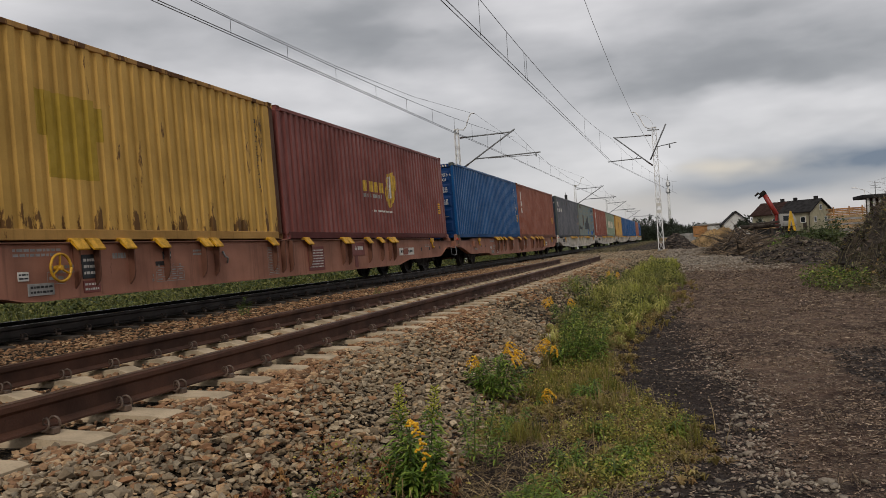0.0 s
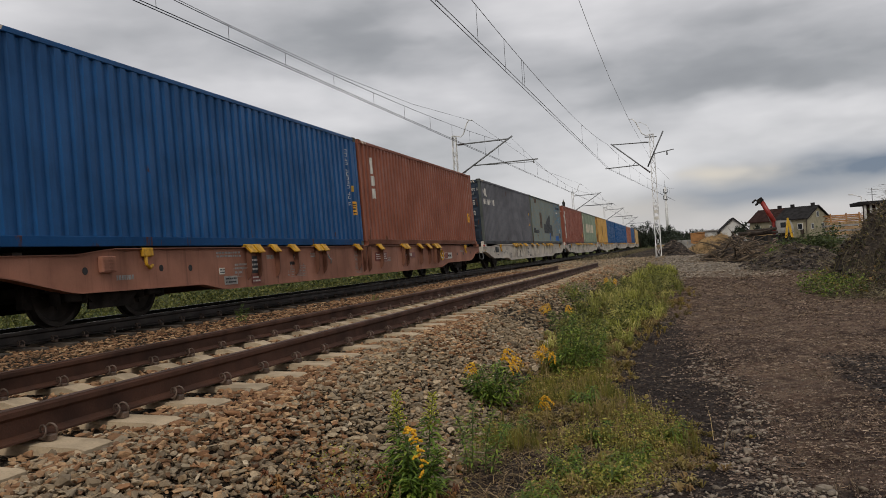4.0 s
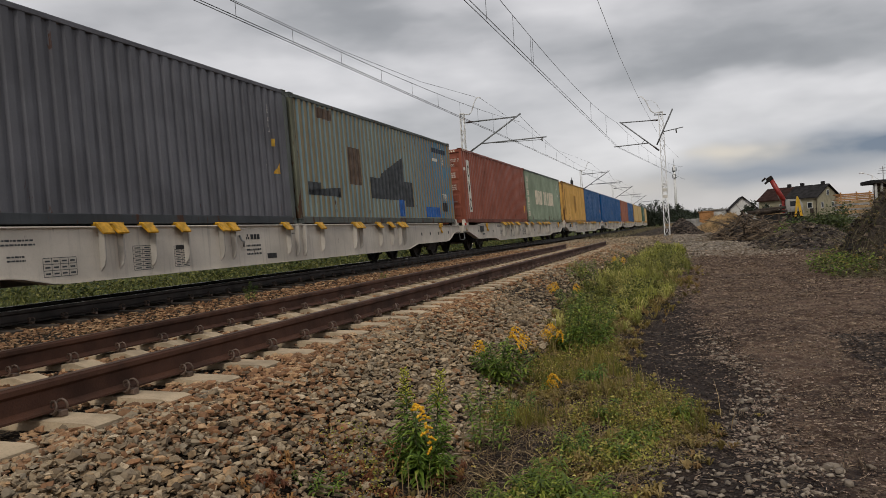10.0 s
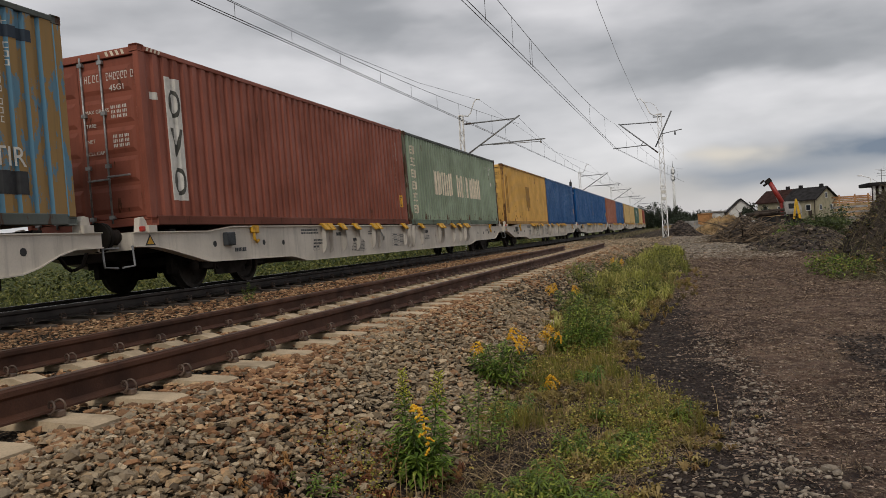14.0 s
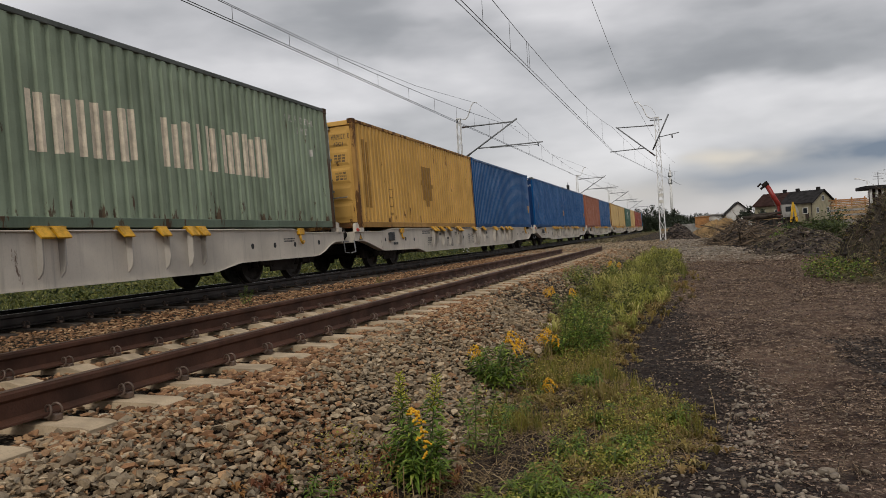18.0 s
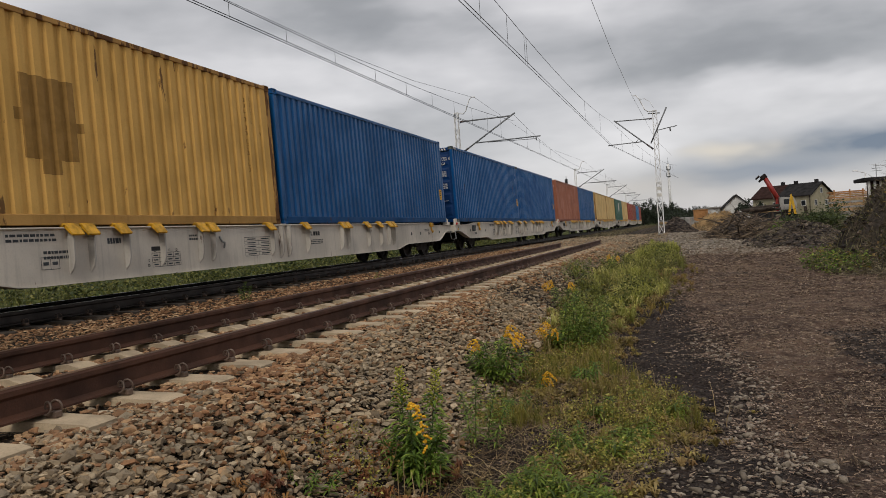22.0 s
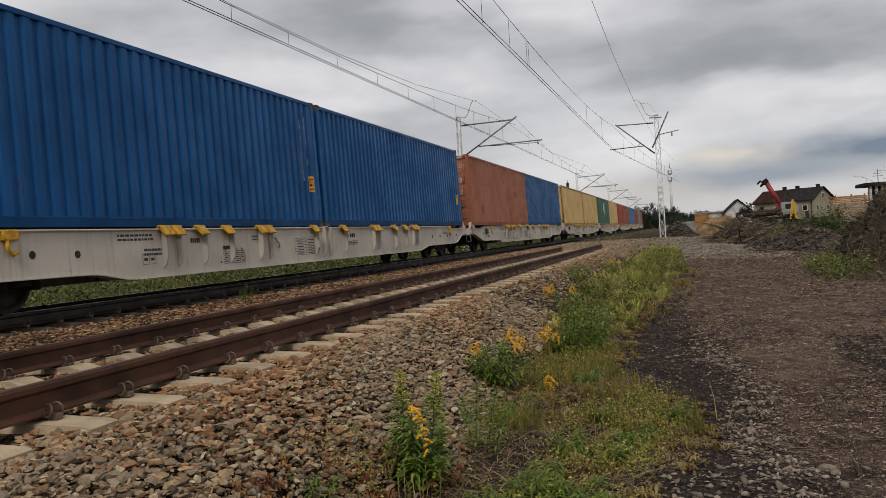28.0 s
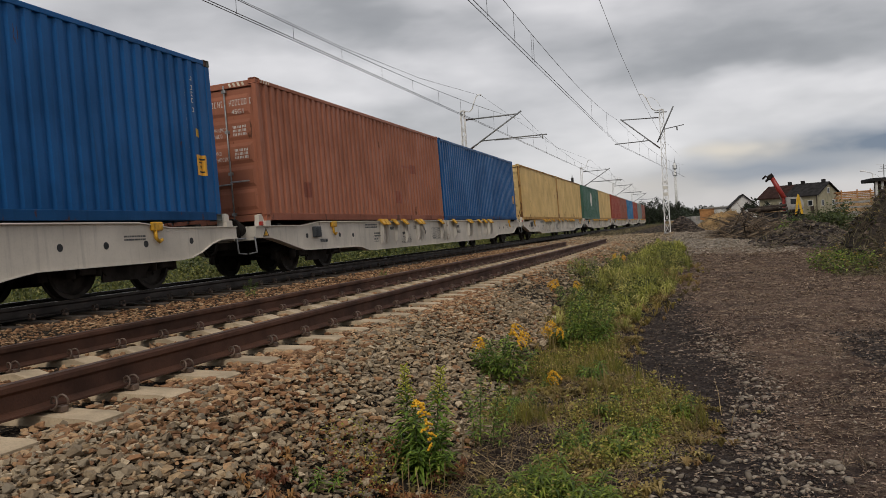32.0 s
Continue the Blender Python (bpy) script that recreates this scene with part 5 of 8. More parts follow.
def motions():
    steps = [0.5 * k for k in range(65)]
    fine = [0.1 * k for k in range(321)]
    run = {t: travelled(t) for t in steps}
    for n, w in WAGON.items():
        rows = {0: [], 1: []}
        own = []
        for t in steps:
            s = run[t] + (n - 1) * PITCH
            m = on_line(s + BOGIES[0], s + BOGIES[1], s) @ pose(0, 0, -0.05)
            own.append((t, m))
            for slot in (0, 1):
                rows[slot].append((t, m @ pose(0, 0.0 if slot == 0 else 12.53, 1.137)))
        walk(w, own)
        for slot in (0, 1):
            walk(BODY[n, slot], rows[slot])
        for b in w.children:
            if kind_of(b) == "bogie":
                for x in b.children:
                    at = x.matrix_basis.translation.copy()
                    turn = [(t, Matrix.Translation(at) @ Matrix.Rotation((run[0] - travelled(t)) / 0.46, 4, "X")) for t in fine]
                    walk(x, turn)


# ---- marks on the containers ----
mr = random.Random(12)


def code_columns(c, material, y=11.62, z0=1.05, z1=2.45):
    """Owner codes that run down the wall near its end, as short plain bars."""
    bars = []
    for col, (a, b) in enumerate(((z0, z1), (z1 - 0.55, z1 + 0.05))):
        z = a
        while z < b:
            u = y + 0.17 * col
            bars.append((u, z, 0.05, 0.013))
            if mr.random() < 0.7:
                bars.append((u, z + 0.067, 0.05, 0.013))
            bars.append((u + mr.choice((0.0, 0.036)), z + 0.013, 0.014, 0.054))
            z += mr.choice((0.112, 0.112, 0.112, 0.165))
    side_marks(c, bars, material, "code_column", "worn owner code down the wall")


def sticker(c, y=11.80, z=0.80, material="sticker_orange"):
    side_marks(c, [(y, z, 0.29, 0.36)], M[material], "sticker", "yellow height warning sticker", 0.004)
    side_marks(c, [(y + 0.05, z + 0.27, 0.19, 0.028), (y + 0.05, z + 0.22, 0.15, 0.02), (y + 0.11, z + 0.13, 0.07, 0.05), (y + 0.06, z + 0.05, 0.17, 0.028)], M["black_mark"], "sticker_print", "", 0.006)


WORDS = text_mesh("45G1", 0.135)


def strokes(x, z, w, h):
    """Thin bars that stand for one character."""
    t = 0.2 * w
    out = [(x, z, t, h)]
    kind = mr.randrange(4)
    if kind != 1:
        out.append((x + w - t, z + (h * 0.4 if kind == 2 else 0), t, h * (0.6 if kind == 2 else 1)))
    if kind != 3:
        out.append((x + t, z + h - 0.13 * h, w - 2 * t, 0.13 * h))
    out.append((x + t, z + (0.45 * h if kind == 3 else 0), w - 2 * t, 0.13 * h))
    return out


def side_shape(parent, outline, material, name, label, lift=0.003, step=0.03):
    """A painted shape with a drawn outline (y, z), cut into upright slices that follow the ribs."""
    lo, hi = min(p[0] for p in outline), max(p[0] for p in outline)
    n = max(2, round((hi - lo) / step))
    cuts = []
    for k in range(n + 1):
        y = lo + (hi - lo) * min(max(k / n, 1e-4), 1 - 1e-4)
        zs = [a[1] + (b[1] - a[1]) * (y - a[0]) / (b[0] - a[0]) for a, b in zip(outline, outline[1:] + outline[:1]) if (a[0] - y) * (b[0] - y) < 0]
        cuts.append((y, min(zs), max(zs)))
    bm = bmesh.new()
    rows = [[bm.verts.new((HALF - 0.012 + rib_depth(y - 0.13) + lift, y, z)) for z in (a, b)] for y, a, b in cuts]
    for p, q in zip(rows, rows[1:]):
        bm.faces.new((p[0], q[0], q[1], p[1]))
    return part(name, bm, material, parent, label)


def door_codes(c, material, table=True, words=True):
    """Codes on the right-hand door leaf, as plain bars, with the size code that can be read."""
    leaf = [o for o in c.children if kind_of(o) == "door"][0]
    bm = bmesh.new()

    def bar(x, z, w, h):
        bm.faces.new([bm.verts.new((a, -0.0245, b)) for a, b in ((x, z), (x + w, z), (x + w, z + h), (x, z + h))])
    for x in [-0.96 + 0.078 * k for k in range(4)] + [-0.54 + 0.07 * k for k in range(6)] + [-0.075]:
        for q in strokes(x, 2.22, 0.05, 0.12):
            bar(*q)
    if table:
        for row in range(2):
            for line in range(3):
                z = 1.76 - 0.47 * row - 0.075 * line
                for k in range(3):
                    for j in range(3):
                        bar(-0.50 + 0.11 * k + 0.03 * j, z, 0.018, 0.052)
        if words and material != M["dark_patch"]:
            for z, n in ((1.72, 6), (1.60, 4), (1.25, 3), (1.12, 6)):
                for k in range(n):
                    for q in strokes(-0.96 + 0.055 * k, z, 0.036, 0.075):
                        bar(*q)
    part("code", bm, material, leaf, "owner code and weights in plain strokes")
    t = part("size_code", WORDS, material, leaf, "size code 45G1")
    t.matrix_basis = pose(-0.50, -0.0245, 2.05, 90, 0, 0)


c = BODY[1, 0]
side_marks(c, [(5.90, 0.87, 0.98, 1.18), (5.73, 1.44, 0.18, 0.62), (6.88, 1.46, 0.15, 0.5)], M["olive_patch"], "overpainted_patch", "olive overpainted square")
code_columns(c, M["dark_patch"])
c = BODY[1, 1]
side_marks(c, [(4.70 + 0.40 * k, 1.30, 0.31, 0.29) for k in range(4)], M["yellow_mark"], "emblem", "golden block of a painted name")
side_shape(c, [(6.42, 1.30), (6.48, 1.72), (6.62, 1.88), (7.12, 1.98), (7.32, 1.86), (7.34, 1.62), (7.22, 1.30), (6.98, 1.04), (6.74, 0.90), (6.54, 0.92), (6.44, 1.06)], M["yellow_mark"], "emblem", "golden rounded emblem")
side_shape(c, [(6.58, 1.26), (6.59, 1.78), (6.86, 1.84), (6.84, 1.20), (6.70, 1.17)], M["white_mark"], "emblem", "white field of the golden emblem", 0.006)
side_shape(c, [(6.70, 1.17), (6.705, 1.82), (6.735, 1.82), (6.73, 1.17)], M["maroon_box"], "emblem", "dark line across the emblem", 0.009)
side_marks(c, [(4.72 + 0.21 * k, 1.14, 0.13, 0.10) for k in range(7)], M["grey_mark"], "subtitle", "small grey bars of writing")
side_marks(c, [(5.20 + 0.15 * k, 0.75, 0.11, 0.05) for k in range(12)], M["white_mark"], "subtitle", "small pale bars of writing")
code_columns(c, M["ochre_patch"])
sticker(c, 11.55, 0.86)
c = BODY[2, 0]
door_codes(c, M["white_mark"])
code_columns(c, M["white_mark"], 11.66)
sticker(c, 11.82)
side_marks(c, [(11.85, 1.42, 0.14, 0.16)], M["yellow_mark"], "sticker", "small orange sticker", 0.004)
c = BODY[2, 1]
side_marks(c, [(0.84, 2.02, 0.15, 0.46), (0.82, 1.68, 0.27, 0.28), (0.82, 1.32, 0.28, 0.28)], M["white_mark"], "emblem", "white upright block emblem")
code_columns(c, M["white_mark"], 11.58)
sticker(c, 11.40, 0.90)
side_marks(c, [(11.75, 1.18, 0.2, 0.10, 0.08)], M["flap_yellow"], "sticker", "small yellow triangle sticker", 0.004)
# doors, headers and sills of the blue boxes are darker than their walls
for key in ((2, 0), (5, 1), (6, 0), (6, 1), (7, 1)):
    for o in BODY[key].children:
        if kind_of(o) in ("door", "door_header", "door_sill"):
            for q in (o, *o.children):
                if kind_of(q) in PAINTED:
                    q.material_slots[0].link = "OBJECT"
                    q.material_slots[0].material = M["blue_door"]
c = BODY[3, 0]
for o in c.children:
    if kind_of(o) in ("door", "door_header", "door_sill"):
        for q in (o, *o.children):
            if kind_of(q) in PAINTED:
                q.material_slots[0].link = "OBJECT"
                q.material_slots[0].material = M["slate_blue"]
door_codes(c, M["white_mark"])
side_shape(c, [(0.46, 2.38), (0.56, 2.47), (0.72, 2.44), (0.86, 2.34), (0.84, 2.24), (0.66, 2.28), (0.55, 2.34)], M["white_mark"], "emblem", "white wing of a block emblem")
side_shape(c, [(0.70, 2.20), (0.82, 2.38), (0.92, 2.52), (1.05, 2.50), (1.10, 2.36), (1.02, 2.22), (0.86, 2.14)], M["white_mark"], "emblem", "white rounded block emblem", 0.006)
side_shape(c, [(1.02, 2.14), (1.08, 2.24), (1.22, 2.27), (1.30, 2.20), (1.20, 2.14)], M["white_mark"], "emblem", "white curl of a block emblem")
for k, y in enumerate((0.45, 0.83, 1.22, 1.66, 2.12, 2.55)):
    side_marks(c, [(y, 1.80, 0.10, 0.24 + 0.03 * (k % 2)), (y + 0.20, 1.80, 0.09, 0.24)], M["white_mark"], "emblem", "white bar of a painted name")
code_columns(c, M["white_mark"], 11.3)
side_marks(c, [(11.62, 1.05, 0.22, 0.02, 0.22)], M["flap_yellow"], "sticker", "yellow triangle sticker", 0.004)
side_marks(c, [(11.55, 1.62, 0.16, 0.16)], M["yellow_mark"], "sticker", "small orange sticker", 0.004)
c = BODY[3, 1]
for o in c.children:
    if kind_of(o) in ("bottom_rail", "top_rail"):
        o.material_slots[0].link = "OBJECT"
        o.material_slots[0].material = M["dull_rail"]
side_marks(c, [(1.28, 2.50, 0.86, 0.25), (2.95, 1.0, 0.80, 0.96)], M["brown_patch"], "overpainted_patch", "brown overpainted patch")
side_marks(c, [(0.64, 0.66, 1.70, 0.12, 0.10), (0.64, 0.66, 0.6, 0.30), (4.35, 0.68, 0.75, 0.58), (5.1, 0.68, 0.3, 0.60, 0.17), (5.4, 0.68, 1.70, 0.77, 0.53), (7.1, 0.50, 0.75, 0.76), (2.05, 0.64, 0.3, 0.14)], M["dark_patch"], "overpainted_patch", "black overpainted silhouette")
side_marks(c, [(10.25, 2.42, 1.55, 0.16)], M["slate_blue"], "overpainted_patch", "navy overpainted band", 0.004)
side_marks(c, [(6.5, 0.20, 0.5, 0.50), (9.1, 0.20, 1.5, 0.33)], M["cobalt_patch"], "overpainted_patch", "bright blue sprayed patch", 0.004)
side_marks(c, [(10.25, 2.12, 0.5, 0.10)], M["white_mark"], "label_plate", "small white label", 0.004)
o = part("transit_mark", text_mesh("TIR", 0.36), M["white_mark"], c, "white TIR letters")
o.matrix_basis = pose(HALF - 0.006, 11.02, 0.76, 90, 0, 90)
side_marks(c, [(11.05, 0.40, 0.55, 0.30)], M["black_mark"], "overpainted_patch", "black square patch", 0.004)
code_columns(c, M["white_mark"], 11.2, 1.3, 2.6)
c = BODY[4, 0]
door_codes(c, M["white_mark"], words=False)
side_marks(c, [(0.66, 0.42, 0.44, 2.06)], M["white_mark"], "sign_panel", "white upright sign panel")
for z in (2.05, 0.74):
    for k, (u, v, tone) in enumerate(((0.16, 0.235, "olive_mark"), (0.085, 0.165, "white_mark"))):
        ring = [(0.88 + u * math.cos(a), z + v * math.sin(a)) for a in np.linspace(0.1, math.tau + 0.1, 24, endpoint=False)]
        side_shape(c, ring, M[tone], "sign_ring", "dark ring on the sign panel" if k == 0 else "", 0.006 + 0.008 * k, 0.012)
for k, (u, top, tip, tone) in enumerate(((0.17, 1.63, 1.16, "olive_mark"), (0.085, 1.64, 1.36, "white_mark"))):
    side_shape(c, [(0.88 - u, top), (0.88 + u, top), (0.88 + 0.015, tip), (0.88 - 0.015, tip)], M[tone], "sign_wedge", "dark wedge on the sign panel" if k == 0 else "", 0.006 + 0.008 * k, 0.012)
side_marks(c, [(0.28, 2.05, 0.16, 0.12)], M["white_mark"], "sticker", "pale worn label", 0.004)
code_columns(c, M["white_mark"], 11.55)
sticker(c, 11.74, 0.52)
leaf = [o for o in c.children if kind_of(o) == "door"][0]
for word, z in (("MAX GROSS", 1.72), ("TARE", 1.50), ("NET", 1.25), ("CU. CAP.", 1.05)):
    t = part("weight_word", text_mesh(word, 0.085), M["white_mark"], leaf, "stencilled " + word.replace(".", ""))
    t.matrix_basis = pose(-1.0, -0.0265, z, 90, 0, 0)
c = BODY[4, 1]
BLOCKS = [(2.9, 0.31), (3.39, 0.33), (3.87, 0.12), (4.15, 0.41), (4.75, 0.35), (5.79, 0.42), (6.39, 0.25), (6.78, 0.12), (7.06, 0.30), (7.58, 0.35), (8.04, 0.17), (8.36, 0.37), (8.87, 0.40)]
for k, (y, w) in enumerate(BLOCKS):
    s = [(y, 1.03, min(0.14, w), 0.82)]
    if w > 0.2:
        s.append((y + w - 0.13, 1.03 + (0.0, 0.04, 0.0)[k % 3], 0.13, 0.80 - 0.06 * (k % 2)))
    side_marks(c, s, M["cream_mark"], "letter_block", "large flaking cream bar of a painted name")
glyphs = []
for k in range(6):
    z = 2.24 - 0.375 * k
    glyphs += [(0.60, z, 0.36, 0.045), (0.64, z + 0.11, 0.28, 0.04), (0.60, z + 0.21, 0.36, 0.045)]
    glyphs += [(0.75, z - 0.04, 0.05, 0.33)] + ([(0.60, z + 0.02, 0.045, 0.21), (0.915, z + 0.02, 0.045, 0.21)] if k % 3 != 1 else [(0.66, z + 0.12, 0.045, 0.14)])
side_marks(c, glyphs, M["cream_mark"], "side_column", "cream column of brushed strokes")
side_marks(c, [q for x in (10.2, 10.35, 10.5, 10.65, 10.9, 11.02, 11.14, 11.26, 11.38, 11.50, 11.85) for q in strokes(x, 2.36, 0.085, 0.14)] + [q for x in (10.75, 10.9, 11.02, 11.14) for q in strokes(x, 2.13, 0.085, 0.14)] + [(11.3, 1.66, 0.14, 0.16)], M["white_mark"], "code", "worn pale owner code")
c = BODY[5, 0]
door_codes(c, M["dark_patch"])
side_marks(c, [(0.62, 0.55, 0.10, 1.85), (0.86, 0.55, 0.10, 1.80), (5.62, 0.90, 0.98, 1.12), (5.50, 1.40, 0.12, 0.16), (6.60, 1.32, 0.14, 0.14), (5.9, 0.70, 0.34, 0.20)], M["mud_patch"], "overpainted_patch", "brown overpainted patch")
side_marks(c, [(2.35, 0.86, 0.32, 0.035), (2.35, 0.60, 0.32, 0.035), (2.35, 1.1, 0.32, 0.03), (2.35, 0.36, 0.3, 0.08), (2.35, 0.6, 0.03, 0.5), (2.64, 0.6, 0.03, 0.5)], M["mud_patch"], "faded_stencil", "faded brown stencil")
code_columns(c, M["mud_patch"], 11.35)
leaf = [o for o in c.children if kind_of(o) == "door"][0]
for word, x, z in (("M. G. W.", -0.97, 1.72), ("TARE", -0.97, 1.58), ("NET", -0.97, 1.25), ("CU. CAP.", -0.97, 1.11)):
    t = part("weight_word", text_mesh(word, 0.098), M["black_mark"], leaf, "stencilled " + word.replace(".", "").replace(" ", ""))
    t.matrix_basis = pose(x, -0.0265, z, 90, 0, 0)
c = BODY[5, 1]
code_columns(c, M["grey_mark"], 11.62, 1.2, 2.2)
sticker(c, 11.80)
c = BODY[6, 0]
door_codes(c, M["white_mark"])
code_columns(c, M["white_mark"], 11.62)
sticker(c, 11.80)
side_marks(c, [(11.82, 1.42, 0.11, 0.13)], M["sticker_orange"], "sticker", "small orange sticker", 0.004)
c = BODY[6, 1]
code_columns(c, M["white_mark"], 11.56)
sticker(c, 11.74)
side_marks(c, [(11.78, 1.48, 0.14, 0.14)], M["yellow_mark"], "sticker", "small orange sticker", 0.004)
c = BODY[7, 0]
door_codes(c, M["white_mark"])
side_marks(c, [(1.8, 0.52, 0.38, 0.34), (9.2, 1.45, 0.55, 0.27), (7.72, 0.50, 0.5, 0.36), (8.4, 1.6, 0.8, 0.05)], M["brown_box"], "repair_patch", "dark red repair patch")
c = BODY[7, 1]
sticker(c, 11.75)
c = BODY[8, 0]
door_codes(c, M["dark_patch"])
c = BODY[9, 0]
side_marks(c, [(5.2, 1.5, 1.4, 0.7), (5.6, 1.2, 0.6, 0.3), (5.4, 2.2, 0.9, 0.2)], M["white_mark"], "emblem", "pale block emblem")
for k in ((10, 0), (10, 1), (11, 1), (12, 1), (9, 1), (8, 1)):
    sticker(BODY[k], 11.7)

# rust has taken the corner posts and rails of the oldest boxes
for key, kinds, ends in (((1, 0), ("corner_post", "top_rail", "corner_casting"), (0, 1)), ((5, 0), ("corner_post", "top_rail", "corner_casting", "door_sill"), (0, 1)), ((4, 1), ("corner_post", "corner_casting"), (0, 1)), ((3, 1), ("corner_post",), (0,)), ((8, 0), ("top_rail", "corner_post"), (0, 1)), ((8, 1), ("top_rail", "corner_post"), (0, 1))):
    for o in BODY[key].children:
        if kind_of(o) in kinds:
            mid = sum((o.matrix_basis @ Vector(v)).y for v in o.bound_box) / 8
            if kind_of(o) in ("top_rail", "door_sill") or (mid > LEN / 2) in [bool(e) for e in ends]:
                o.material_slots[0].link = "OBJECT"
                o.material_slots[0].material = M["rusty_green"] if key[0] in (3, 4) else M["rust_post"] if key == (1, 0) and kind_of(o) == "corner_post" else M["rusty_yellow"]

for o in BODY[4, 1].children:
    if kind_of(o) == "top_rail":
        o.material_slots[0].link = "OBJECT"
        o.material_slots[0].material = M["dull_rail"]
for key in ((1, 0), (5, 0), (8, 0), (8, 1), (9, 1)):
    for o in BODY[key].children:
        if kind_of(o) == "bottom_rail":
            o.material_slots[0].link = "OBJECT"
            o.material_slots[0].material = M["dim_grimy_yellow"]

for key in ((3, 0), (3, 1), (2, 0), (6, 0), (6, 1)):
    for o in BODY[key].children:
        if kind_of(o) == "corner_casting" or (key == (3, 0) and kind_of(o) == "corner_post"):
            o.material_slots[0].link = "OBJECT"
            o.material_slots[0].material = M["dull_rail"]

# hazard stripes at the upper corners of the high boxes
for key in ((2, 0), (3, 0), (2, 1), (7, 0), (4, 0), (6, 0)):
    c = BODY[key]
    bm = bmesh.new()
    for k in range(4):
        y = 0.22 + 0.10 * k
        bm.faces.new([bm.verts.new((HALF + 0.002, a, b)) for a, b in ((y, 2.81), (y + 0.05, 2.81), (y + 0.08, 2.87), (y + 0.03, 2.87))])
        x = HALF - 0.30 - 0.10 * k
        bm.faces.new([bm.verts.new((a, 0.017, b)) for a, b in ((x, 2.76), (x + 0.05, 2.76), (x + 0.02, 2.84), (x - 0.03, 2.84))])
    part("hazard_stripe", bm, M["cream_mark"], c, "pale hazard stripes")

# brown wagons carry a yellow handwheel and pale panels
for n, y in ((1, 5.85), (2, 19.38)):
    w = WAGON[n]
    bm = bmesh.new()
    R = 0.185
    ring = [(XS + 0.10, R * math.cos(a), R * math.sin(a)) for a in np.linspace(0, math.tau, 25)]
    add_path(bm, ring, 0.02, 6)
    for k in range(3):
        a = math.pi / 2 + k * math.tau / 3
        add_tube(bm, (XS + 0.08, 0, 0), (XS + 0.10, R * math.cos(a), R * math.sin(a)), 0.016, 0.016, 6)
    add_tube(bm, (XS - 0.01, 0, 0), (XS + 0.12, 0, 0), 0.035, 0.035, 8)
    o = part("handwheel", bm, M["flap_yellow"], w, "yellow brake handwheel")
    o.matrix_basis = pose(0, y, 0.77)
    plates = [(5.2, 0.62, 0.18, 0.12, "white_mark", 2), (6.35, 0.60, 0.34, 0.34, "dark_patch", 3), (6.35, 0.40, 0.34, 0.17, "maroon_box", 2), (5.35, 0.42, 0.45, 0.16, "grey_mark", 2), (8.2, 0.83, 0.22, 0.12, "dark_patch", 1), (19.64, 0.62, 1.36, 0.22, "white_mark", 1)]
    plates += [(13.49, 0.41, 0.85, 0.55, "maroon_box", 7), (15.92, 0.69, 0.96, 0.34, "maroon_box", 0), (16.19, 0.39, 0.21, 0.296, "maroon_box", 0)] if n == 1 else [(13.12, 0.7, 0.96, 0.23, "maroon_box", 3), (15.56, 0.74, 1.1, 0.16, "maroon_box", 0)]
    for y0, z, wd, ht, mat, lines in plates:
        o = part("notice_plate", box(XS, XS + 0.012, y0, y0 + wd, z, z + ht, None, 0.003), M[mat], w, "small painted notice plate")
        if lines:
            t = part("notice_print", text_bars(lines, wd * 0.84, ht * 0.8, mr), M["white_mark"] if mat in ("dark_patch", "maroon_box") else M["black_mark"], o)
            t.matrix_basis = pose(XS + 0.0145, y0 + wd * 0.08, z + ht * 0.1)
    o = part("notice_plate", extrude([(19.95, 0.632), (20.40, 0.632), (20.46, 0.828), (20.01, 0.828)], "x", XS + 0.010, XS + 0.018), M["brown_box"], w, "red-brown field of a white plate")
    y0, z0 = (16.23, 0.84) if n == 1 else (15.78, 0.79)
    bm = bmesh.new()
    for a, b, c, d in ((0.0, 0.0, 0.05, 0.05), (0.075, 0.0, 0.05, 0.05), (0.038, 0.055, 0.05, 0.05), (0.18, 0.0, 0.10, 0.095), (0.30, 0.0, 0.10, 0.095), (0.42, 0.0, 0.10, 0.095)):
        bm.faces.new([bm.verts.new((XS + 0.015, y0 + p, z0 + q)) for p, q in ((a, b), (a + c, b), (a + c, b + d), (a, b + d))])
    part("emblem", bm, M["white_mark"], w, "white block emblem")
    o = part("load_table", grid_bars(0.46, 0.55, 2, 8), M["grey_mark"], w, "pale ruled load table")
    o.matrix_basis = pose(XS + 0.004, 11.65, 0.42)

# writing too small to pick apart
for o in bpy.data.objects:
    if kind_of(o) in ("code", "code_column", "stencil", "subtitle", "notice_print", "load_table", "sticker_print", "side_column", "hazard_stripe", "faded_stencil"):
        o["kind"] = "stuff"


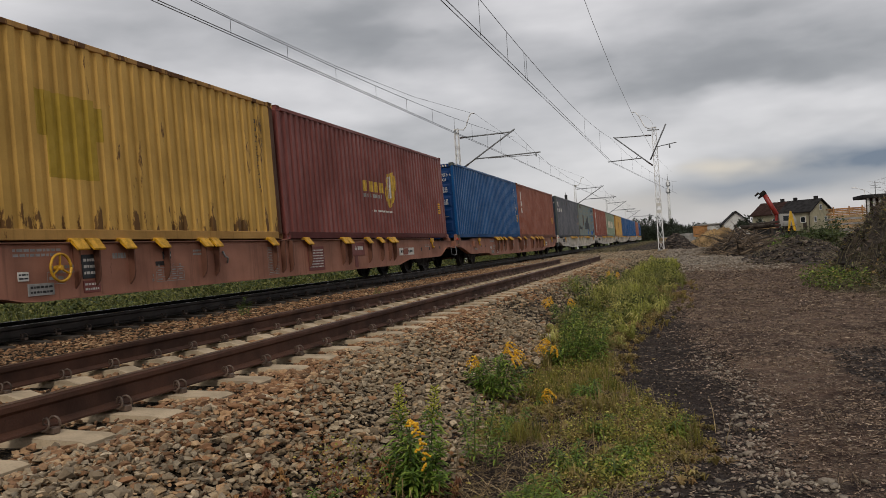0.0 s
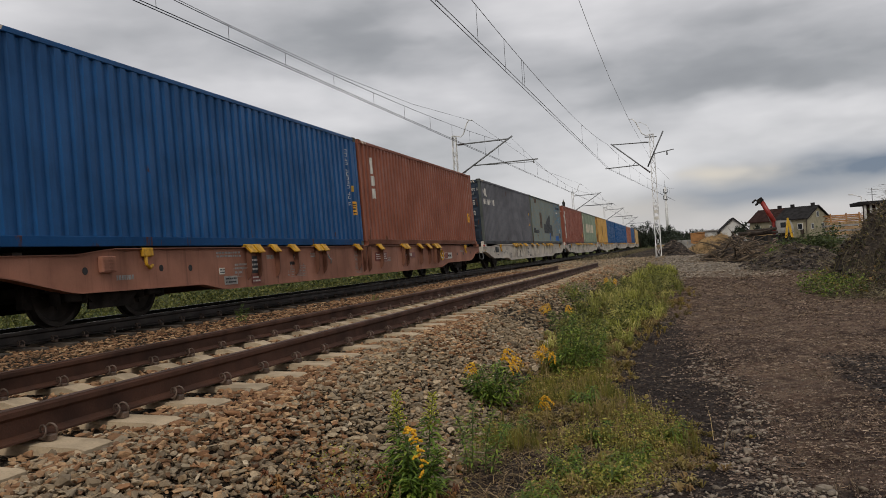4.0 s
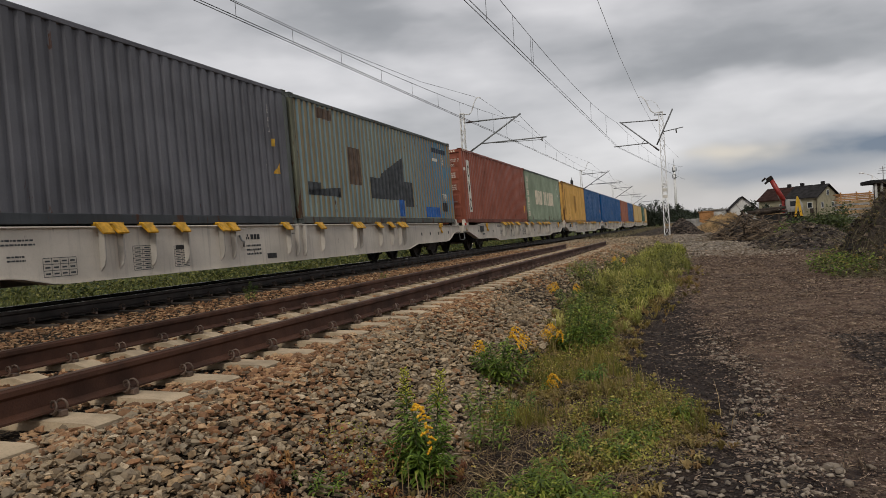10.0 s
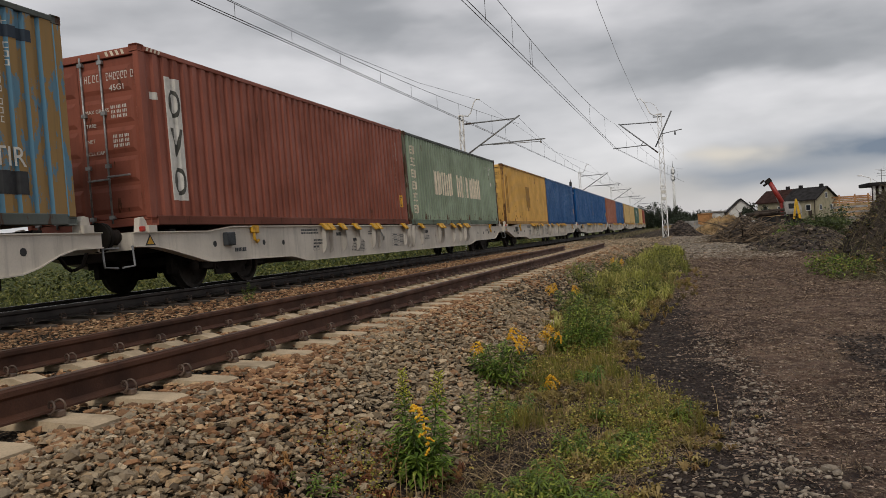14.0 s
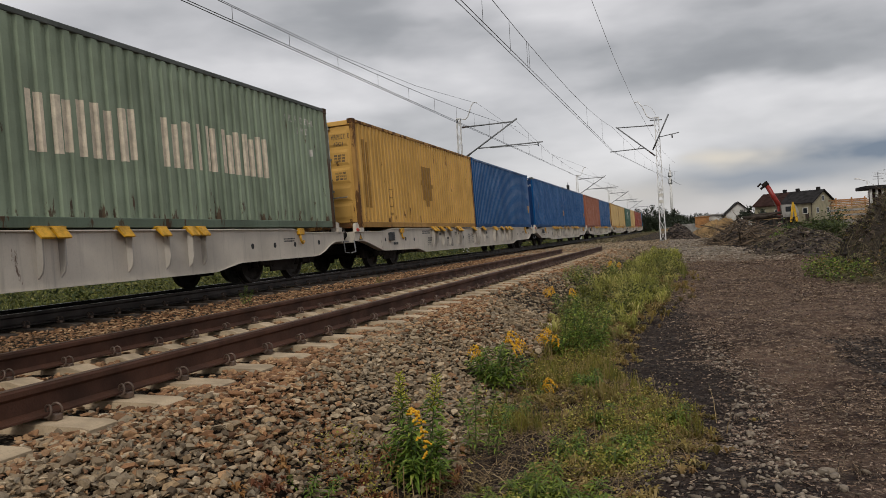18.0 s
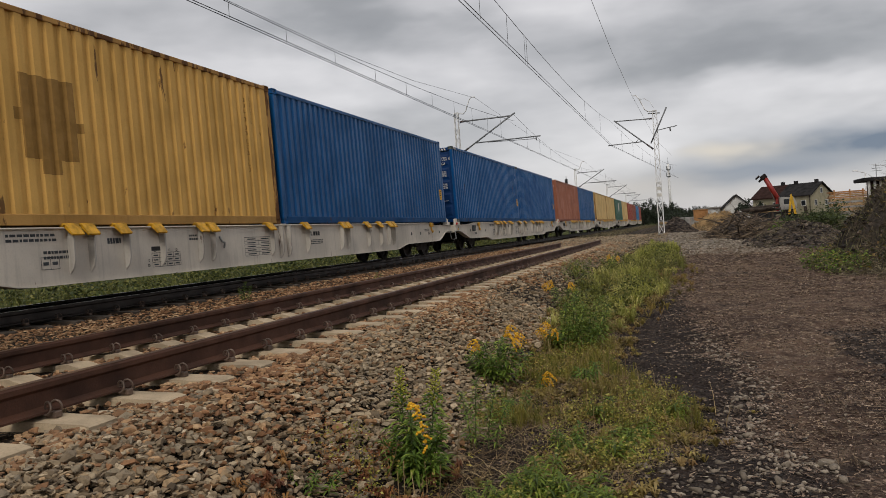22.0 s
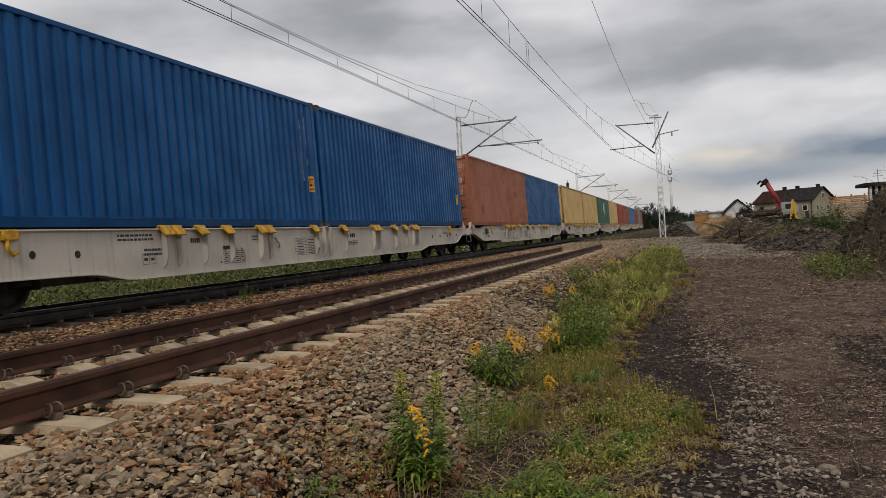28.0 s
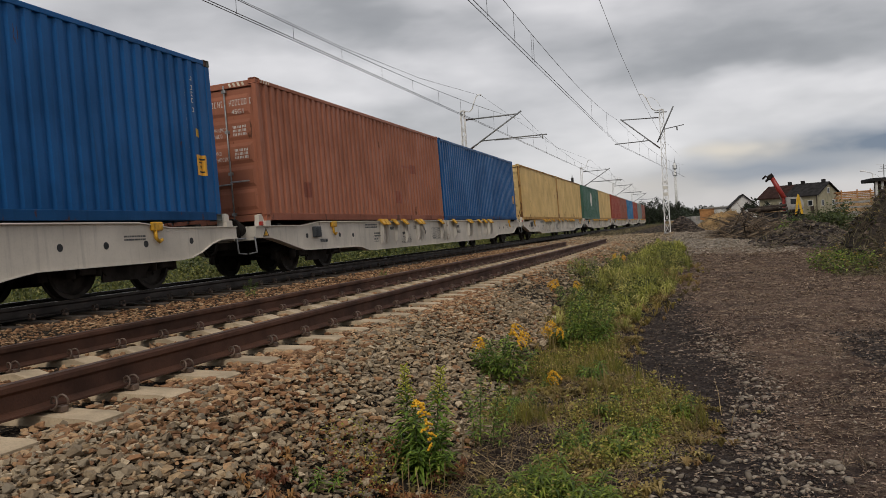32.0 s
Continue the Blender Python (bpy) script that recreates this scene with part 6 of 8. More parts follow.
# ---- overhead line ----
def lattice_mast(name, at, tall, w0, w1, label):
    m = thing(name, label, "catenary mast", at, "masts of the overhead line")
    corners = [(-1, -1), (1, -1), (1, 1), (-1, 1)]

    def corner(i, z):
        w = w0 + (w1 - w0) * z / tall
        return Vector((corners[i % 4][0] * w / 2, corners[i % 4][1] * w / 2, z))
    for i in range(4):
        part("leg", tube(corner(i, 0), corner(i, tall), 0.036, 0.03, 4), M["galv"], m)
    steps = 12
    for k in range(steps):
        z0, z1 = tall * k / steps, tall * (k + 1) / steps
        for i in range(4):
            a, b = (i, i + 1) if k % 2 else (i + 1, i)
            part("brace", tube(corner(a, z0), corner(b, z1), 0.021, 0.021, 4), M["galv"], m)
    part("footing", box(-w0 * 0.7, w0 * 0.7, -w0 * 0.7, w0 * 0.7, -0.5, 0.06, None, 0.03), M["concrete"], m, "grey concrete footing")
    bm = bmesh.new()
    add_box(bm, -w1 * 0.6, w1 * 0.6, -w1 * 0.6, w1 * 0.6, tall - 0.04, tall + 0.03)
    part("mast_cap", bm, M["galv"], m)
    return m


def arm(m, name, pts, r, material, label=""):
    bm = bmesh.new()
    add_path(bm, pts, r, 7)
    return part(name, bm, material, m, label)


def insulator(m, a, b):
    a, b = Vector(a), Vector(b)
    core = part("insulator", tube(a, b, 0.028, 0.028, 6), M["insulator"], m, "brown ribbed insulator")
    for k in range(6):
        c = a + (b - a) * ((k + 0.5) / 6)
        d = (b - a) / 6 * 0.28
        part("insulator_disc", tube(c - d, c + d, 0.075, 0.045, 8), M["insulator"], core)


mast = lattice_mast("lattice_mast", (2.2, 57.0, -0.22), 8.42, 0.36, 0.26, "whitish galvanised lattice mast beside the track")
G = 0.22
arm(mast, "top_tube", [(-0.20, 0, 7.69 + G), (-2.70, 0, 7.74 + G)], 0.038, M["dark_tube"])
arm(mast, "cantilever_tube", [(-0.22, 0, 5.60 + G), (-2.75, 0, 7.80 + G)], 0.045, M["dark_tube"])
arm(mast, "registration_tube", [(-0.95, 0, 6.18 + G), (-3.23, 0, 6.12 + G)], 0.035, M["dark_tube"])
arm(mast, "stay", [(-1.15, 0, 6.40 + G), (-1.35, 0, 6.18 + G)], 0.02, M["dark_tube"])
arm(mast, "cross_bracket", [(-0.45, 0, 8.05 + G), (0.35, 0, 8.02 + G)], 0.04, M["dark_tube"])
arm(mast, "back_tube", [(-0.35, -0.3, 5.98 + G), (0.80, -0.3, 8.32 + G)], 0.05, M["dark_tube"])
arm(mast, "back_arm", [(0.15, -0.3, 6.83 + G), (1.42, -0.3, 7.02 + G)], 0.032, M["dark_tube"])
arm(mast, "hanger", [(0.95, -0.3, 6.94 + G), (0.97, -0.3, 6.68 + G)], 0.05, M["dark_tube"])
arm(mast, "feeder_bracket", [(-0.02, 0, 8.42), (-0.40, 0, 8.40), (-0.62, 0, 8.55), (-0.95, 0, 9.30), (-1.20, 0, 9.62), (-1.42, 0, 9.58)], 0.035, M["galv"])
arm(mast, "bracket_stay", [(-0.05, 0, 8.62), (-0.25, 0, 9.05), (-0.62, 0, 9.32), (-0.95, 0, 9.30)], 0.014, M["galv"])
insulator(mast, (-0.22, 0, 5.60 + G), (-0.62, 0, 5.95 + G))
insulator(mast, (-0.20, 0, 7.69 + G), (-0.62, 0, 7.70 + G))
for k, z in enumerate((3.35, 3.0, 2.55)):
    part("mast_plate", box(-0.14, 0.14, -0.24, -0.225, z, z + 0.22, None, 0.004), M["galv"] if k == 0 else M["white_mark"], mast, "small mast plate")


def left_mast(y, x=-9.39, dz=0.0):
    m = lattice_mast("lattice_mast", (x, y, -0.4), 8.5, 0.27, 0.22, "galvanised lattice mast behind the train")
    g = 0.4 + dz
    arm(m, "top_tube", [(0.2, 0, 7.55 + g), (3.45, 0, 7.60 + g)], 0.045, M["dark_tube"])
    arm(m, "cantilever_tube", [(0.25, 0, 5.65 + g), (3.66, 0, 7.76 + g)], 0.05, M["dark_tube"])
    arm(m, "registration_tube", [(1.13, 0, 6.17 + g), (5.14, 0, 6.22 + g)], 0.04, M["dark_tube"])
    arm(m, "steady_arm", [(1.9, 0, 6.14 + g), (4.85, 0, 6.08 + g)], 0.02, M["dark_tube"])
    arm(m, "drop_bracket", [(4.85, 0, 6.22 + g), (4.88, 0, 5.98 + g)], 0.04, M["dark_tube"])
    arm(m, "feeder_bracket", [(0.0, 0, 8.1 + g), (0.45, 0, 8.02 + g), (0.62, 0, 8.2 + g), (0.85, 0, 8.8 + g), (1.0, 0, 9.0 + g), (1.25, 0, 8.98 + g)], 0.035, M["galv"])
    insulator(m, (0.25, 0, 5.65 + g), (0.66, 0, 5.90 + g))
    insulator(m, (0.2, 0, 7.55 + g), (0.65, 0, 7.56 + g))
    return m


for y in (48.0, 105.0, 152.0, 206.0):
    left_mast(y, -9.39 if y < 60 else -9.2)


def wire(parent, name, pts, r, label=""):
    bm = bmesh.new()
    add_path(bm, [Vector(p) for p in pts], r, 5)
    return part(name, bm, M["wire"], parent, label)


def catenary(label, x0, y0, z0, x1, y1, z1, low, drop0, drop1, droppers, mid=0.5):
    """One span: twin contact wires and a sagging messenger with its droppers."""
    c = thing("catenary_wire", label, "overhead wire", group="overhead line spans")

    def contact(y):
        k = (y - y0) / (y1 - y0)
        return Vector((x0 + (x1 - x0) * k, y, z0 + (z1 - z0) * k))

    def carrier(y):
        p = contact(y)
        k = (y - y0) / (y1 - y0)
        p.z += low + (drop0 - low) * max(0.0, (mid - k) / mid) ** 2 + (drop1 - low) * max(0.0, (k - mid) / (1 - mid)) ** 2
        return p
    ys = np.linspace(y0, y1, 25)
    for s in (-0.05, 0.05):
        wire(c, "contact_wire", [contact(y) + Vector((s, 0, 0)) for y in (y0, y1)], 0.0095)
    wire(c, "messenger_wire", [carrier(y) for y in ys], 0.0085)
    for y in droppers:
        wire(c, "dropper", [contact(y), carrier(y)], 0.006)
    return c


near_drops = [1.0, 4.5, 8.0, 11.5, 15.0, 18.5, 21.7, 24.3, 24.65, 40.7, 49.0]
catenary("twin dark contact wires with sagging messenger over the rusty track", -0.75, -6.0, 5.40, -0.80, 57.0, 6.10, 0.80, 2.0, 1.72, near_drops, 0.55)
catenary("dark contact wire running on past the lattice mast", -0.80, 57.0, 6.10, 3.6, 112.0, 6.25, 0.9, 1.72, 1.7, [62 + 6 * k for k in range(8)])
catenary("twin dark contact wires with droppers above the train", -5.80, -9.0, 5.62, -5.80, 48.0, 5.92, 0.33, 1.0, 1.35, [-6.2, -3.4, -0.6, 2.2, 5.0, 7.8, 10.5, 13.2, 15.8, 18.5, 21.5, 24.7, 27.8, 31.0, 34.3, 37.5, 40.7, 44.0], 0.45)
catenary("dark contact wires above the train beyond the second mast", -5.80, 48.0, 5.92, -5.80, 105.0, 6.1, 0.5, 1.72, 1.7, [52 + 5 * k for k in range(10)])
catenary("dark contact wires above the train far down the line", -5.80, 105.0, 6.1, -5.9, 152.0, 6.2, 0.5, 1.7, 1.7, [110 + 6 * k for k in range(7)])
catenary("dark contact wires above the train near the bend", -5.9, 152.0, 6.2, -6.2, 206.0, 6.2, 0.5, 1.7, 1.7, [160 + 7 * k for k in range(6)])
f = thing("feeder_wire", "thin dark feeder wire along the mast tops", "overhead wire", group="overhead line spans")
wire(f, "strand", [(1.2, -8, 8.5), (0.86, 30, 8.7), (0.83, 39, 8.75), (0.78, 57, 9.36), (1.6, 85, 8.9), (3.0, 112, 9.2)], 0.009)
f = thing("feeder_wire", "thin dark feeder wire behind the train", "overhead wire", group="overhead line spans")
wire(f, "strand", [(-8.15, -10, 8.2), (-8.15, 5, 7.6), (-8.15, 19.8, 7.5), (-8.15, 27, 7.6), (-8.15, 36, 7.98), (-8.14, 48, 8.92), (-8.0, 76, 8.2), (-7.95, 105, 8.98), (-7.95, 128, 8.4), (-7.95, 152, 8.98), (-8, 206, 8.98)], 0.008)
# a signal head that shows above the containers
sg = thing("railway_signal", "dark railway signal head above the train", "railway signal", (-9.76, 100.0, -0.4))
part("post", tube((0, 0, 0), (0, 0, 6.3), 0.07, 0.06), M["dark_tube"], sg)
part("signal_head", box(-0.16, 0.16, -0.12, 0.12, 6.2, 7.0, None, 0.04), M["black_mark"], sg)
part("finial", tube((0, 0, 7.0), (0, 0, 7.35), 0.06, 0.02), M["dark_tube"], sg)
part("bracket", tube((-0.25, 0, 6.3), (0.1, 0, 6.45), 0.03), M["dark_tube"], sg)


# ---- spoil heaps, brush and the building yard ----
def fbm(x, y, s):
    return noise.fractal(Vector((x * s, y * s, 3.7)), 1.0, 2.1, 5)


def heap(name, label, at, rx, ry, tall, material, seed, rough=0.18, turn=0.0):
    """A tipped heap: a lumpy dome whose skirt runs into the ground."""
    n, m = 40, 20
    v = [(0.0, 0.0, 1.0)]
    for j in range(1, m + 1):
        t = j / m
        for k in range(n):
            a = k * math.tau / n
            v.append((t * math.cos(a), t * math.sin(a), (1 - t * t) ** 1.35))
    bm = bmesh.new()
    c, s = math.cos(turn), math.sin(turn)
    vs = []
    for x, y, z in v:
        w = 1 + 0.22 * fbm(x * 2 + seed, y * 2, 1.0) * math.hypot(x, y)
        px, py = x * rx * w, y * ry * w
        px, py = px * c - py * s, px * s + py * c
        pz = z * tall * (1 + 0.5 * fbm(px + seed * 3, py, 0.55)) + rough * fbm(px + seed, py, 1.7) * (0.3 + z)
        gz = float(ground_z(at[0] + px, at[1] + py))
        vs.append(bm.verts.new((px, py, gz - 0.06 + max(0.0, pz) - at[2])))
    for k in range(n):
        bm.faces.new((vs[0], vs[1 + k], vs[1 + (k + 1) % n]))
    for j in range(m - 1):
        for k in range(n):
            a, b = 1 + j * n + k, 1 + j * n + (k + 1) % n
            bm.faces.new((vs[a], vs[a + n], vs[b + n], vs[b]))
    for f in bm.faces:
        f.smooth = True
    ob = part(name, bm, material, None)
    ob.matrix_basis = Matrix.Translation(at)
    return tagged(ob, label, "heap")


def top_of(ob, x, y):
    """Height of a heap's surface in the world at x, y."""
    hit, p, _, _ = ob.ray_cast(Vector((x, y, 30)) - ob.matrix_basis.translation, Vector((0, 0, -1)))
    return p.z + ob.matrix_basis.translation.z if hit else float(ground_z(x, y))


def blades(x, y, z, h, w, lean, seed):
    """Grass: each blade a bent, tapering strip of two quads."""
    r = np.random.default_rng(seed)
    n = len(x)
    a = r.uniform(0, math.tau, n)
    b = r.uniform(0, math.tau, n)
    ux, uy = np.cos(a) * w / 2, np.sin(a) * w / 2
    lx, ly = np.cos(b) * lean * h, np.sin(b) * lean * h
    P = np.zeros((n, 6, 3))
    for i, (k, wide) in enumerate(((0.0, 1.0), (0.55, 0.75), (1.0, 0.12))):
        bx, by, bz = x + lx * k * k, y + ly * k * k, z + h * (k - 0.25 * k * k * np.minimum(lean, 1.2))
        P[:, 2 * i] = np.stack([bx - ux * wide, by - uy * wide, bz], -1)
        P[:, 2 * i + 1] = np.stack([bx + ux * wide, by + uy * wide, bz], -1)
    f = np.array([[0, 1, 3, 2], [2, 3, 5, 4]])
    F = (f[None] + (np.arange(n) * 6)[:, None, None]).reshape(-1, 4)
    return P.reshape(-1, 3), F


def leaves(c, size, seed, flat=0.5, long=2.2):
    """Loose leaf blades round the points c: one folded diamond of two triangles each."""
    r = np.random.default_rng(seed)
    n = len(c)
    d = r.normal(size=(n, 3))
    d[:, 2] *= flat
    d /= np.linalg.norm(d, axis=1)[:, None]
    s = np.cross(d, r.normal(size=(n, 3)))
    s /= np.linalg.norm(s, axis=1)[:, None] + 1e-9
    size = np.asarray(size)[:, None]
    a, b = c - d * size * 0.5 * long * 0.5, c + d * size * 0.5 * long * 0.5
    mid = c + np.array([0, 0, 1]) * size * 0.12
    P = np.stack([a, mid + s * size * 0.3, b, mid - s * size * 0.3], 1)
    f = np.array([[0, 1, 2, 3]])
    F = (f[None] + (np.arange(n) * 4)[:, None, None]).reshape(-1, 4)
    return P.reshape(-1, 3), F


def stuff(name, label, category, PF, material):
    return tagged(soup(name, PF[0], PF[1], material), label, category, kind="stuff")


gravel_heap = heap("gravel_mound", "dark grey gravel heap beside the lattice mast", (3.3, 61, -0.3), 1.5, 2.2, 1.0, M["soil"], 1)
spoil_heap = heap("spoil_mound", "brown sandy spoil heap with dry grass", (6.3, 64, -0.3), 2.6, 3.5, 1.55, M["sandy_soil"], 2)
brush_base = heap("earth_mound", "dark heap of earth under cut branches", (6.9, 46, -0.5), 2.4, 4.0, 1.05, M["soil"], 3)
soil_heap = heap("soil_mound", "dark turned soil heap", (8.2, 36.5, -0.7), 2.3, 4.5, 0.72, M["soil"], 4, 0.25)
big_heap = heap("overgrown_mound", "tall earth heap overgrown with weeds and dry stalks", (11.0, 25.0, -0.8), 3.9, 6.5, 3.3, M["soil"], 5, 0.3)
heap("soil_mound", "low dark soil bank behind the brush", (10.5, 48, -0.5), 4.0, 5.0, 0.5, M["soil"], 6, 0.25)


def stick(bm, a, d, length, r, bend, rnd):
    p = Vector(a)
    d = Vector(d).normalized()
    pts = [p.copy()]
    for k in range(3):
        d = (d + Vector((rnd.uniform(-1, 1), rnd.uniform(-1, 1), rnd.uniform(-0.6, 0.6))) * bend).normalized()
        p = p + d * length / 3
        pts.append(p.copy())
    for k in range(3):
        add_tube(bm, pts[k], pts[k + 1], r * (1 - k * 0.28), r * (1 - (k + 1) * 0.28), 4)


def brush(name, label, host, cx, cy, rx, ry, count, seed, length, radius):
    rnd = random.Random(seed)
    bm = bmesh.new()
    for _ in range(count):
        a, q = rnd.uniform(0, math.tau), math.sqrt(rnd.uniform(0, 1))
        x, y = cx + rx * q * math.cos(a), cy + ry * q * math.sin(a)
        z = top_of(host, x, y)
        stick(bm, (x, y, z + rnd.uniform(-0.05, 0.15)), (rnd.uniform(-1, 1), rnd.uniform(-1, 1), rnd.uniform(-0.25, 0.28)), rnd.uniform(0.4, 1.0) * length, rnd.uniform(0.4, 1.0) * radius, 0.25, rnd)
    return tagged(part(name, bm, M["branch"], None), label, "branches", kind="stuff")


bpy.context.view_layer.update()
brush("cut_branches", "tangled grey-brown cut branches on the heap", brush_base, 6.9, 45.0, 2.3, 3.2, 520, 3, 1.4, 0.04)
brush("cut_branches", "thick pale cut limbs on the brush heap", brush_base, 6.7, 43.6, 1.7, 2.0, 60, 13, 2.2, 0.075)
brush("cut_branches", "small twigs over the dark soil heap", soil_heap, 8.2, 36.5, 2.1, 4.0, 260, 4, 0.7, 0.014)
brush("dry_stalks", "dry stalks lying over the overgrown heap", big_heap, 10.2, 23.5, 3.6, 5.5, 1700, 5, 0.8, 0.012)
for k, (a, b, r) in enumerate((((7.6, 60, 1.0), (9.2, 60, 1.03), 0.14), ((5.4, 45.5, 0.15), (7.4, 43.0, -0.25), 0.055), ((6.3, 43.5, 0.1), (7.9, 44.5, 0.35), 0.05))):
    bm = bmesh.new()
    add_tube(bm, a, b, r, r * 0.7, 8)
    add_tube(bm, b, Vector(b) + (Vector(b) - Vector(a)) * 0.35 + Vector((0, 0, 0.15)), r * 0.7, r * 0.3, 6)
    tagged(part("log", bm, M["bark"], None), "felled log lying across the brush heap", "log", "logs")


def heap_cover(host, cx, cy, rx, ry, n, seed):
    r = np.random.default_rng(seed)
    a, q = r.uniform(0, math.tau, n), np.sqrt(r.uniform(0, 1, n))
    x, y = cx + rx * q * np.cos(a), cy + ry * q * np.sin(a)
    z = np.array([top_of(host, u, v) for u, v in zip(x, y)])
    return x, y, z


x, y, z = heap_cover(big_heap, 10.4, 23.5, 3.5, 5.8, 5000, 21)
stuff("heap_weeds", "mixed green weeds and dry grass on the heap", "weeds", blades(x, y, z - 0.02, rng.uniform(0.1, 0.32, len(x)), rng.uniform(0.018, 0.042, len(x)), rng.uniform(0.8, 2.6, len(x)), 22), M["stalks"])
def drape(host, cx, cy, rx, ry, n, seed, length, width):
    """Long dead stalks that wander over a heap's flank in loose strands, three strips each."""
    r = np.random.default_rng(seed)
    x, y, _ = heap_cover(host, cx, cy, rx, ry, n, seed)
    lift = r.uniform(0.02, 0.16, n)
    side = r.normal(size=(n, 2)) * 0.9
    rows = []
    for k in range(4):
        z = np.array([top_of(host, u, v) for u, v in zip(x, y)])
        rows.append(np.stack([x, y, z + lift * (1 - 0.25 * k) + 0.03 * r.normal(size=n)], -1))
        g = side + r.normal(size=(n, 2)) * 0.5
        g /= np.linalg.norm(g, axis=1)[:, None] + 1e-6
        step = length * r.uniform(0.5, 1.2, n) / 3
        x, y = x + g[:, 0] * step, y + g[:, 1] * step
    w = width * r.uniform(0.5, 1.3, n)
    a = r.uniform(0, math.tau, n)
    off = np.stack([np.cos(a) * w, np.sin(a) * w * 0.4, 0.5 * w], -1) / 2
    P = np.stack([q for k, p in enumerate(rows) for q in (p - off * (1 - 0.2 * k), p + off * (1 - 0.2 * k))], 1)
    f = np.array([[0, 1, 3, 2], [2, 3, 5, 4], [4, 5, 7, 6]])
    F = (f[None] + (np.arange(n) * 8)[:, None, None]).reshape(-1, 4)
    return P.reshape(-1, 3), F


stuff("dry_stalks", "grey-brown dead stalks tangled over the heap", "dead stalks", drape(big_heap, 9.6, 23.0, 2.9, 5.5, 4200, 121, 0.5, 0.015), M["stalks"])
stuff("dry_stalks", "tangled pale stalks on the dark soil heap", "dead stalks", drape(soil_heap, 8.2, 35.5, 2.1, 3.6, 350, 122, 0.6, 0.02), M["stalks"])
x, y, z = heap_cover(big_heap, 10.4, 23.5, 3.5, 5.8, 3600, 23)
h0 = len(x) // 3
stuff("heap_leaves", "yellowing weed leaves on the heap", "weeds", leaves(np.stack([x, y, z + rng.uniform(0, 0.35, len(x))], -1)[:h0], rng.uniform(0.05, 0.12, h0), 33), M["olive_weed"])
stuff("heap_leaves", "dark green weed leaves on the heap", "weeds", leaves(np.stack([x, y, z + rng.uniform(0, 0.3, len(x))], -1), rng.uniform(0.03, 0.07, len(x)), 24), M["dark_leaf"])
x, y, z = heap_cover(big_heap, 7.35, 23.0, 0.7, 2.2, 1300, 125)
stuff("low_weeds", "deep green weeds at the heap's foot", "weeds", leaves(np.stack([x, y, z + rng.uniform(0, 0.5, len(x)) * (0.15 + 0.85 * np.sin(y * 1.7 + 1) ** 2)], -1), rng.uniform(0.04, 0.09, len(x)), 126, 0.5, 2.4), M["bank_green"])
x, y, z = heap_cover(big_heap, 7.25, 23.2, 0.75, 2.4, 1300, 25)
stuff("low_weeds", "bright green weeds at the heap's foot", "weeds", leaves(np.stack([x, y, z + rng.uniform(0, 0.5, len(x)) * (0.3 + 0.7 * np.sin(y * 2.3) ** 2)], -1), rng.uniform(0.03, 0.075, len(x)), 26), M["leaf"])
x, y, z = heap_cover(big_heap, 10.4, 23.5, 3.6, 6.0, 2000, 81)
tagged(scatter_stones("clods", x, y, z + 0.01, rng.uniform(0.03, 0.10, len(x)), M["coal"], 82), "clods of dark earth on the overgrown heap", "clods", kind="stuff")
for host, cx, cy, rx, ry, seed in ((soil_heap, 8.2, 36.5, 2.2, 4.3, 83), (brush_base, 6.9, 45.5, 2.3, 3.8, 84), (gravel_heap, 3.3, 61, 1.4, 2.1, 85)):
    x, y, z = heap_cover(host, cx, cy, rx, ry, 2200, seed)
    tagged(scatter_stones("clods", x, y, z + 0.01, rng.uniform(0.03, 0.11, len(x)), M["coal"], seed), "clods of dark turned earth on a heap", "clods", kind="stuff")
x, y, z = heap_cover(spoil_heap, 6.3, 63.0, 2.4, 3.0, 1500, 27)
stuff("dry_grass", "dry straw on the sandy heap", "dry grass", blades(x, y, z - 0.02, rng.uniform(0.1, 0.35, len(x)), rng.uniform(0.02, 0.05, len(x)), rng.uniform(0.5, 1.5, len(x)), 28), M["dry"])
x, y, z = heap_cover(soil_heap, 8.6, 38.5, 2.3, 3.4, 1700, 29)
stuff("heap_weeds", "sparse green weeds on the soil heap", "weeds", blades(x, y, z - 0.02, rng.uniform(0.08, 0.3, len(x)), rng.uniform(0.015, 0.03, len(x)), rng.uniform(0.4, 1.4, len(x)), 30), M["stalks"])


def shrub(at, r, tall, n, seed, material, label):
    g = np.random.default_rng(seed)
    s = thing("shrub", label, "shrub", at, "shrubs")
    bm = bmesh.new()
    rnd = random.Random(seed)
    for _ in range(12):
        stick(bm, (rnd.uniform(-0.4, 0.4) * r, rnd.uniform(-0.4, 0.4) * r, -0.05), (rnd.uniform(-1, 1) * r, rnd.uniform(-1, 1) * r, tall), tall * rnd.uniform(0.7, 1.1), 0.03, 0.15, rnd)
    part("branchwork", bm, M["bark"], s)
    k = g.integers(0, 16, n)
    hub = g.normal(size=(16, 3)) * np.array([0.42, 0.42, 0.24]) * np.array([r, r, tall]) + np.array([0, 0, tall * 0.55])
    c = hub[k] + g.normal(size=(n, 3)) * np.array([0.22 * r, 0.22 * r, 0.16 * tall])
    c[:, 2] = np.abs(c[:, 2])
    P, F = leaves(c, g.uniform(0.06, 0.15, n), seed + 1)
    o = soup("foliage", P, F, material, s)
    return s


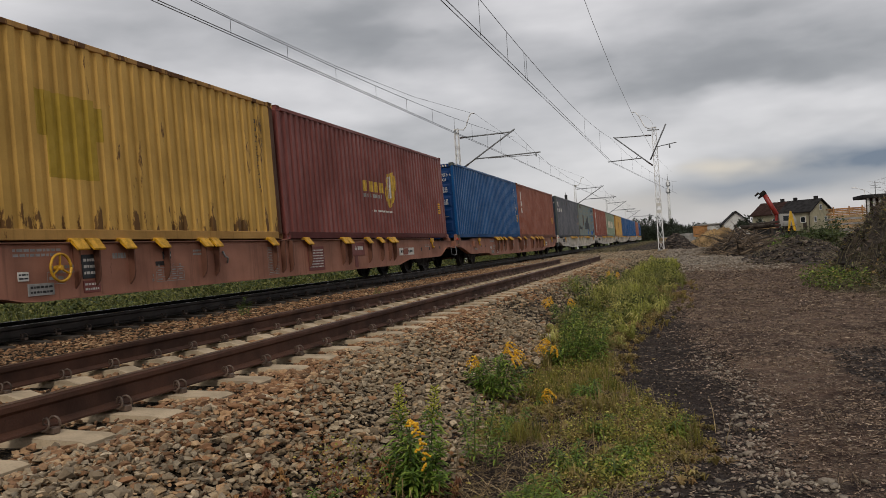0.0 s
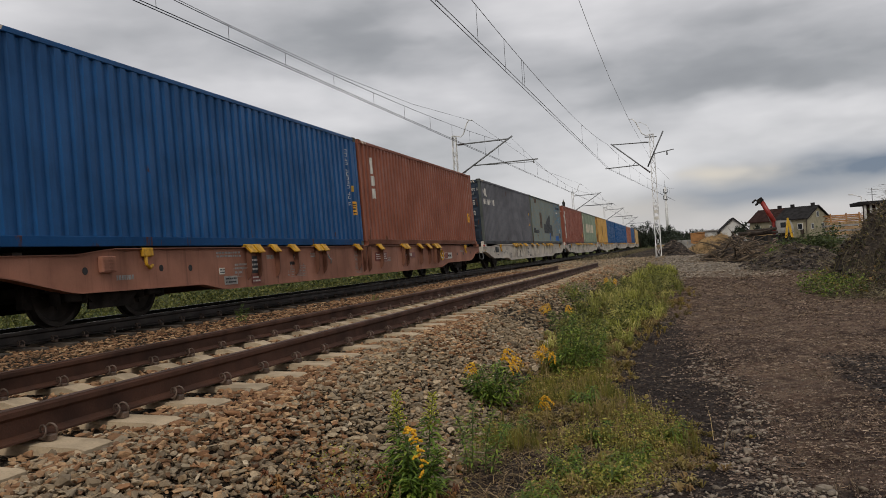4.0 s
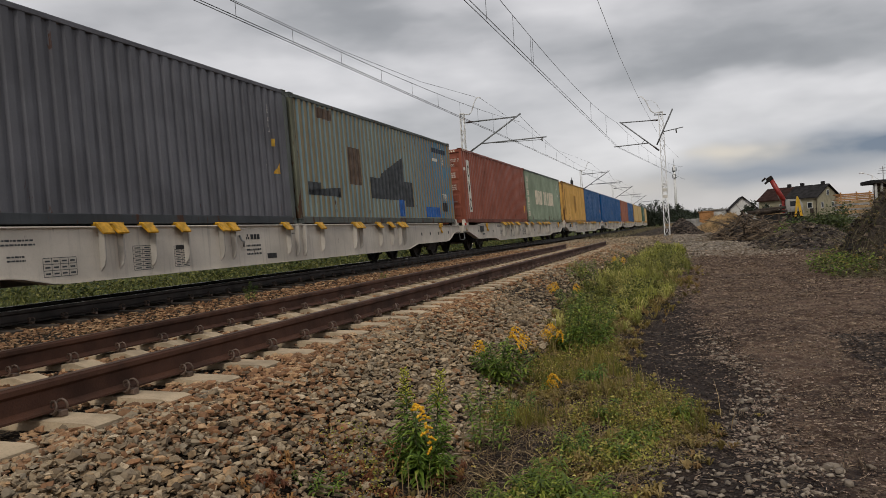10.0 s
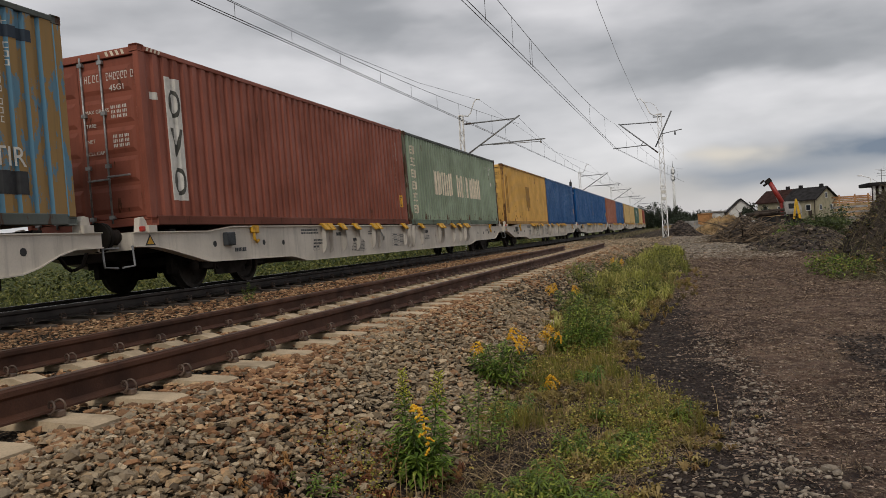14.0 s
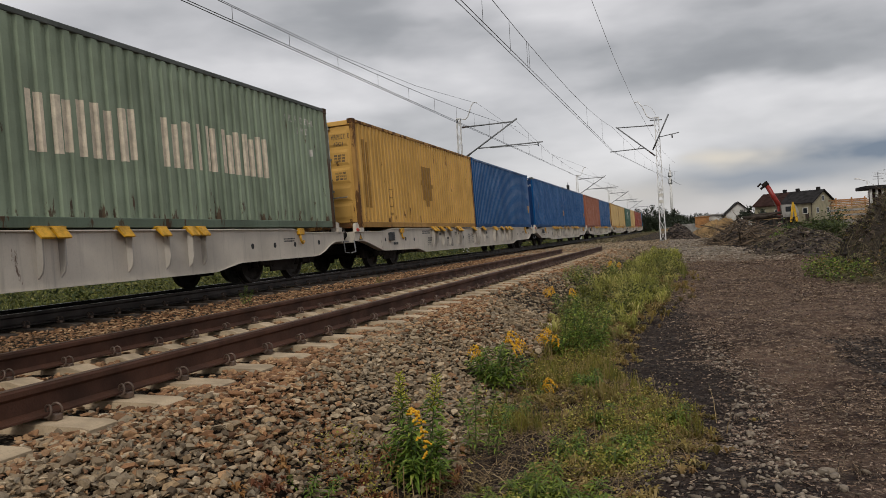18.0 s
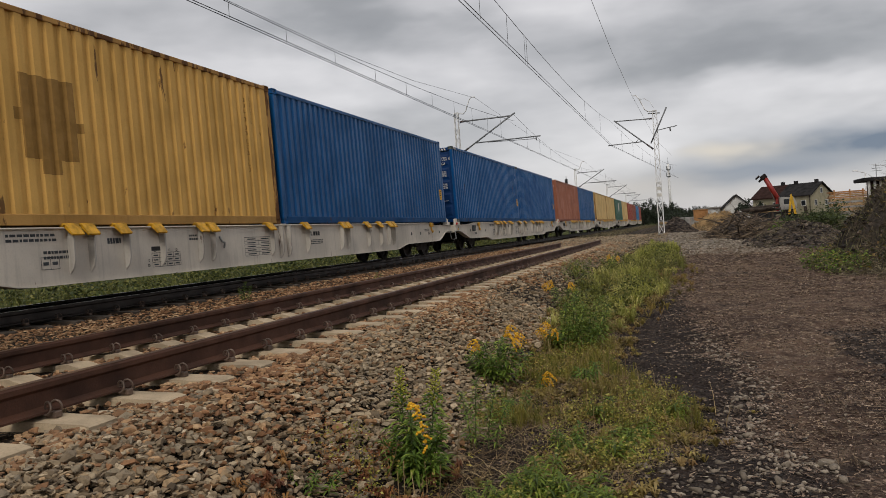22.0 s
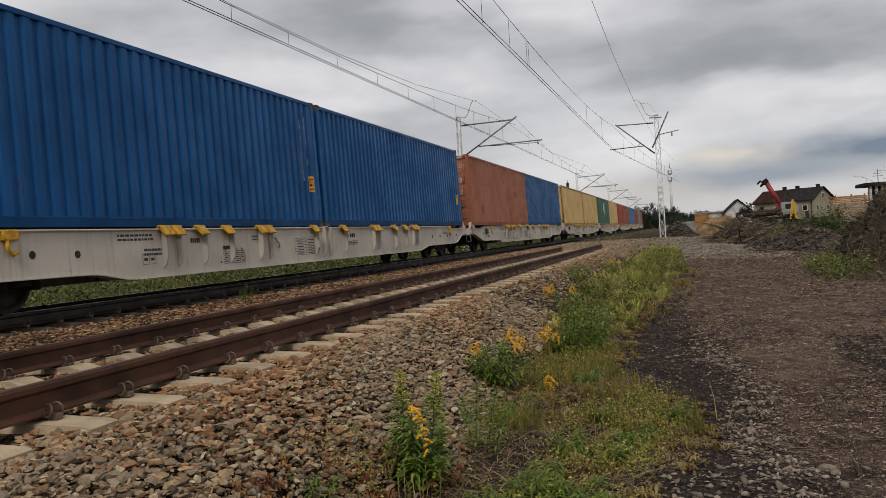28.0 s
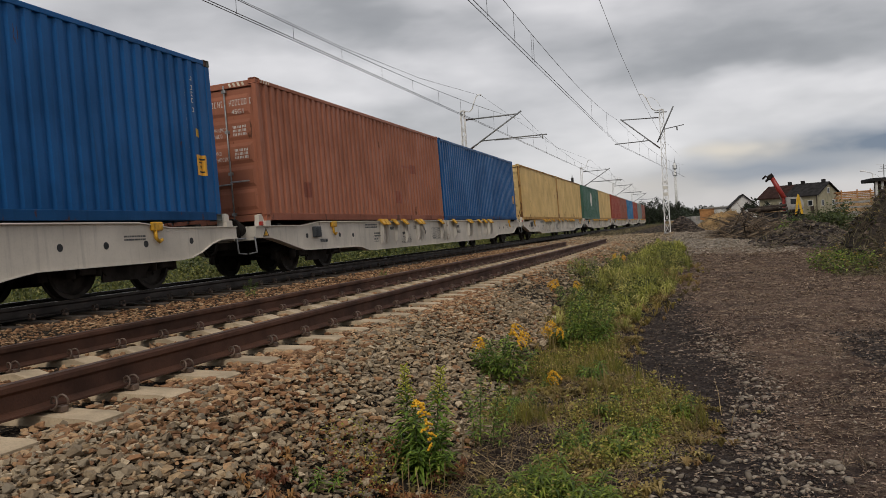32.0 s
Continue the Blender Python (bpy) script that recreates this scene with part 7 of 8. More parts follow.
shrub((9.5, 42.0, -0.3), 1.35, 1.0, 3000, 41, M["dark_leaf"], "dark green leafy shrub beside the soil heap")
shrub((10.6, 41.0, -0.3), 1.1, 0.7, 1300, 42, M["dark_leaf"], "dull green weedy shrub on the bank")
shrub((8.5, 42.5, -0.3), 0.8, 0.5, 700, 43, M["leaf"], "low green bush by the branches")

# ---- far trees ----
def tree(name, at, tall, wide, seed, label):
    t = thing(name, label, "tree", at, "trees on the skyline")
    g = np.random.default_rng(seed)
    rnd = random.Random(seed)
    bm = bmesh.new()
    add_tube(bm, (0, 0, -0.5), (0, 0, tall * 0.8), tall * 0.025, tall * 0.008, 7)
    for k in range(7):
        z = tall * (0.25 + 0.08 * k)
        a = rnd.uniform(0, math.tau)
        add_tube(bm, (0, 0, z), (math.cos(a) * wide * 0.4, math.sin(a) * wide * 0.4, z + tall * 0.12), tall * 0.010, tall * 0.003, 5)
    part("trunk", bm, M["bark"], t)
    n = 1500
    k = g.integers(0, 14, n)
    hub = g.normal(size=(14, 3)) * np.array([0.26, 0.26, 0.20]) * np.array([wide, wide, tall]) + np.array([0, 0, tall * 0.52])
    c = hub[k] + g.normal(size=(n, 3)) * np.array([0.10 * wide, 0.10 * wide, 0.07 * tall])
    P, F = leaves(c, g.uniform(0.10, 0.2, n) * wide * 0.7, seed + 1, 0.7, 1.6)
    soup("crown", P, F, M["conifer"], t)
    return t


protos = [tree("tree", (-6.5, 236, 0), 6.8, 4.6, 50, "dark broadleaved tree on the skyline"),
          tree("tree", (-4.2, 262, 0), 7.4, 4.0, 51, "dark narrow tree on the skyline"),
          tree("tree", (0.6, 288, 0), 7.6, 6.0, 52, "dark broadleaved tree on the skyline")]
r = random.Random(8)
for k in range(60):
    x = -10 + 1.15 * k + r.uniform(-0.7, 0.7)
    y = 250 + r.uniform(0, 90) + (40 if x > 14 else 0)
    if -8 < x < -3 and y < 240:
        y = 260
    s = r.uniform(0.5, 0.92) * (1.0 if x < 8 else 0.9)
    ob = copy_thing(protos[k % 3], Matrix.Translation((x, y, 0)) @ pose(0, 0, 0, 0, 0, r.uniform(0, 360)))
    ob.scale = (s * 1.15, s * 1.15, s)
for k, (x, y) in enumerate(((-8.6, 226), (-7.4, 232), (-5.2, 240), (-3.4, 246), (-1.6, 250))):
    ob = copy_thing(protos[(0, 1, 0, 2, 1)[k]], Matrix.Translation((x, y, -0.2)) @ pose(0, 0, 0, 0, 0, 70 * k))
    ob.scale = (0.9, 0.9, (0.66, 0.6, 0.74, 0.66, 0.8)[k])

ob = copy_thing(protos[2], pose(16.9, 182, 0, 0, 0, 40))
ob.scale = (0.55, 0.55, 0.62)
ob = copy_thing(protos[0], pose(20.6, 186, 0, 0, 0, 130))
ob.scale = (0.6, 0.6, 0.55)
x = rng.uniform(-14, 70, 9000)
y = 236 + rng.uniform(0, 30, 9000) + 0.4 * np.abs(x)
top = 2.3 + 1.0 * np.sin(x * 0.55) * np.sin(x * 0.21 + 1) + 0.5 * np.sin(x * 1.9)
stuff("far_hedge", "dark undergrowth along the skyline", "hedge", leaves(np.stack([x, y, top * rng.uniform(0, 1, 9000) ** 0.7], -1), rng.uniform(0.5, 1.2, 9000), 71, 0.7, 1.5), M["conifer"])

# ---- telecom tower ----
tw = thing("telecom_tower", "slim grey telecom tower with antenna drums", "tower", (0.2, 330, 0))
part("shaft", tube((0, 0, -1), (0, 0, 23), 0.62, 0.42, 10), M["galv"], tw)
for z in (17.9, 20.6):
    part("platform", tube((0, 0, z), (0, 0, z + 0.3), 0.85, 0.85, 12), M["dark_tube"], tw)
    for k in range(3):
        a = k * math.tau / 3 + z
        part("antenna_panel", box(-0.14, 0.14, -0.1, 0.1, 0, 1.4, pose(0.8 * math.cos(a), 0.8 * math.sin(a), z + 0.2, 0, 0, math.degrees(a))), M["dark_tube"], tw)
part("spike", tube((0, 0, 23), (0, 0, 25.5), 0.12, 0.05), M["dark_tube"], tw)
part("equipment_cabinet", box(-3, 2.5, -2, 2, 0, 4.0, None, 0.1), M["concrete"], tw)

# ---- houses ----
def gable_roof(x0, x1, y0, y1, z0, z1, over=0.5, thick=0.25):
    """A ridge along x; the eaves overhang."""
    ym = (y0 + y1) / 2
    k = (z1 - z0) / (ym - y0)
    return extrude([(y0 - over, z0 - over * k), (ym, z1), (y1 + over, z0 - over * k), (y1 + over, z0 - over * k + thick), (ym, z1 + thick), (y0 - over, z0 - over * k + thick)], "x", x0 - over, x1 + over)


def gable_walls(x0, x1, y0, y1, zb, z0, z1):
    ym = (y0 + y1) / 2
    return extrude([(y0, zb), (y1, zb), (y1, z0), (ym, z1), (y0, z0)], "x", x0, x1)


def window(parent, x0, x1, y, z0, z1, axis="y"):
    w = part("window", box(x0, x1, y - 0.06, y + 0.05, z0, z1) if axis == "y" else box(y - 0.05, y + 0.06, x0, x1, z0, z1), M["white_wall"], parent, "white window frame")
    d = 0.12 * (x1 - x0)
    if axis == "y":
        part("pane", box(x0 + d, x1 - d, y - 0.075, y - 0.055, z0 + d, z1 - d), M["glass_dark"], w)
    else:
        part("pane", box(y + 0.055, y + 0.075, x0 + d, x1 - d, z0 + d, z1 - d), M["glass_dark"], w)


h = thing("house", "long pale yellow house with dark grey and brown roof", "house", Matrix.Translation((30.9, 217, 0)) @ pose(0, 0, 0, 0, 0, -36), "houses")
part("wall", gable_walls(-8.0, 7.0, -5.2, 5.2, -0.5, 4.7, 7.4), M["render_wall"], h)
part("roof", gable_roof(-0.6, 7.0, -5.2, 5.2, 4.7, 7.5), M["roof_dark"], h, "dark grey tiled roof")
part("roof", gable_roof(-8.0, -1.62, -5.2, 5.2, 4.66, 7.45), M["roof_red"], h, "brown-red tiled roof")
for x in (-3.0, 0.4, 5.6):
    part("chimney", box(x, x + 0.75, -0.4, 0.4, 7.0, 8.4, None, 0.04), M["roof_dark"], h)
for x in (-6.4, -2.6, 1.2, 4.6):
    window(h, x, x + 1.3, -5.24, 2.0, 3.5)
part("door", box(5.2, 6.1, -5.26, -5.2, 0.0, 2.1, None, 0.01), M["bark"], h, "dark brown door")
part("downpipe", tube((6.85, -5.3, 0), (6.85, -5.3, 4.6), 0.09, 0.09), M["bark"], h)
window(h, -0.6, 0.6, 7.0, 4.9, 6.3, "x")
window(h, -3.4, -2.2, 7.0, 2.0, 3.4, "x")
window(h, 1.6, 2.8, 7.0, 2.0, 3.4, "x")
h = thing("house", "small white house with a steep dark roof", "house", (0, 0, 0), "houses")
bm = gable_walls(195, 207, 13.3, 18.8, -0.5, 2.9, 5.3)
for v in bm.verts:
    v.co.x, v.co.y = v.co.y, v.co.x
bmesh.ops.recalc_face_normals(bm, faces=bm.faces)
part("wall", bm, M["white_wall"], h)
bm = gable_roof(195, 207, 13.3, 18.8, 2.9, 5.4)
for v in bm.verts:
    v.co.x, v.co.y = v.co.y, v.co.x
bmesh.ops.recalc_face_normals(bm, faces=bm.faces)
part("roof", bm, M["roof_dark"], h)
window(h, 15.4, 16.6, 194.96, 1.2, 2.6)
h = thing("shed", "long low shed with a pale flat roof", "shed", (0, 0, 0), "houses")
part("wall", box(8.0, 13.0, 205, 212, -0.5, 2.9), M["white_wall"], h)
part("roof", box(7.6, 13.4, 204.6, 212.4, 2.9, 3.2, None, 0.04), M["concrete"], h)

# ---- the building yard ----
wl = thing("concrete_wall", "low grey concrete panel wall", "wall", (0, 0, 0))
for k in range(4):
    part("panel", box(2.6 + 0.72 * k, 3.28 + 0.72 * k, 110, 110.15, -0.3, 0.95, None, 0.02), M["concrete"], wl)
ob = thing("skip", "orange-brown steel rubbish skip", "skip", (5.7, 95, 0))
part("body", extrude([(-0.75, 0.5), (0.75, 0.1), (0.75, 1.55), (-0.75, 1.55)], "y", -0.9, 0.9), M["orange_board"], ob)
part("rim", box(-0.82, 0.82, -0.97, 0.97, 1.55, 1.65, None, 0.02), M["orange_board"], ob)
for x in (-0.6, 0.6):
    part("skid", box(x - 0.06, x + 0.06, -0.8, 0.8, -0.2, 0.12), M["black_steel"], ob)
cr = thing("crane_truck", "white lorry with a raised red loading crane", "crane truck", (0, 95, 0))
part("chassis", box(11.4, 15.4, -1.0, 1.0, 0.55, 0.85, None, 0.03), M["black_steel"], cr)
part("flatbed", box(11.2, 13.4, -1.2, 1.2, 0.85, 1.05, None, 0.02), M["timber"], cr)
cab = part("cab", extrude([(13.9, 0.8), (15.6, 0.8), (15.6, 1.7), (15.3, 2.35), (13.9, 2.4)], "y", -1.15, 1.15), M["concrete"], cr, "grey-white lorry cab")
part("windscreen", box(14.3, 15.2, -1.17, -1.151, 1.6, 2.15), M["glass_dark"], cab)
for x in (12.0, 13.0, 14.9):
    for y in (-1.0, 0.85):
        part("wheel", tube((x, y - 0.12, 0.42), (x, y + 0.12, 0.42), 0.48, 0.48, 16), M["rubber"], cr)
part("crane_column", box(13.6, 14.0, -0.25, 0.25, 0.9, 2.3, None, 0.04), M["crane_red"], cr)
bm = bmesh.new()
add_tube(bm, (13.85, 0, 2.2), (12.62, 0, 4.7), 0.29, 0.25, 6)
part("boom", bm, M["crane_red"], cr, "raised red boom")
part("ram", tube((13.6, 0, 1.9), (13.15, 0, 3.4), 0.09, 0.07), M["rod"], cr)
bm = bmesh.new()
add_box(bm, -0.32, 0.34, -0.26, 0.26, -0.24, 0.26, pose(12.5, 0, 4.74, 0, -35, 0), 0.06)
add_tube(bm, (12.4, 0, 4.6), (12.0, 0, 4.25), 0.16, 0.12, 6)
add_tube(bm, (12.1, 0.2, 4.9), (11.7, 0.2, 4.55), 0.12, 0.1, 6)
part("boom_head", bm, M["black_steel"], cr, "black boom head")
part("outrigger", box(11.2, 11.5, -1.4, 1.4, 0.0, 0.7, None, 0.03), M["black_steel"], cr)
ex = thing("yellow_machine", "small yellow machine with folded arm", "digger", (13.9, 85, 0))
part("arm", extrude([(-0.28, 0.5), (-0.10, 0.5), (0.06, 1.7), (0.26, 0.5), (0.46, 0.5), (0.22, 2.1), (0.10, 2.45), (0.0, 2.45), (-0.08, 2.0)], "y", -0.12, 0.12), M["machine_yellow"], ex)
part("body", box(-0.8, 0.5, 0.2, 1.6, 0.3, 1.0, None, 0.06), M["black_steel"], ex)
for s in (0.1, 1.5):
    part("crawler", box(-0.95, 0.75, s, s + 0.3, -0.1, 0.35, None, 0.1), M["rubber"], ex)
st = thing("log_stack", "thick dark brown trunks stacked before the crane", "log stack", (0, 91.6, 0), "stacks")
for k, (x0, x1, z, r) in enumerate(((10.6, 13.6, 1.42, 0.19), (11.0, 13.2, 1.08, 0.17), (10.8, 13.8, 1.06, 0.17))):
    part("trunk", tube((x0, 0.45 * (k - 1), z - 0.08), (x1, 0.45 * (k - 1), z + 0.10), r, r * 0.8, 10), M["bark"], st)
for x in (11.2, 12.8):
    part("bearer", box(x - 0.12, x + 0.12, -0.8, 0.8, -0.3, 0.9), M["bark"], st)
st = thing("board_stack", "orange formwork boards stacked in the yard", "board stack", (0, 75, 0), "stacks")
for k in range(9):
    z = 0.9 + 0.145 * k
    part("board", box(15.7 + 0.1 * math.sin(k * 2.1), 18.5 + 0.12 * math.sin(k * 1.3), -0.6 + 0.05 * math.sin(k), 0.6, z, z + 0.11), M["orange_board"] if k % 3 else M["timber"], st)
for x in (16.0, 17.2, 18.2):
    part("upright", box(x - 0.05, x + 0.05, -0.7, -0.62, -0.2, 2.3), M["orange_board"], st)
part("trestle", box(15.8, 18.4, -0.5, 0.5, -0.3, 0.9), M["timber"], st)
for k, (x, y, wide, tall) in enumerate(((3.6, 118, 1.6, 0.9), (5.4, 122, 2.0, 1.3), (1.2, 140, 2.4, 1.0), (7.2, 128, 1.8, 1.6))):
    st = thing("timber_stack", "weathered planks stacked behind the gravel heap", "timber stack", (x, y, float(ground_z(x, y))), "stacks")
    for q in range(int(tall / 0.2)):
        part("plank", box(-wide / 2 + 0.08 * (q % 3), wide / 2 - 0.06 * (q % 2), -0.5, 0.5, 0.2 * q, 0.2 * q + 0.13), M["timber"] if (q + k) % 3 else M["concrete"], st)
        part("spacer", box(-wide / 4, -wide / 4 + 0.1, -0.48, 0.48, 0.2 * q + 0.13, 0.2 * q + 0.2), M["bark"], st)
st = thing("timber_stack", "pale sawn timber stack", "timber stack", (0, 70, 0), "stacks")
for k in range(6):
    z = 0.35 + 0.2 * k
    part("beam", box(14.8 + 0.15 * (k % 2), 17.6 - 0.2 * ((k + 1) % 3), -0.5, 0.5, z, z + 0.15), M["timber"] if k % 2 else M["concrete"], st)
part("bearer", box(15.0, 17.3, -0.45, 0.45, -0.4, 0.35), M["concrete"], st)
cb = thing("site_cabin", "white site shelter with a flat dark roof", "cabin", (0, 60, 0))
part("roof", box(15.1, 18.6, -1.6, 1.6, 2.38, 2.62, None, 0.03), M["roof_dark"], cb)
part("wall", box(15.85, 18.2, -1.0, 1.3, -0.4, 2.38), M["roof_red"], cb)
for x in (15.4, 15.75, 16.1):
    part("post", box(x, x + 0.14, -1.35, -1.2, -0.4, 2.38), M["white_wall"], cb)
part("rail", box(15.4, 16.3, -1.36, -1.28, 1.2, 1.32), M["white_wall"], cb)
lp = thing("street_lamp", "thin grey street lamp behind the yard", "street lamp", (21.6, 90, 0))
part("pole", tube((0, 0, -0.4), (0, 0, 4.2), 0.07, 0.05), M["galv"], lp)
part("arm", tube((0, 0, 4.15), (-0.85, 0, 4.45), 0.035), M["galv"], lp)
part("lantern", box(-1.15, -0.75, -0.1, 0.1, 4.40, 4.52, None, 0.03), M["galv"], lp)
an = thing("roof_aerial", "thin television aerial on a pole", "aerial", (22.6, 90, 0))
part("pole", tube((0, 0, -0.4), (0, 0, 5.0), 0.04), M["dark_tube"], an)
for k in range(3):
    part("element", tube((-0.5 + 0.1 * k, 0, 4.3 + 0.25 * k), (0.5 - 0.1 * k, 0, 4.3 + 0.25 * k), 0.02), M["dark_tube"], an)


# ---- litter and pebbles on the earth ----
def dirt_points(n, power=1.8, x0=2.2, x1=11.0, y0=3.4, y1=36):
    x, y = spread(n, x0, x1, y0, y1, power)
    keep = x > 2.0 + 0.02 * y
    return x[keep], y[keep]


def drift(x, y, s):
    return np.array([noise.fractal(Vector((a * s, b * s, 1.3)), 1.0, 2.0, 3) for a, b in zip(x, y)])


def patchy(x, y, s, cut):
    """Keep points where a slow noise is high, so that things lie in drifts."""
    return drift(x, y, s) > cut


def lane(x, y):
    """Distance to the right of the stony trail's line."""
    return x + 0.085 * np.maximum(y - 8, 0) - 3.95


def fibres(x, y, z, length, width, seed, tilt=0.12):
    """Dead stalks that lie on the ground: one narrow, slightly lifted strip each."""
    r = np.random.default_rng(seed)
    n = len(x)
    a = r.normal(0.25, 0.9, n)
    d = np.stack([np.cos(a), np.sin(a), r.normal(size=n) * tilt], -1) * (length / 2)[:, None]
    s = np.stack([-np.sin(a), np.cos(a), r.normal(size=n) * 0.5], -1) * (width / 2)[:, None]
    c = np.stack([x, y, z], -1)
    P = np.stack([c - d - s, c - d + s, c + d + s * 0.5, c + d - s * 0.5], 1)
    F = (np.array([[0, 1, 2, 3]])[None] + (np.arange(n) * 4)[:, None, None]).reshape(-1, 4)
    return P.reshape(-1, 3), F


x, y = dirt_points(44000, 1.7)
d = drift(x, y, 1.1)
k = (d > -0.02) & ((lane(x, y) + 0.5 * d > 0) | (rng.uniform(0, 1, len(x)) < 0.2))
x, y = x[k], y[k]
tagged(scatter_stones("pebbles", x, y, ground_z(x, y) + 0.003, rng.uniform(0.004, 0.012, len(x)) * (1 + 0.06 * y), M["litter"], 31, None, True), "small stones and chips trodden into the dark earth", "pebbles", kind="stuff")
x, y = spread(900, 5.1, 6.4, 7.6, 11.8)
tagged(scatter_stones("coal_chips", x, y, ground_z(x, y) + 0.004, rng.uniform(0.010, 0.032, len(x)), M["coal"], 39), "dark coal-like lumps beside the path", "chips", kind="stuff")
x, y = dirt_points(17000, 1.6, 2.2, 4.6, 4.0, 24)
k = lane(x, y) < 0.25
x, y = x[k], y[k]
tagged(scatter_stones("coal_chips", x, y, ground_z(x, y) + 0.003, rng.uniform(0.004, 0.012, len(x)) * (1 + 0.07 * y), M["coal"], 38, None, True), "dark coal-like chips and clods beside the trail", "chips", kind="stuff")
x, y = spread(230, 3.1, 4.3, 4.05, 5.4)
x2, y2 = spread(380, -0.18, 0.18, 5.2, 11.0, 1.5)
x2 = x2 + 3.95 - 0.085 * np.maximum(y2 - 8, 0) + 0.12 * np.sin(y2 * 1.7)
x3, y3 = spread(140, 4.2, 6.5, 4.4, 10.0, 1.2)
x, y = np.concatenate([x, x2, x3]), np.concatenate([y, y2, y3])
s = np.where(y < 5.4, 1.2, 1.0) * rng.uniform(0.007, 0.021, len(x)) * np.where(rng.uniform(0, 1, len(x)) < 0.12, 1.7, 1.0)
loose = tagged(scatter_stones("loose_stones", x, y, ground_z(x, y) + 0.35 * s, s, M["pale_stone"], 33), "pale rounded stones lying on the dirt", "stones", kind="stuff")
loose.data.polygons.foreach_set("use_smooth", np.ones(len(loose.data.polygons), bool))
r2 = np.random.default_rng(95)
y = 5.6 + 8.0 * r2.uniform(0, 1, 2400) ** 1.2
x = 3.97 - 0.085 * np.maximum(y - 8, 0) + 0.12 * np.sin(y * 1.7) + 0.2 * r2.normal(size=2400)
tagged(scatter_stones("trail_chips", x, y, ground_z(x, y) + 0.006, r2.uniform(0.005, 0.014, 2400) * (1 + 0.03 * y), M["litter"], 96, None, True), "pale chips along the worn trail", "chips", kind="stuff")
x, y = spread(6000, 2.4, 7.3, 31, 58, 1.0)
tagged(scatter_stones("gravel_spread", x, y, ground_z(x, y) + 0.01, rng.uniform(0.03, 0.07, len(x)), M["pale_stone"], 35, None, True), "pale gravel spread near the mast", "gravel", kind="stuff")
x, y = dirt_points(300000, 2.0)
d = drift(x + 7, y, 0.8) + 0.8 * drift(x, y + 5, 2.6)
k = (rng.uniform(0, 1, len(x)) < np.clip(0.50 + 1.0 * d, 0.10, 1.0) * np.where((y < 5.9) & (x < 4.7), 0.25, 1.0)) & ((lane(x, y) + 0.6 * d > 0.1) | (rng.uniform(0, 1, len(x)) < 0.10)) & ~((x > 5.05) & (x < 6.4) & (y > 7.8) & (y < 11.6) & (rng.uniform(0, 1, len(x)) < 0.75))
x, y = x[k], y[k]
stuff("straw", "trodden straw and dead stalks on the dirt", "straw", fibres(x, y, ground_z(x, y) + rng.uniform(0.003, 0.016, len(x)), rng.uniform(0.006, 0.042, len(x)) * (1 + 0.05 * y), rng.uniform(0.0016, 0.0036, len(x)) * (1 + 0.17 * y), 36), M["thatch"])
# flakes of bark and dead leaves between the stalks
x, y = dirt_points(60000, 2.0)
d = drift(x, y + 2, 1.2) + 0.6 * drift(x + 3, y, 4.0)
k = (d > -0.15) & ((lane(x, y) + 0.5 * d > 0.0) | (rng.uniform(0, 1, len(x)) < 0.22))
x, y = x[k], y[k]
stuff("leaf_litter", "flakes of bark and dead leaves on the dirt", "litter", leaves(np.stack([x, y, ground_z(x, y) + rng.uniform(0.004, 0.014, len(x))], -1), rng.uniform(0.008, 0.026, len(x)) * (1 + 0.06 * y), 136, 0.15, 1.5), M["litter"])
# past the rails' end: a low drift of ballast
x, y = spread(3500, -4.6, 2.6, 36, 62, 1.0)
tagged(scatter_stones("ballast_drift", x, y, ground_z(x, y) + 0.02, rng.uniform(0.04, 0.08, len(x)), M["stone"], 37, None, True), "rough ballast past the end of the rails", "ballast", kind="stuff")


# ---- grass and low weeds ----
def strip(n, y0, y1, left, right, power=1.0):
    y = y0 + (y1 - y0) * rng.uniform(0, 1, n) ** power
    a, b = np.interp(y, *left), np.interp(y, *right)
    return a + (b - a) * rng.uniform(0, 1, n), y


def tufts(x, y, z, reach, rise, wide, n, seed, droop=0.5):
    """Little plants: n narrow leaves that arch out of one root, two quads each; one tone a plant."""
    r = np.random.default_rng(seed)
    m = len(x)
    a = r.uniform(0, math.tau, (m, n))
    q = r.uniform(0.25, 1.0, (m, n)) * reach[:, None]
    h = r.uniform(0.45, 1.0, (m, n)) * rise[:, None]
    w = r.uniform(0.7, 1.2, (m, n)) * wide[:, None] / 2
    root = np.stack([x, y, z], -1)[:, None, :]
    ca, sa = np.cos(a), np.sin(a)
    nod = droop * r.uniform(0.2, 1.0, (m, n))
    mid = root + np.stack([ca * q * 0.5, sa * q * 0.5, h * 0.85], -1)
    tip = root + np.stack([ca * q, sa * q, h * (1.0 - nod)], -1)
    side = np.stack([-sa * w, ca * w, 0 * w], -1)
    P = np.concatenate([root + np.zeros((m, 1, 3)), np.stack([mid - side, mid + side, tip], 2).reshape(m, 3 * n, 3)], 1)
    f = np.array([[0, 1 + 3 * k, 3 + 3 * k, 2 + 3 * k] for k in range(n)])
    F = (f[None] + (np.arange(m) * (3 * n + 1))[:, None, None]).reshape(-1, 4)
    return P.reshape(-1, 3), F


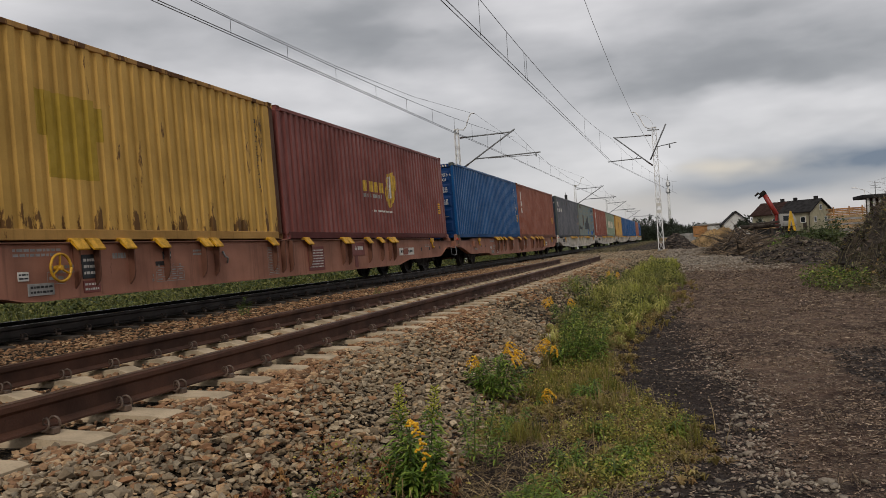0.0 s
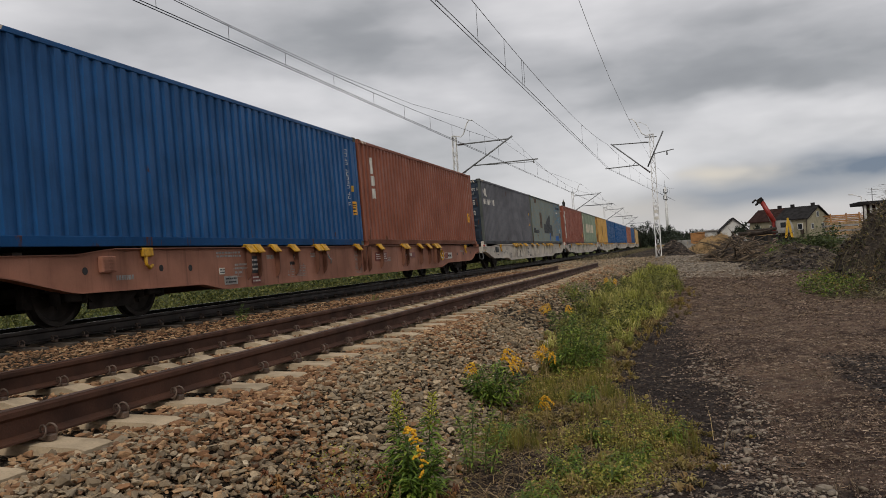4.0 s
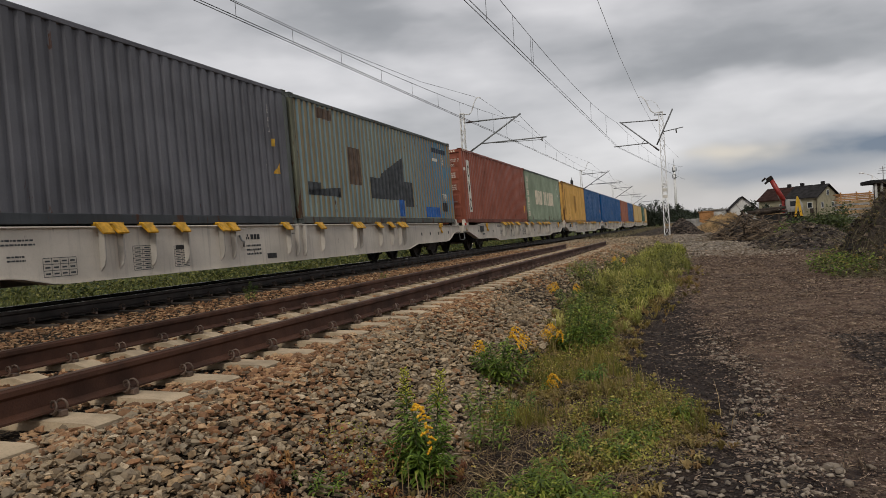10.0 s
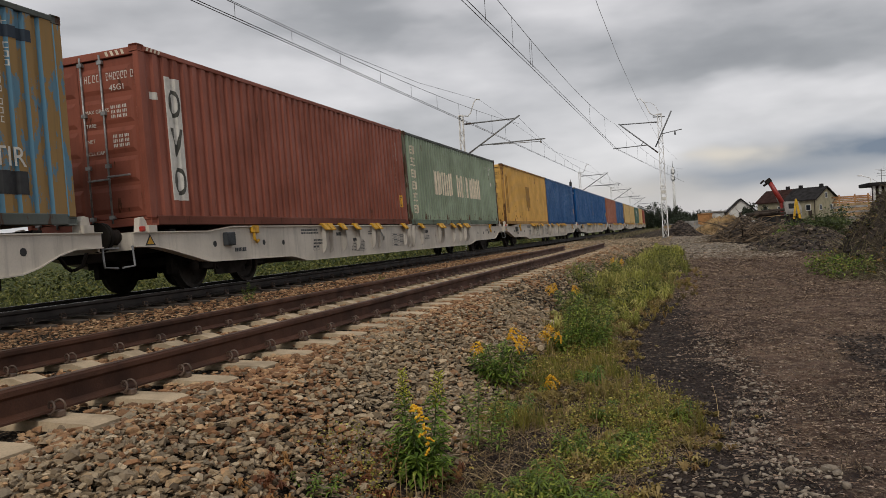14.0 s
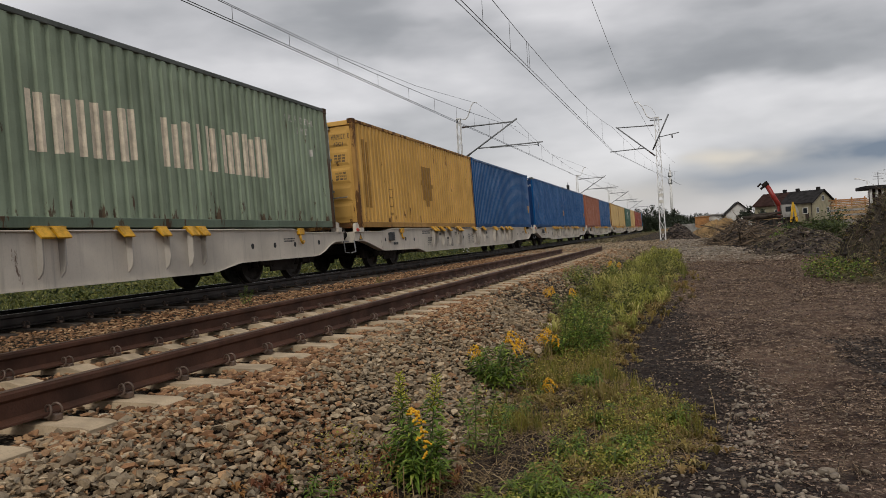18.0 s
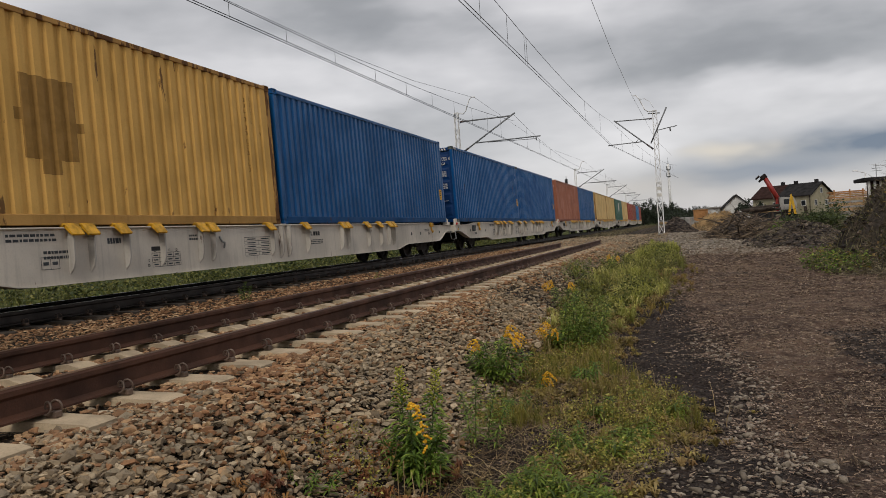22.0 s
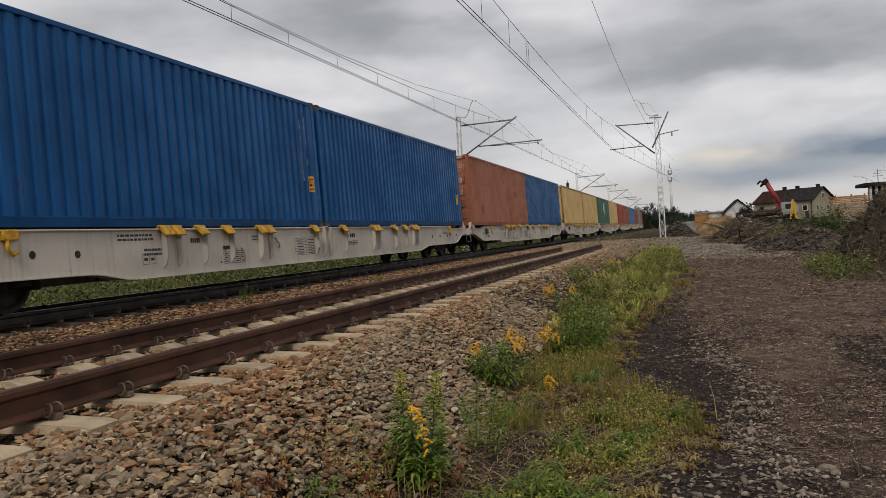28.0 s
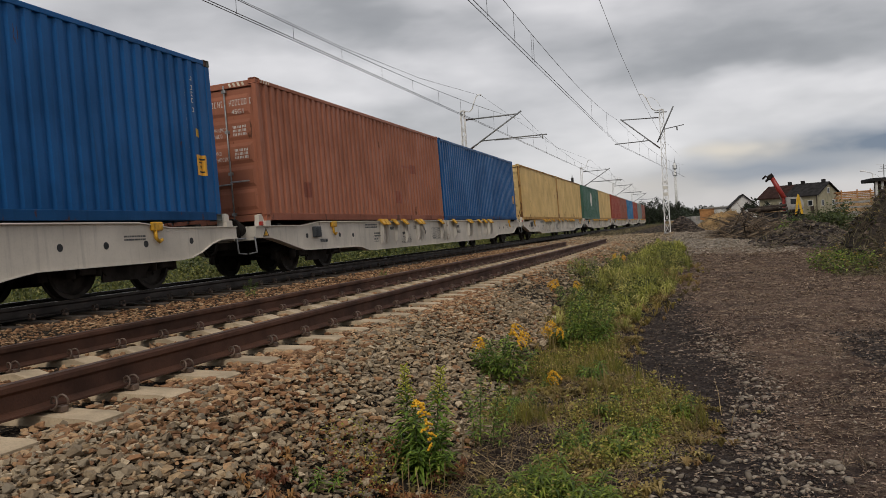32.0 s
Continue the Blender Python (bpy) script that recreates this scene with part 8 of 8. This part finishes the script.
LUSH_L, LUSH_R = ((11, 14, 18, 24, 35), (1.75, 1.55, 1.35, 1.5, 2.1)), ((11, 14, 17, 22, 30, 35), (2.35, 2.6, 2.95, 3.25, 3.3, 3.1))
x, y = strip(1050, 11, 36, LUSH_L, LUSH_R, 1.15)
x = x + 0.15 * rng.normal(size=len(x))
k = patchy(x, y, 1.3, 0.0)
x, y = x[k], y[k]
big = rng.uniform(0.45, 1.45, len(x)) * (0.55 + 0.45 * smooth((y - 12) / 6))
stuff("grass", "fresh green arching grass on the verge", "grass", tufts(x, y, ground_z(x, y) - 0.01, 0.34 * big, 0.40 * big, 0.011 * (1 + 0.035 * y), 26, 51), M["lush_grass"])
x, y = strip(2100, 10.5, 26, LUSH_L, LUSH_R, 1.1)
x = x + 0.12 + 0.25 * rng.normal(size=len(x))
k = patchy(x + 9, y, 1.6, 0.0)
x, y = x[k], y[k]
big = rng.uniform(0.5, 1.2, len(x))
stuff("withered_grass", "withered brown grass along the green verge", "grass", tufts(x, y, ground_z(x, y) - 0.01, 0.2 * big, 0.16 * big, 0.02 + 0 * x, 14, 52), M["olive_weed"])
# leafy weeds grow through the long grass
r2 = np.random.default_rng(161)
y = r2.uniform(10.5, 34, 700)
x = np.interp(y, *LUSH_L) + (np.interp(y, *LUSH_R) - np.interp(y, *LUSH_L)) * r2.uniform(-0.08, 1.02, 700)
k = drift(x + 5, y, 1.1) > 0.22 * np.clip((y - 10) / 8, -0.2, 1.0)
x, y = x[k], y[k]
big = r2.uniform(0.4, 1.2, len(x))
x, y, big = (np.repeat(v, 30) for v in (x, y, big))
c = np.stack([x + r2.normal(size=len(x)) * 0.11, y + r2.normal(size=len(x)) * 0.11, ground_z(x, y) + 0.02 + 0.48 * big * r2.uniform(0, 1, len(x)) ** 0.8], -1)
stuff("verge_weeds", "dark leafy weeds in the long verge grass", "weeds", leaves(c, r2.uniform(0.03, 0.06, len(x)), 162, 0.5, 2.6), M["bank_green"])
NEAR_L, NEAR_R = ((3.4, 5, 7, 9, 12.5), (2.0, 1.95, 1.8, 1.8, 1.7)), ((3.4, 4.6, 5.6, 6.6, 7.4, 9, 12.5), (3.0, 3.05, 3.4, 3.55, 3.1, 2.6, 2.5))
x, y = strip(5600, 3.4, 12.5, NEAR_L, NEAR_R, 1.2)
x = x + 0.15 * rng.normal(size=len(x))
d = drift(x, y, 2.3) + 0.7 * drift(x, y + 9, 6.0)
bare = np.exp(-(((x - 2.22) / 0.30) ** 2 + ((y - 5.35) / 0.85) ** 2)) * 1.6
k = (d > -0.02 + 0.5 * bare) & (rng.uniform(0, 1, len(x)) > bare)
x, y = x[k], y[k]
big = rng.uniform(0.4, 1.25, len(x))
stuff("verge_weeds", "olive and withered low weeds on the verge", "weeds", tufts(x, y, ground_z(x, y) - 0.005, 0.10 * big, 0.08 * big, 0.009 * (0.6 + big) * (1 + 0.03 * y), 14, 53), M["olive_weed"])
x, y = strip(5200, 3.6, 12.0, NEAR_L, NEAR_R, 1.2)
x = x + 0.08 * rng.normal(size=len(x))
d = drift(x + 4, y, 1.7) + 0.8 * drift(x, y + 3, 6.0)
lush = np.exp(-(((x - 2.95) / 0.4) ** 2 + ((y - 5.2) / 1.3) ** 2)) + 0.7 * np.exp(-(((x - 3.4) / 0.3) ** 2 + ((y - 6.9) / 0.5) ** 2))
bare = np.exp(-(((x - 2.22) / 0.32) ** 2 + ((y - 5.35) / 0.85) ** 2)) * 1.6
k = (d > 0.22 - 0.32 * lush + 0.6 * bare)
x, y = x[k], y[k]
big = rng.uniform(0.35, 1.2, len(x))
r2 = np.random.default_rng(155)
x, y, big = (np.repeat(v, 14) for v in (x, y, big))
c = np.stack([x + r2.normal(size=len(x)) * 0.035, y + r2.normal(size=len(x)) * 0.035, ground_z(x, y) + 0.01 + 0.17 * big ** 1.5 * r2.uniform(0, 1, len(x))], -1)
stuff("lime_weeds", "clumps of lime-green leafy weeds", "weeds", leaves(c, r2.uniform(0.011, 0.027, len(x)) * (0.6 + 0.5 * big), 55, 0.4, 2.1), M["lime_weed"])
x, y = strip(1500, 5.4, 12.0, NEAR_L, NEAR_R)
k = patchy(x + 2, y, 1.7, 0.08)
x, y = x[k], y[k]
big = rng.uniform(0.5, 1.2, len(x))
stuff("verge_grass", "thin upright yellowish grass among the weeds", "grass", tufts(x, y, ground_z(x, y) - 0.005, 0.13 * big, 0.22 * big, 0.006 + 0 * x, 14, 54, 0.4), M["grass"])
x, y = strip(9000, 3.4, 12, NEAR_L, NEAR_R, 1.2)
stuff("verge_straw", "dead brown stalks among the verge weeds", "straw", blades(x, y, ground_z(x, y) + 0.01, rng.uniform(0.015, 0.09, len(x)), rng.uniform(0.004, 0.008, len(x)), rng.uniform(1.0, 4.5, len(x)), 56), M["dry"])
x, y = strip(9500, 3.4, 13, NEAR_L, NEAR_R, 1.3)
x = x + 0.15 * rng.normal(size=len(x))
tagged(scatter_stones("verge_litter", x, y, ground_z(x, y) + 0.002, rng.uniform(0.003, 0.009, len(x)) * (1 + 0.04 * y), M["litter"], 61, None, True), "brown crumbs and small stones under the weeds", "litter", kind="stuff")
x, y = spread(300, 1.2, 2.0, 3.5, 5.0)
k = patchy(x, y, 2.6, 0.10)
x, y = x[k], y[k]
big = rng.uniform(0.4, 1.2, len(x))
stuff("red_weeds", "withered red-brown weeds at the ballast's foot", "weeds", tufts(x, y, ground_z(x, y) + 0.03, 0.09 * big, 0.075 * big, 0.014 + 0 * x, 12, 57, 0.8), M["red_weed"])
r2 = np.random.default_rng(163)
x, y, big = (np.repeat(v, 40) for v in (r2.uniform(1.28, 1.72, 26), r2.uniform(3.75, 4.75, 26), r2.uniform(0.4, 1.1, 26)))
c = np.stack([x + r2.normal(size=len(x)) * 0.05, y + r2.normal(size=len(x)) * 0.05, ground_z(x, y) + 0.03 + 0.17 * big * r2.uniform(0, 1, len(x))], -1)
u = len(x) // 2
stuff("red_weeds", "reddish autumn leaves of low weeds on the ballast", "weeds", leaves(c[:u], r2.uniform(0.014, 0.03, u), 164, 0.4, 1.8), M["red_weed"])
stuff("lime_weeds", "yellow-green low weeds on the ballast", "weeds", leaves(c[u:], r2.uniform(0.014, 0.03, len(x) - u), 165, 0.4, 1.8), M["lime_weed"])
r2 = np.random.default_rng(93)
x, y = r2.uniform(1.9, 3.0, 1500), r2.uniform(-8, 3.5, 1500)
k = patchy(x, y, 1.6, 0.0)
x, y = x[k], y[k]
big = r2.uniform(0.5, 1.2, len(x))
stuff("verge_weeds", "low weeds running on along the path", "weeds", tufts(x, y, ground_z(x, y) - 0.005, 0.09 * big, 0.08 * big, 0.016 + 0 * x, 11, 94), M["olive_weed"])
x, y = strip(260, 5.0, 12.0, NEAR_L, NEAR_R)
x = x + 0.1 * rng.normal(size=len(x))
stuff("dry_stems", "thin dead stems standing among the verge weeds", "dead stems", blades(x, y, ground_z(x, y), rng.uniform(0.12, 0.42, len(x)), rng.uniform(0.004, 0.007, len(x)), rng.uniform(0.05, 0.5, len(x)), 157), M["dry"])
# dead twigs stick up out of the dirt
bm = bmesh.new()
rnd = random.Random(31)
for cx, cy in ((4.52, 7.1), (4.35, 5.3), (4.9, 9.4), (3.75, 6.9), (5.2, 6.4)):
    for k in range(9):
        a = Vector((cx + rnd.uniform(-0.07, 0.07), cy + rnd.uniform(-0.07, 0.07), float(ground_z(cx, cy)) - 0.02))
        stick(bm, a, (rnd.uniform(-0.8, 0.8), rnd.uniform(-0.8, 0.8), 1.0), rnd.uniform(0.08, 0.24), 0.0045, 0.3, rnd)
tagged(part("dead_twigs", bm, M["branch"], None), "small dead tufts of twigs on the dirt", "dead twigs", kind="stuff")
# behind the train
x, y = spread(12000, -15, -7.7, 5, 90, 1.35)
stuff("bank_grass", "long green grass behind the train", "grass", blades(x, y, ground_z(x, y) - 0.01, rng.uniform(0.18, 0.55, len(x)), rng.uniform(0.010, 0.02, len(x)) * (1 + 0.02 * y), rng.uniform(0.2, 1.0, len(x)), 58), M["bank_green"])
x, y = spread(52000, -16, -7.9, 6, 80, 1.35)
k = patchy(x, y, 0.5, -0.12)
x, y = x[k], y[k]
stuff("bank_weeds", "dark leafy weeds behind the train", "weeds", leaves(np.stack([x, y, ground_z(x, y) + rng.uniform(0.05, 0.8, len(x)) ** 1.4], -1), rng.uniform(0.03, 0.085, len(x)) * (1 + 0.02 * y), 59), M["bank_green"])
r2 = np.random.default_rng(171)
x, y = r2.uniform(-15, -7.9, 26000), 6 + 70 * r2.uniform(0, 1, 26000) ** 1.35
k = drift(x, y, 0.55) > 0.12
x, y = x[k], y[k]
stuff("bank_weeds", "deep green shrubby weeds behind the train", "weeds", leaves(np.stack([x, y, ground_z(x, y) + 0.1 + 0.85 * r2.uniform(0, 1, len(x))], -1), r2.uniform(0.04, 0.10, len(x)) * (1 + 0.02 * y), 172), M["dark_leaf"])
x, y = spread(5000, -3.9, -1.2, 58, 170, 1.0)
stuff("track_weeds", "withered weeds beside the far rails", "weeds", blades(x, y, ground_z(x, y) - 0.02, rng.uniform(0.1, 0.4, len(x)), rng.uniform(0.03, 0.06, len(x)), rng.uniform(0.4, 1.4, len(x)), 60), M["stalks"])


# ---- single plants ----
def lance_leaf(bm, base, out, length, wide, droop):
    """One pointed leaf with a folded midrib."""
    base, out = Vector(base), Vector(out).normalized()
    side = out.cross(Vector((0, 0, 1))).normalized() * wide / 2
    mid = base + out * length * 0.5 + Vector((0, 0, -0.12 * droop * length))
    tip = base + out * length + Vector((0, 0, -0.55 * droop * length))
    v = [bm.verts.new(p) for p in (base, mid + side + Vector((0, 0, 0.10 * wide)), mid - Vector((0, 0, 0.14 * wide)), mid - side + Vector((0, 0, 0.10 * wide)), tip)]
    bm.faces.new((v[0], v[2], v[1]))
    bm.faces.new((v[0], v[3], v[2]))
    bm.faces.new((v[1], v[2], v[4]))
    bm.faces.new((v[2], v[3], v[4]))


def goldenrod(name, at, stems, seed, label, leaf=0.13, slim=0.22, wilt=1.0, green="leaf"):
    """A clump: stems (dx, dy, height, lean x, lean y, head) with spirals of narrow leaves, thickest at the tip; head: gold, lime or none."""
    rnd = random.Random(seed)
    x, y = at
    p = thing(name, label, "wild plant", (x, y, float(ground_z(x, y)) - 0.01), "flowering weeds on the verge")
    for dx, dy, h, lx, ly, head in stems:
        pts = [Vector((dx + lx * t * t, dy + ly * t * t, h * t)) for t in (0, 0.35, 0.7, 1.0)]
        bm = bmesh.new()
        for a, b, r in zip(pts, pts[1:], (0.005, 0.004, 0.003)):
            add_tube(bm, a, b, r, r * 0.8, 5)
        part("stem", bm, M["stem"], p)
        bm = bmesh.new()
        n = int(34 + h * 95)
        end = 0.80 if head else 1.0
        for k in range(n):
            t = end * (0.12 + 0.88 * (k / n) ** 0.7)
            c = Vector((dx + lx * t * t, dy + ly * t * t, h * t))
            a = k * 2.4 + rnd.uniform(-0.3, 0.3)
            size = leaf * (1.15 - 0.5 * t) * rnd.uniform(0.75, 1.2)
            lance_leaf(bm, c, (math.cos(a), math.sin(a), rnd.uniform(0.1, 0.5) + 0.9 * max(0.0, t - 0.6)), size, size * slim, wilt * rnd.uniform(0.3, 1.3))
        part("foliage", bm, M[green], p)
        if head:
            bm = bmesh.new()
            tip = pts[-1]
            d = (pts[-1] - pts[-2]).normalized()
            if head == "lime":
                for k in range(48):
                    t = k / 47
                    a = k * 2.4
                    c = tip - d * 0.24 * (1 - t)
                    q = Vector((math.cos(a), math.sin(a), 0.6)).normalized()
                    length = (0.075 - 0.045 * t) * rnd.uniform(0.7, 1.2)
                    lance_leaf(bm, c, q, length, 0.018, 0.3)
                    for j in range(2):
                        bmesh.ops.create_icosphere(bm, subdivisions=1, radius=0.006, matrix=Matrix.Translation(c + q * length * (0.5 + 0.4 * j)))
            elif head == "droop":
                for k in range(16):
                    u = k / 15
                    c = tip + Vector((0.10 * u, -0.03 * u, 0.05 * u - 0.30 * u * u))
                    a = k * 2.4
                    for j in range(7):
                        e = c + Vector((math.cos(a), math.sin(a), -0.5)) * (0.007 * j) + Vector((rnd.uniform(-1, 1), rnd.uniform(-1, 1), rnd.uniform(-1, 1))) * 0.005
                        bmesh.ops.create_icosphere(bm, subdivisions=1, radius=rnd.uniform(0.007, 0.010), matrix=Matrix.Translation(e))
            else:
                # arching plumes, most of them to one side
                lead = math.atan2(ly, lx) if abs(lx) + abs(ly) > 0.05 else rnd.uniform(-3, 3)
                for k in range(7):
                    a = lead + rnd.uniform(-1.1, 1.1) * (0.25 + 0.15 * k)
                    reach = rnd.uniform(0.07, 0.13)
                    for j in range(10):
                        u = (j + 0.5) / 10
                        e = tip - d * 0.018 * k + Vector((math.cos(a) * reach * u, math.sin(a) * reach * u, 0.05 * u - 0.11 * u * u))
                        e += Vector((rnd.uniform(-1, 1), rnd.uniform(-1, 1), rnd.uniform(-1, 1))) * 0.006
                        bmesh.ops.create_icosphere(bm, subdivisions=1, radius=rnd.uniform(0.006, 0.010), matrix=Matrix.Translation(e))
            part("flower_head", bm, M["lime_buds"] if head == "lime" else M["goldenrod"], p, "golden flower plume" if head != "lime" else "yellow-green buds")
    return p


goldenrod("goldenrod_plant", (1.78, 4.72), [(-0.07, 0.0, 0.72, -0.02, 0.02, "lime"), (0.08, 0.05, 0.70, 0.07, 0.0, "lime"), (0.0, -0.08, 0.53, 0.03, -0.06, "droop"), (-0.02, 0.06, 0.44, -0.06, 0.05, ""), (0.06, -0.06, 0.33, 0.12, -0.04, ""), (-0.08, -0.05, 0.30, -0.10, -0.05, ""), (0.03, 0.02, 0.28, 0.0, -0.12, ""), (0.02, -0.10, 0.24, 0.04, -0.12, ""), (-0.05, 0.02, 0.36, -0.08, -0.08, ""), (0.10, 0.0, 0.38, 0.10, -0.06, ""), (0.0, -0.02, 0.20, -0.14, -0.10, ""), (0.08, -0.08, 0.22, 0.16, -0.08, "")], 1, "tall goldenrod clump with green buds and one drooping golden plume", 0.13)
goldenrod("goldenrod_plant", (2.0, 5.35), [(0.0, 0.0, 0.50, 0.03, 0.0, ""), (0.08, 0.03, 0.44, 0.08, 0.0, ""), (-0.05, 0.05, 0.40, -0.06, 0.03, ""), (0.14, 0.0, 0.36, 0.12, 0.0, "")], 21, "slim leafy goldenrod stems without flowers", 0.085)
goldenrod("goldenrod_plant", (1.66, 7.50), [(0.0, 0.0, 0.56, 0.14, 0.0, "gold"), (-0.10, 0.05, 0.44, -0.06, -0.05, "gold"), (0.10, -0.05, 0.50, 0.14, -0.05, "gold"), (0.02, 0.1, 0.38, 0.0, 0.1, ""), (-0.06, -0.08, 0.34, -0.12, -0.06, ""), (-0.04, 0.0, 0.42, -0.05, -0.05, ""), (0.12, 0.0, 0.36, 0.14, -0.08, ""), (0.0, -0.10, 0.30, 0.02, -0.14, ""), (0.18, 0.05, 0.30, 0.16, 0.0, ""), (-0.14, 0.0, 0.28, -0.14, 0.0, "")], 2, "goldenrod clump with golden plumes above the ballast", 0.13)
goldenrod("goldenrod_plant", (2.0, 9.8), [(0.0, 0.0, 0.62, 0.05, 0.05, ""), (-0.08, -0.05, 0.34, -0.16, -0.05, "gold"), (0.10, 0.05, 0.70, 0.06, 0.0, ""), (0.18, -0.02, 0.56, 0.10, 0.0, ""), (0.0, 0.12, 0.54, 0.0, 0.08, ""), (-0.04, 0.0, 0.40, -0.14, -0.03, "gold"), (0.24, 0.1, 0.48, 0.12, 0.05, ""), (0.06, -0.12, 0.40, 0.05, -0.12, ""), (-0.04, -0.1, 0.34, -0.02, -0.1, "gold"), (0.3, 0.0, 0.32, 0.12, -0.05, ""), (0.12, 0.2, 0.74, 0.04, 0.05, ""), (0.30, 0.25, 0.66, 0.14, 0.05, ""), (0.22, 0.1, 0.62, 0.04, -0.1, ""), (0.38, 0.15, 0.50, 0.14, 0.0, ""), (0.16, -0.15, 0.46, 0.1, -0.12, ""), (0.42, 0.3, 0.56, 0.1, 0.1, "")], 3, "bushy goldenrod clump with one orange-gold plume", 0.13)
goldenrod("goldenrod_plant", (2.1, 7.35), [(0.0, 0.0, 0.20, 0.06, 0.0, "gold"), (0.05, 0.05, 0.14, 0.08, 0.0, "")], 4, "small goldenrod with one golden plume", 0.07)
goldenrod("goldenrod_plant", (1.48, 13.2), [(0.0, 0.0, 0.55, -0.12, 0.0, "gold"), (0.06, 0.1, 0.50, 0.08, 0.0, "gold"), (0.1, 0.0, 0.42, 0.08, 0.0, ""), (-0.08, 0.1, 0.50, -0.14, 0.05, "gold"), (0.16, 0.0, 0.36, 0.10, 0.0, "")], 5, "goldenrod clump with flat golden plumes", 0.09)
goldenrod("goldenrod_plant", (1.55, 22.0), [(0.0, 0.0, 0.6, 0.05, 0.0, "gold"), (0.1, 0.1, 0.55, 0.1, 0.0, "gold"), (-0.1, 0.0, 0.5, -0.1, 0.0, "")], 6, "pale goldenrod on the far verge", 0.10)
for k, (x, y, n, h, green, words) in enumerate((
        (2.36, 4.42, 6, 0.15, "bright_leaf", "low bright green leafy plant at the path's edge"), (2.58, 4.50, 7, 0.19, "bright_leaf", "low bright green leafy plant at the path's edge"),
        (2.84, 4.38, 6, 0.17, "bright_leaf", "low bright green leafy plant at the path's edge"), (2.62, 5.35, 4, 0.17, "leaf", "rosette of long green leaves"),
        (2.95, 5.25, 5, 0.15, "bright_leaf", "yellow-green leafy weed on the verge"), (3.05, 5.75, 5, 0.15, "bright_leaf", "yellow-green leafy weed on the verge"),
        (2.75, 6.3, 4, 0.16, "leaf", "dark green leafy weed on the verge"), (3.30, 6.6, 5, 0.15, "bright_leaf", "yellow-green leafy weed on the verge"),
        (2.5, 7.6, 4, 0.18, "leaf", "dark green leafy weed on the verge"), (2.1, 6.2, 4, 0.2, "leaf", "dark green leafy weed on the verge"))):
    goldenrod("leafy_weed", (x, y), [(0.09 * math.cos(2.4 * q) * (0.4 + 0.2 * q), 0.09 * math.sin(2.4 * q) * (0.4 + 0.2 * q), h * (0.8 + 0.12 * (q % 4)), 0.06 * math.cos(2.4 * q), 0.06 * math.sin(2.4 * q), "") for q in range(n)], 30 + k, words, 0.10 + 0.02 * (k % 3), 0.2, 1.3, green)
goldenrod("goldenrod_plant", (1.15, 17.5), [(0.1 * k - 0.2, 0.2 * (k % 3), 0.40 + 0.05 * (k % 2), 0.03, 0.0, "") for k in range(6)], 9, "green leafy clump on the ballast bank", 0.11)
goldenrod("goldenrod_plant", (-3.87, 12.35), [(0.0, 0.0, 0.34, 0.04, 0.0, ""), (0.05, 0.05, 0.26, 0.08, 0.0, ""), (-0.04, 0.0, 0.22, -0.06, 0.0, "")], 10, "lone green weed between the tracks", 0.07)
goldenrod("goldenrod_plant", (-3.0, 16.4), [(0.0, 0.0, 0.20, 0.04, 0.0, ""), (0.05, 0.05, 0.16, 0.08, 0.0, "")], 11, "small green weed between the tracks", 0.06)
goldenrod("goldenrod_plant", (2.95, 7.0), [(0.0, 0.0, 0.13, 0.03, 0.0, ""), (0.06, 0.04, 0.11, 0.05, 0.0, "")], 13, "small dark green seedling among the weeds", 0.09)
goldenrod("goldenrod_plant", (1.45, 3.9), [(0.0, 0.0, 0.14, 0.04, 0.0, ""), (0.08, 0.05, 0.12, 0.08, 0.0, ""), (-0.08, 0.02, 0.13, -0.06, 0.0, "")], 12, "low weed among the ballast stones", 0.07)
# withered stems standing by the tall clump
bm = bmesh.new()
rnd = random.Random(77)
for k in range(14):
    a = Vector((1.62 + rnd.uniform(0, 0.35), 4.25 + rnd.uniform(0, 0.35), -0.85))
    a.z = float(ground_z(a.x, a.y)) - 0.01
    add_tube(bm, a, a + Vector((rnd.uniform(-0.08, 0.08), rnd.uniform(-0.05, 0.05), rnd.uniform(0.12, 0.3))), 0.0035, 0.0025, 4)
for k in range(26):
    a = Vector((rnd.uniform(1.7, 3.1), rnd.uniform(4.2, 7.5), 0))
    a.z = float(ground_z(a.x, a.y)) + 0.02
    t = rnd.uniform(0, math.tau)
    add_tube(bm, a, a + Vector((math.cos(t), math.sin(t), rnd.uniform(-0.02, 0.12))) * rnd.uniform(0.12, 0.4), 0.004, 0.0025, 4)
tagged(part("dead_stems", bm, M["dry"], None), "pale withered stems standing and lying on the verge", "dead stems", kind="stuff")


motions()
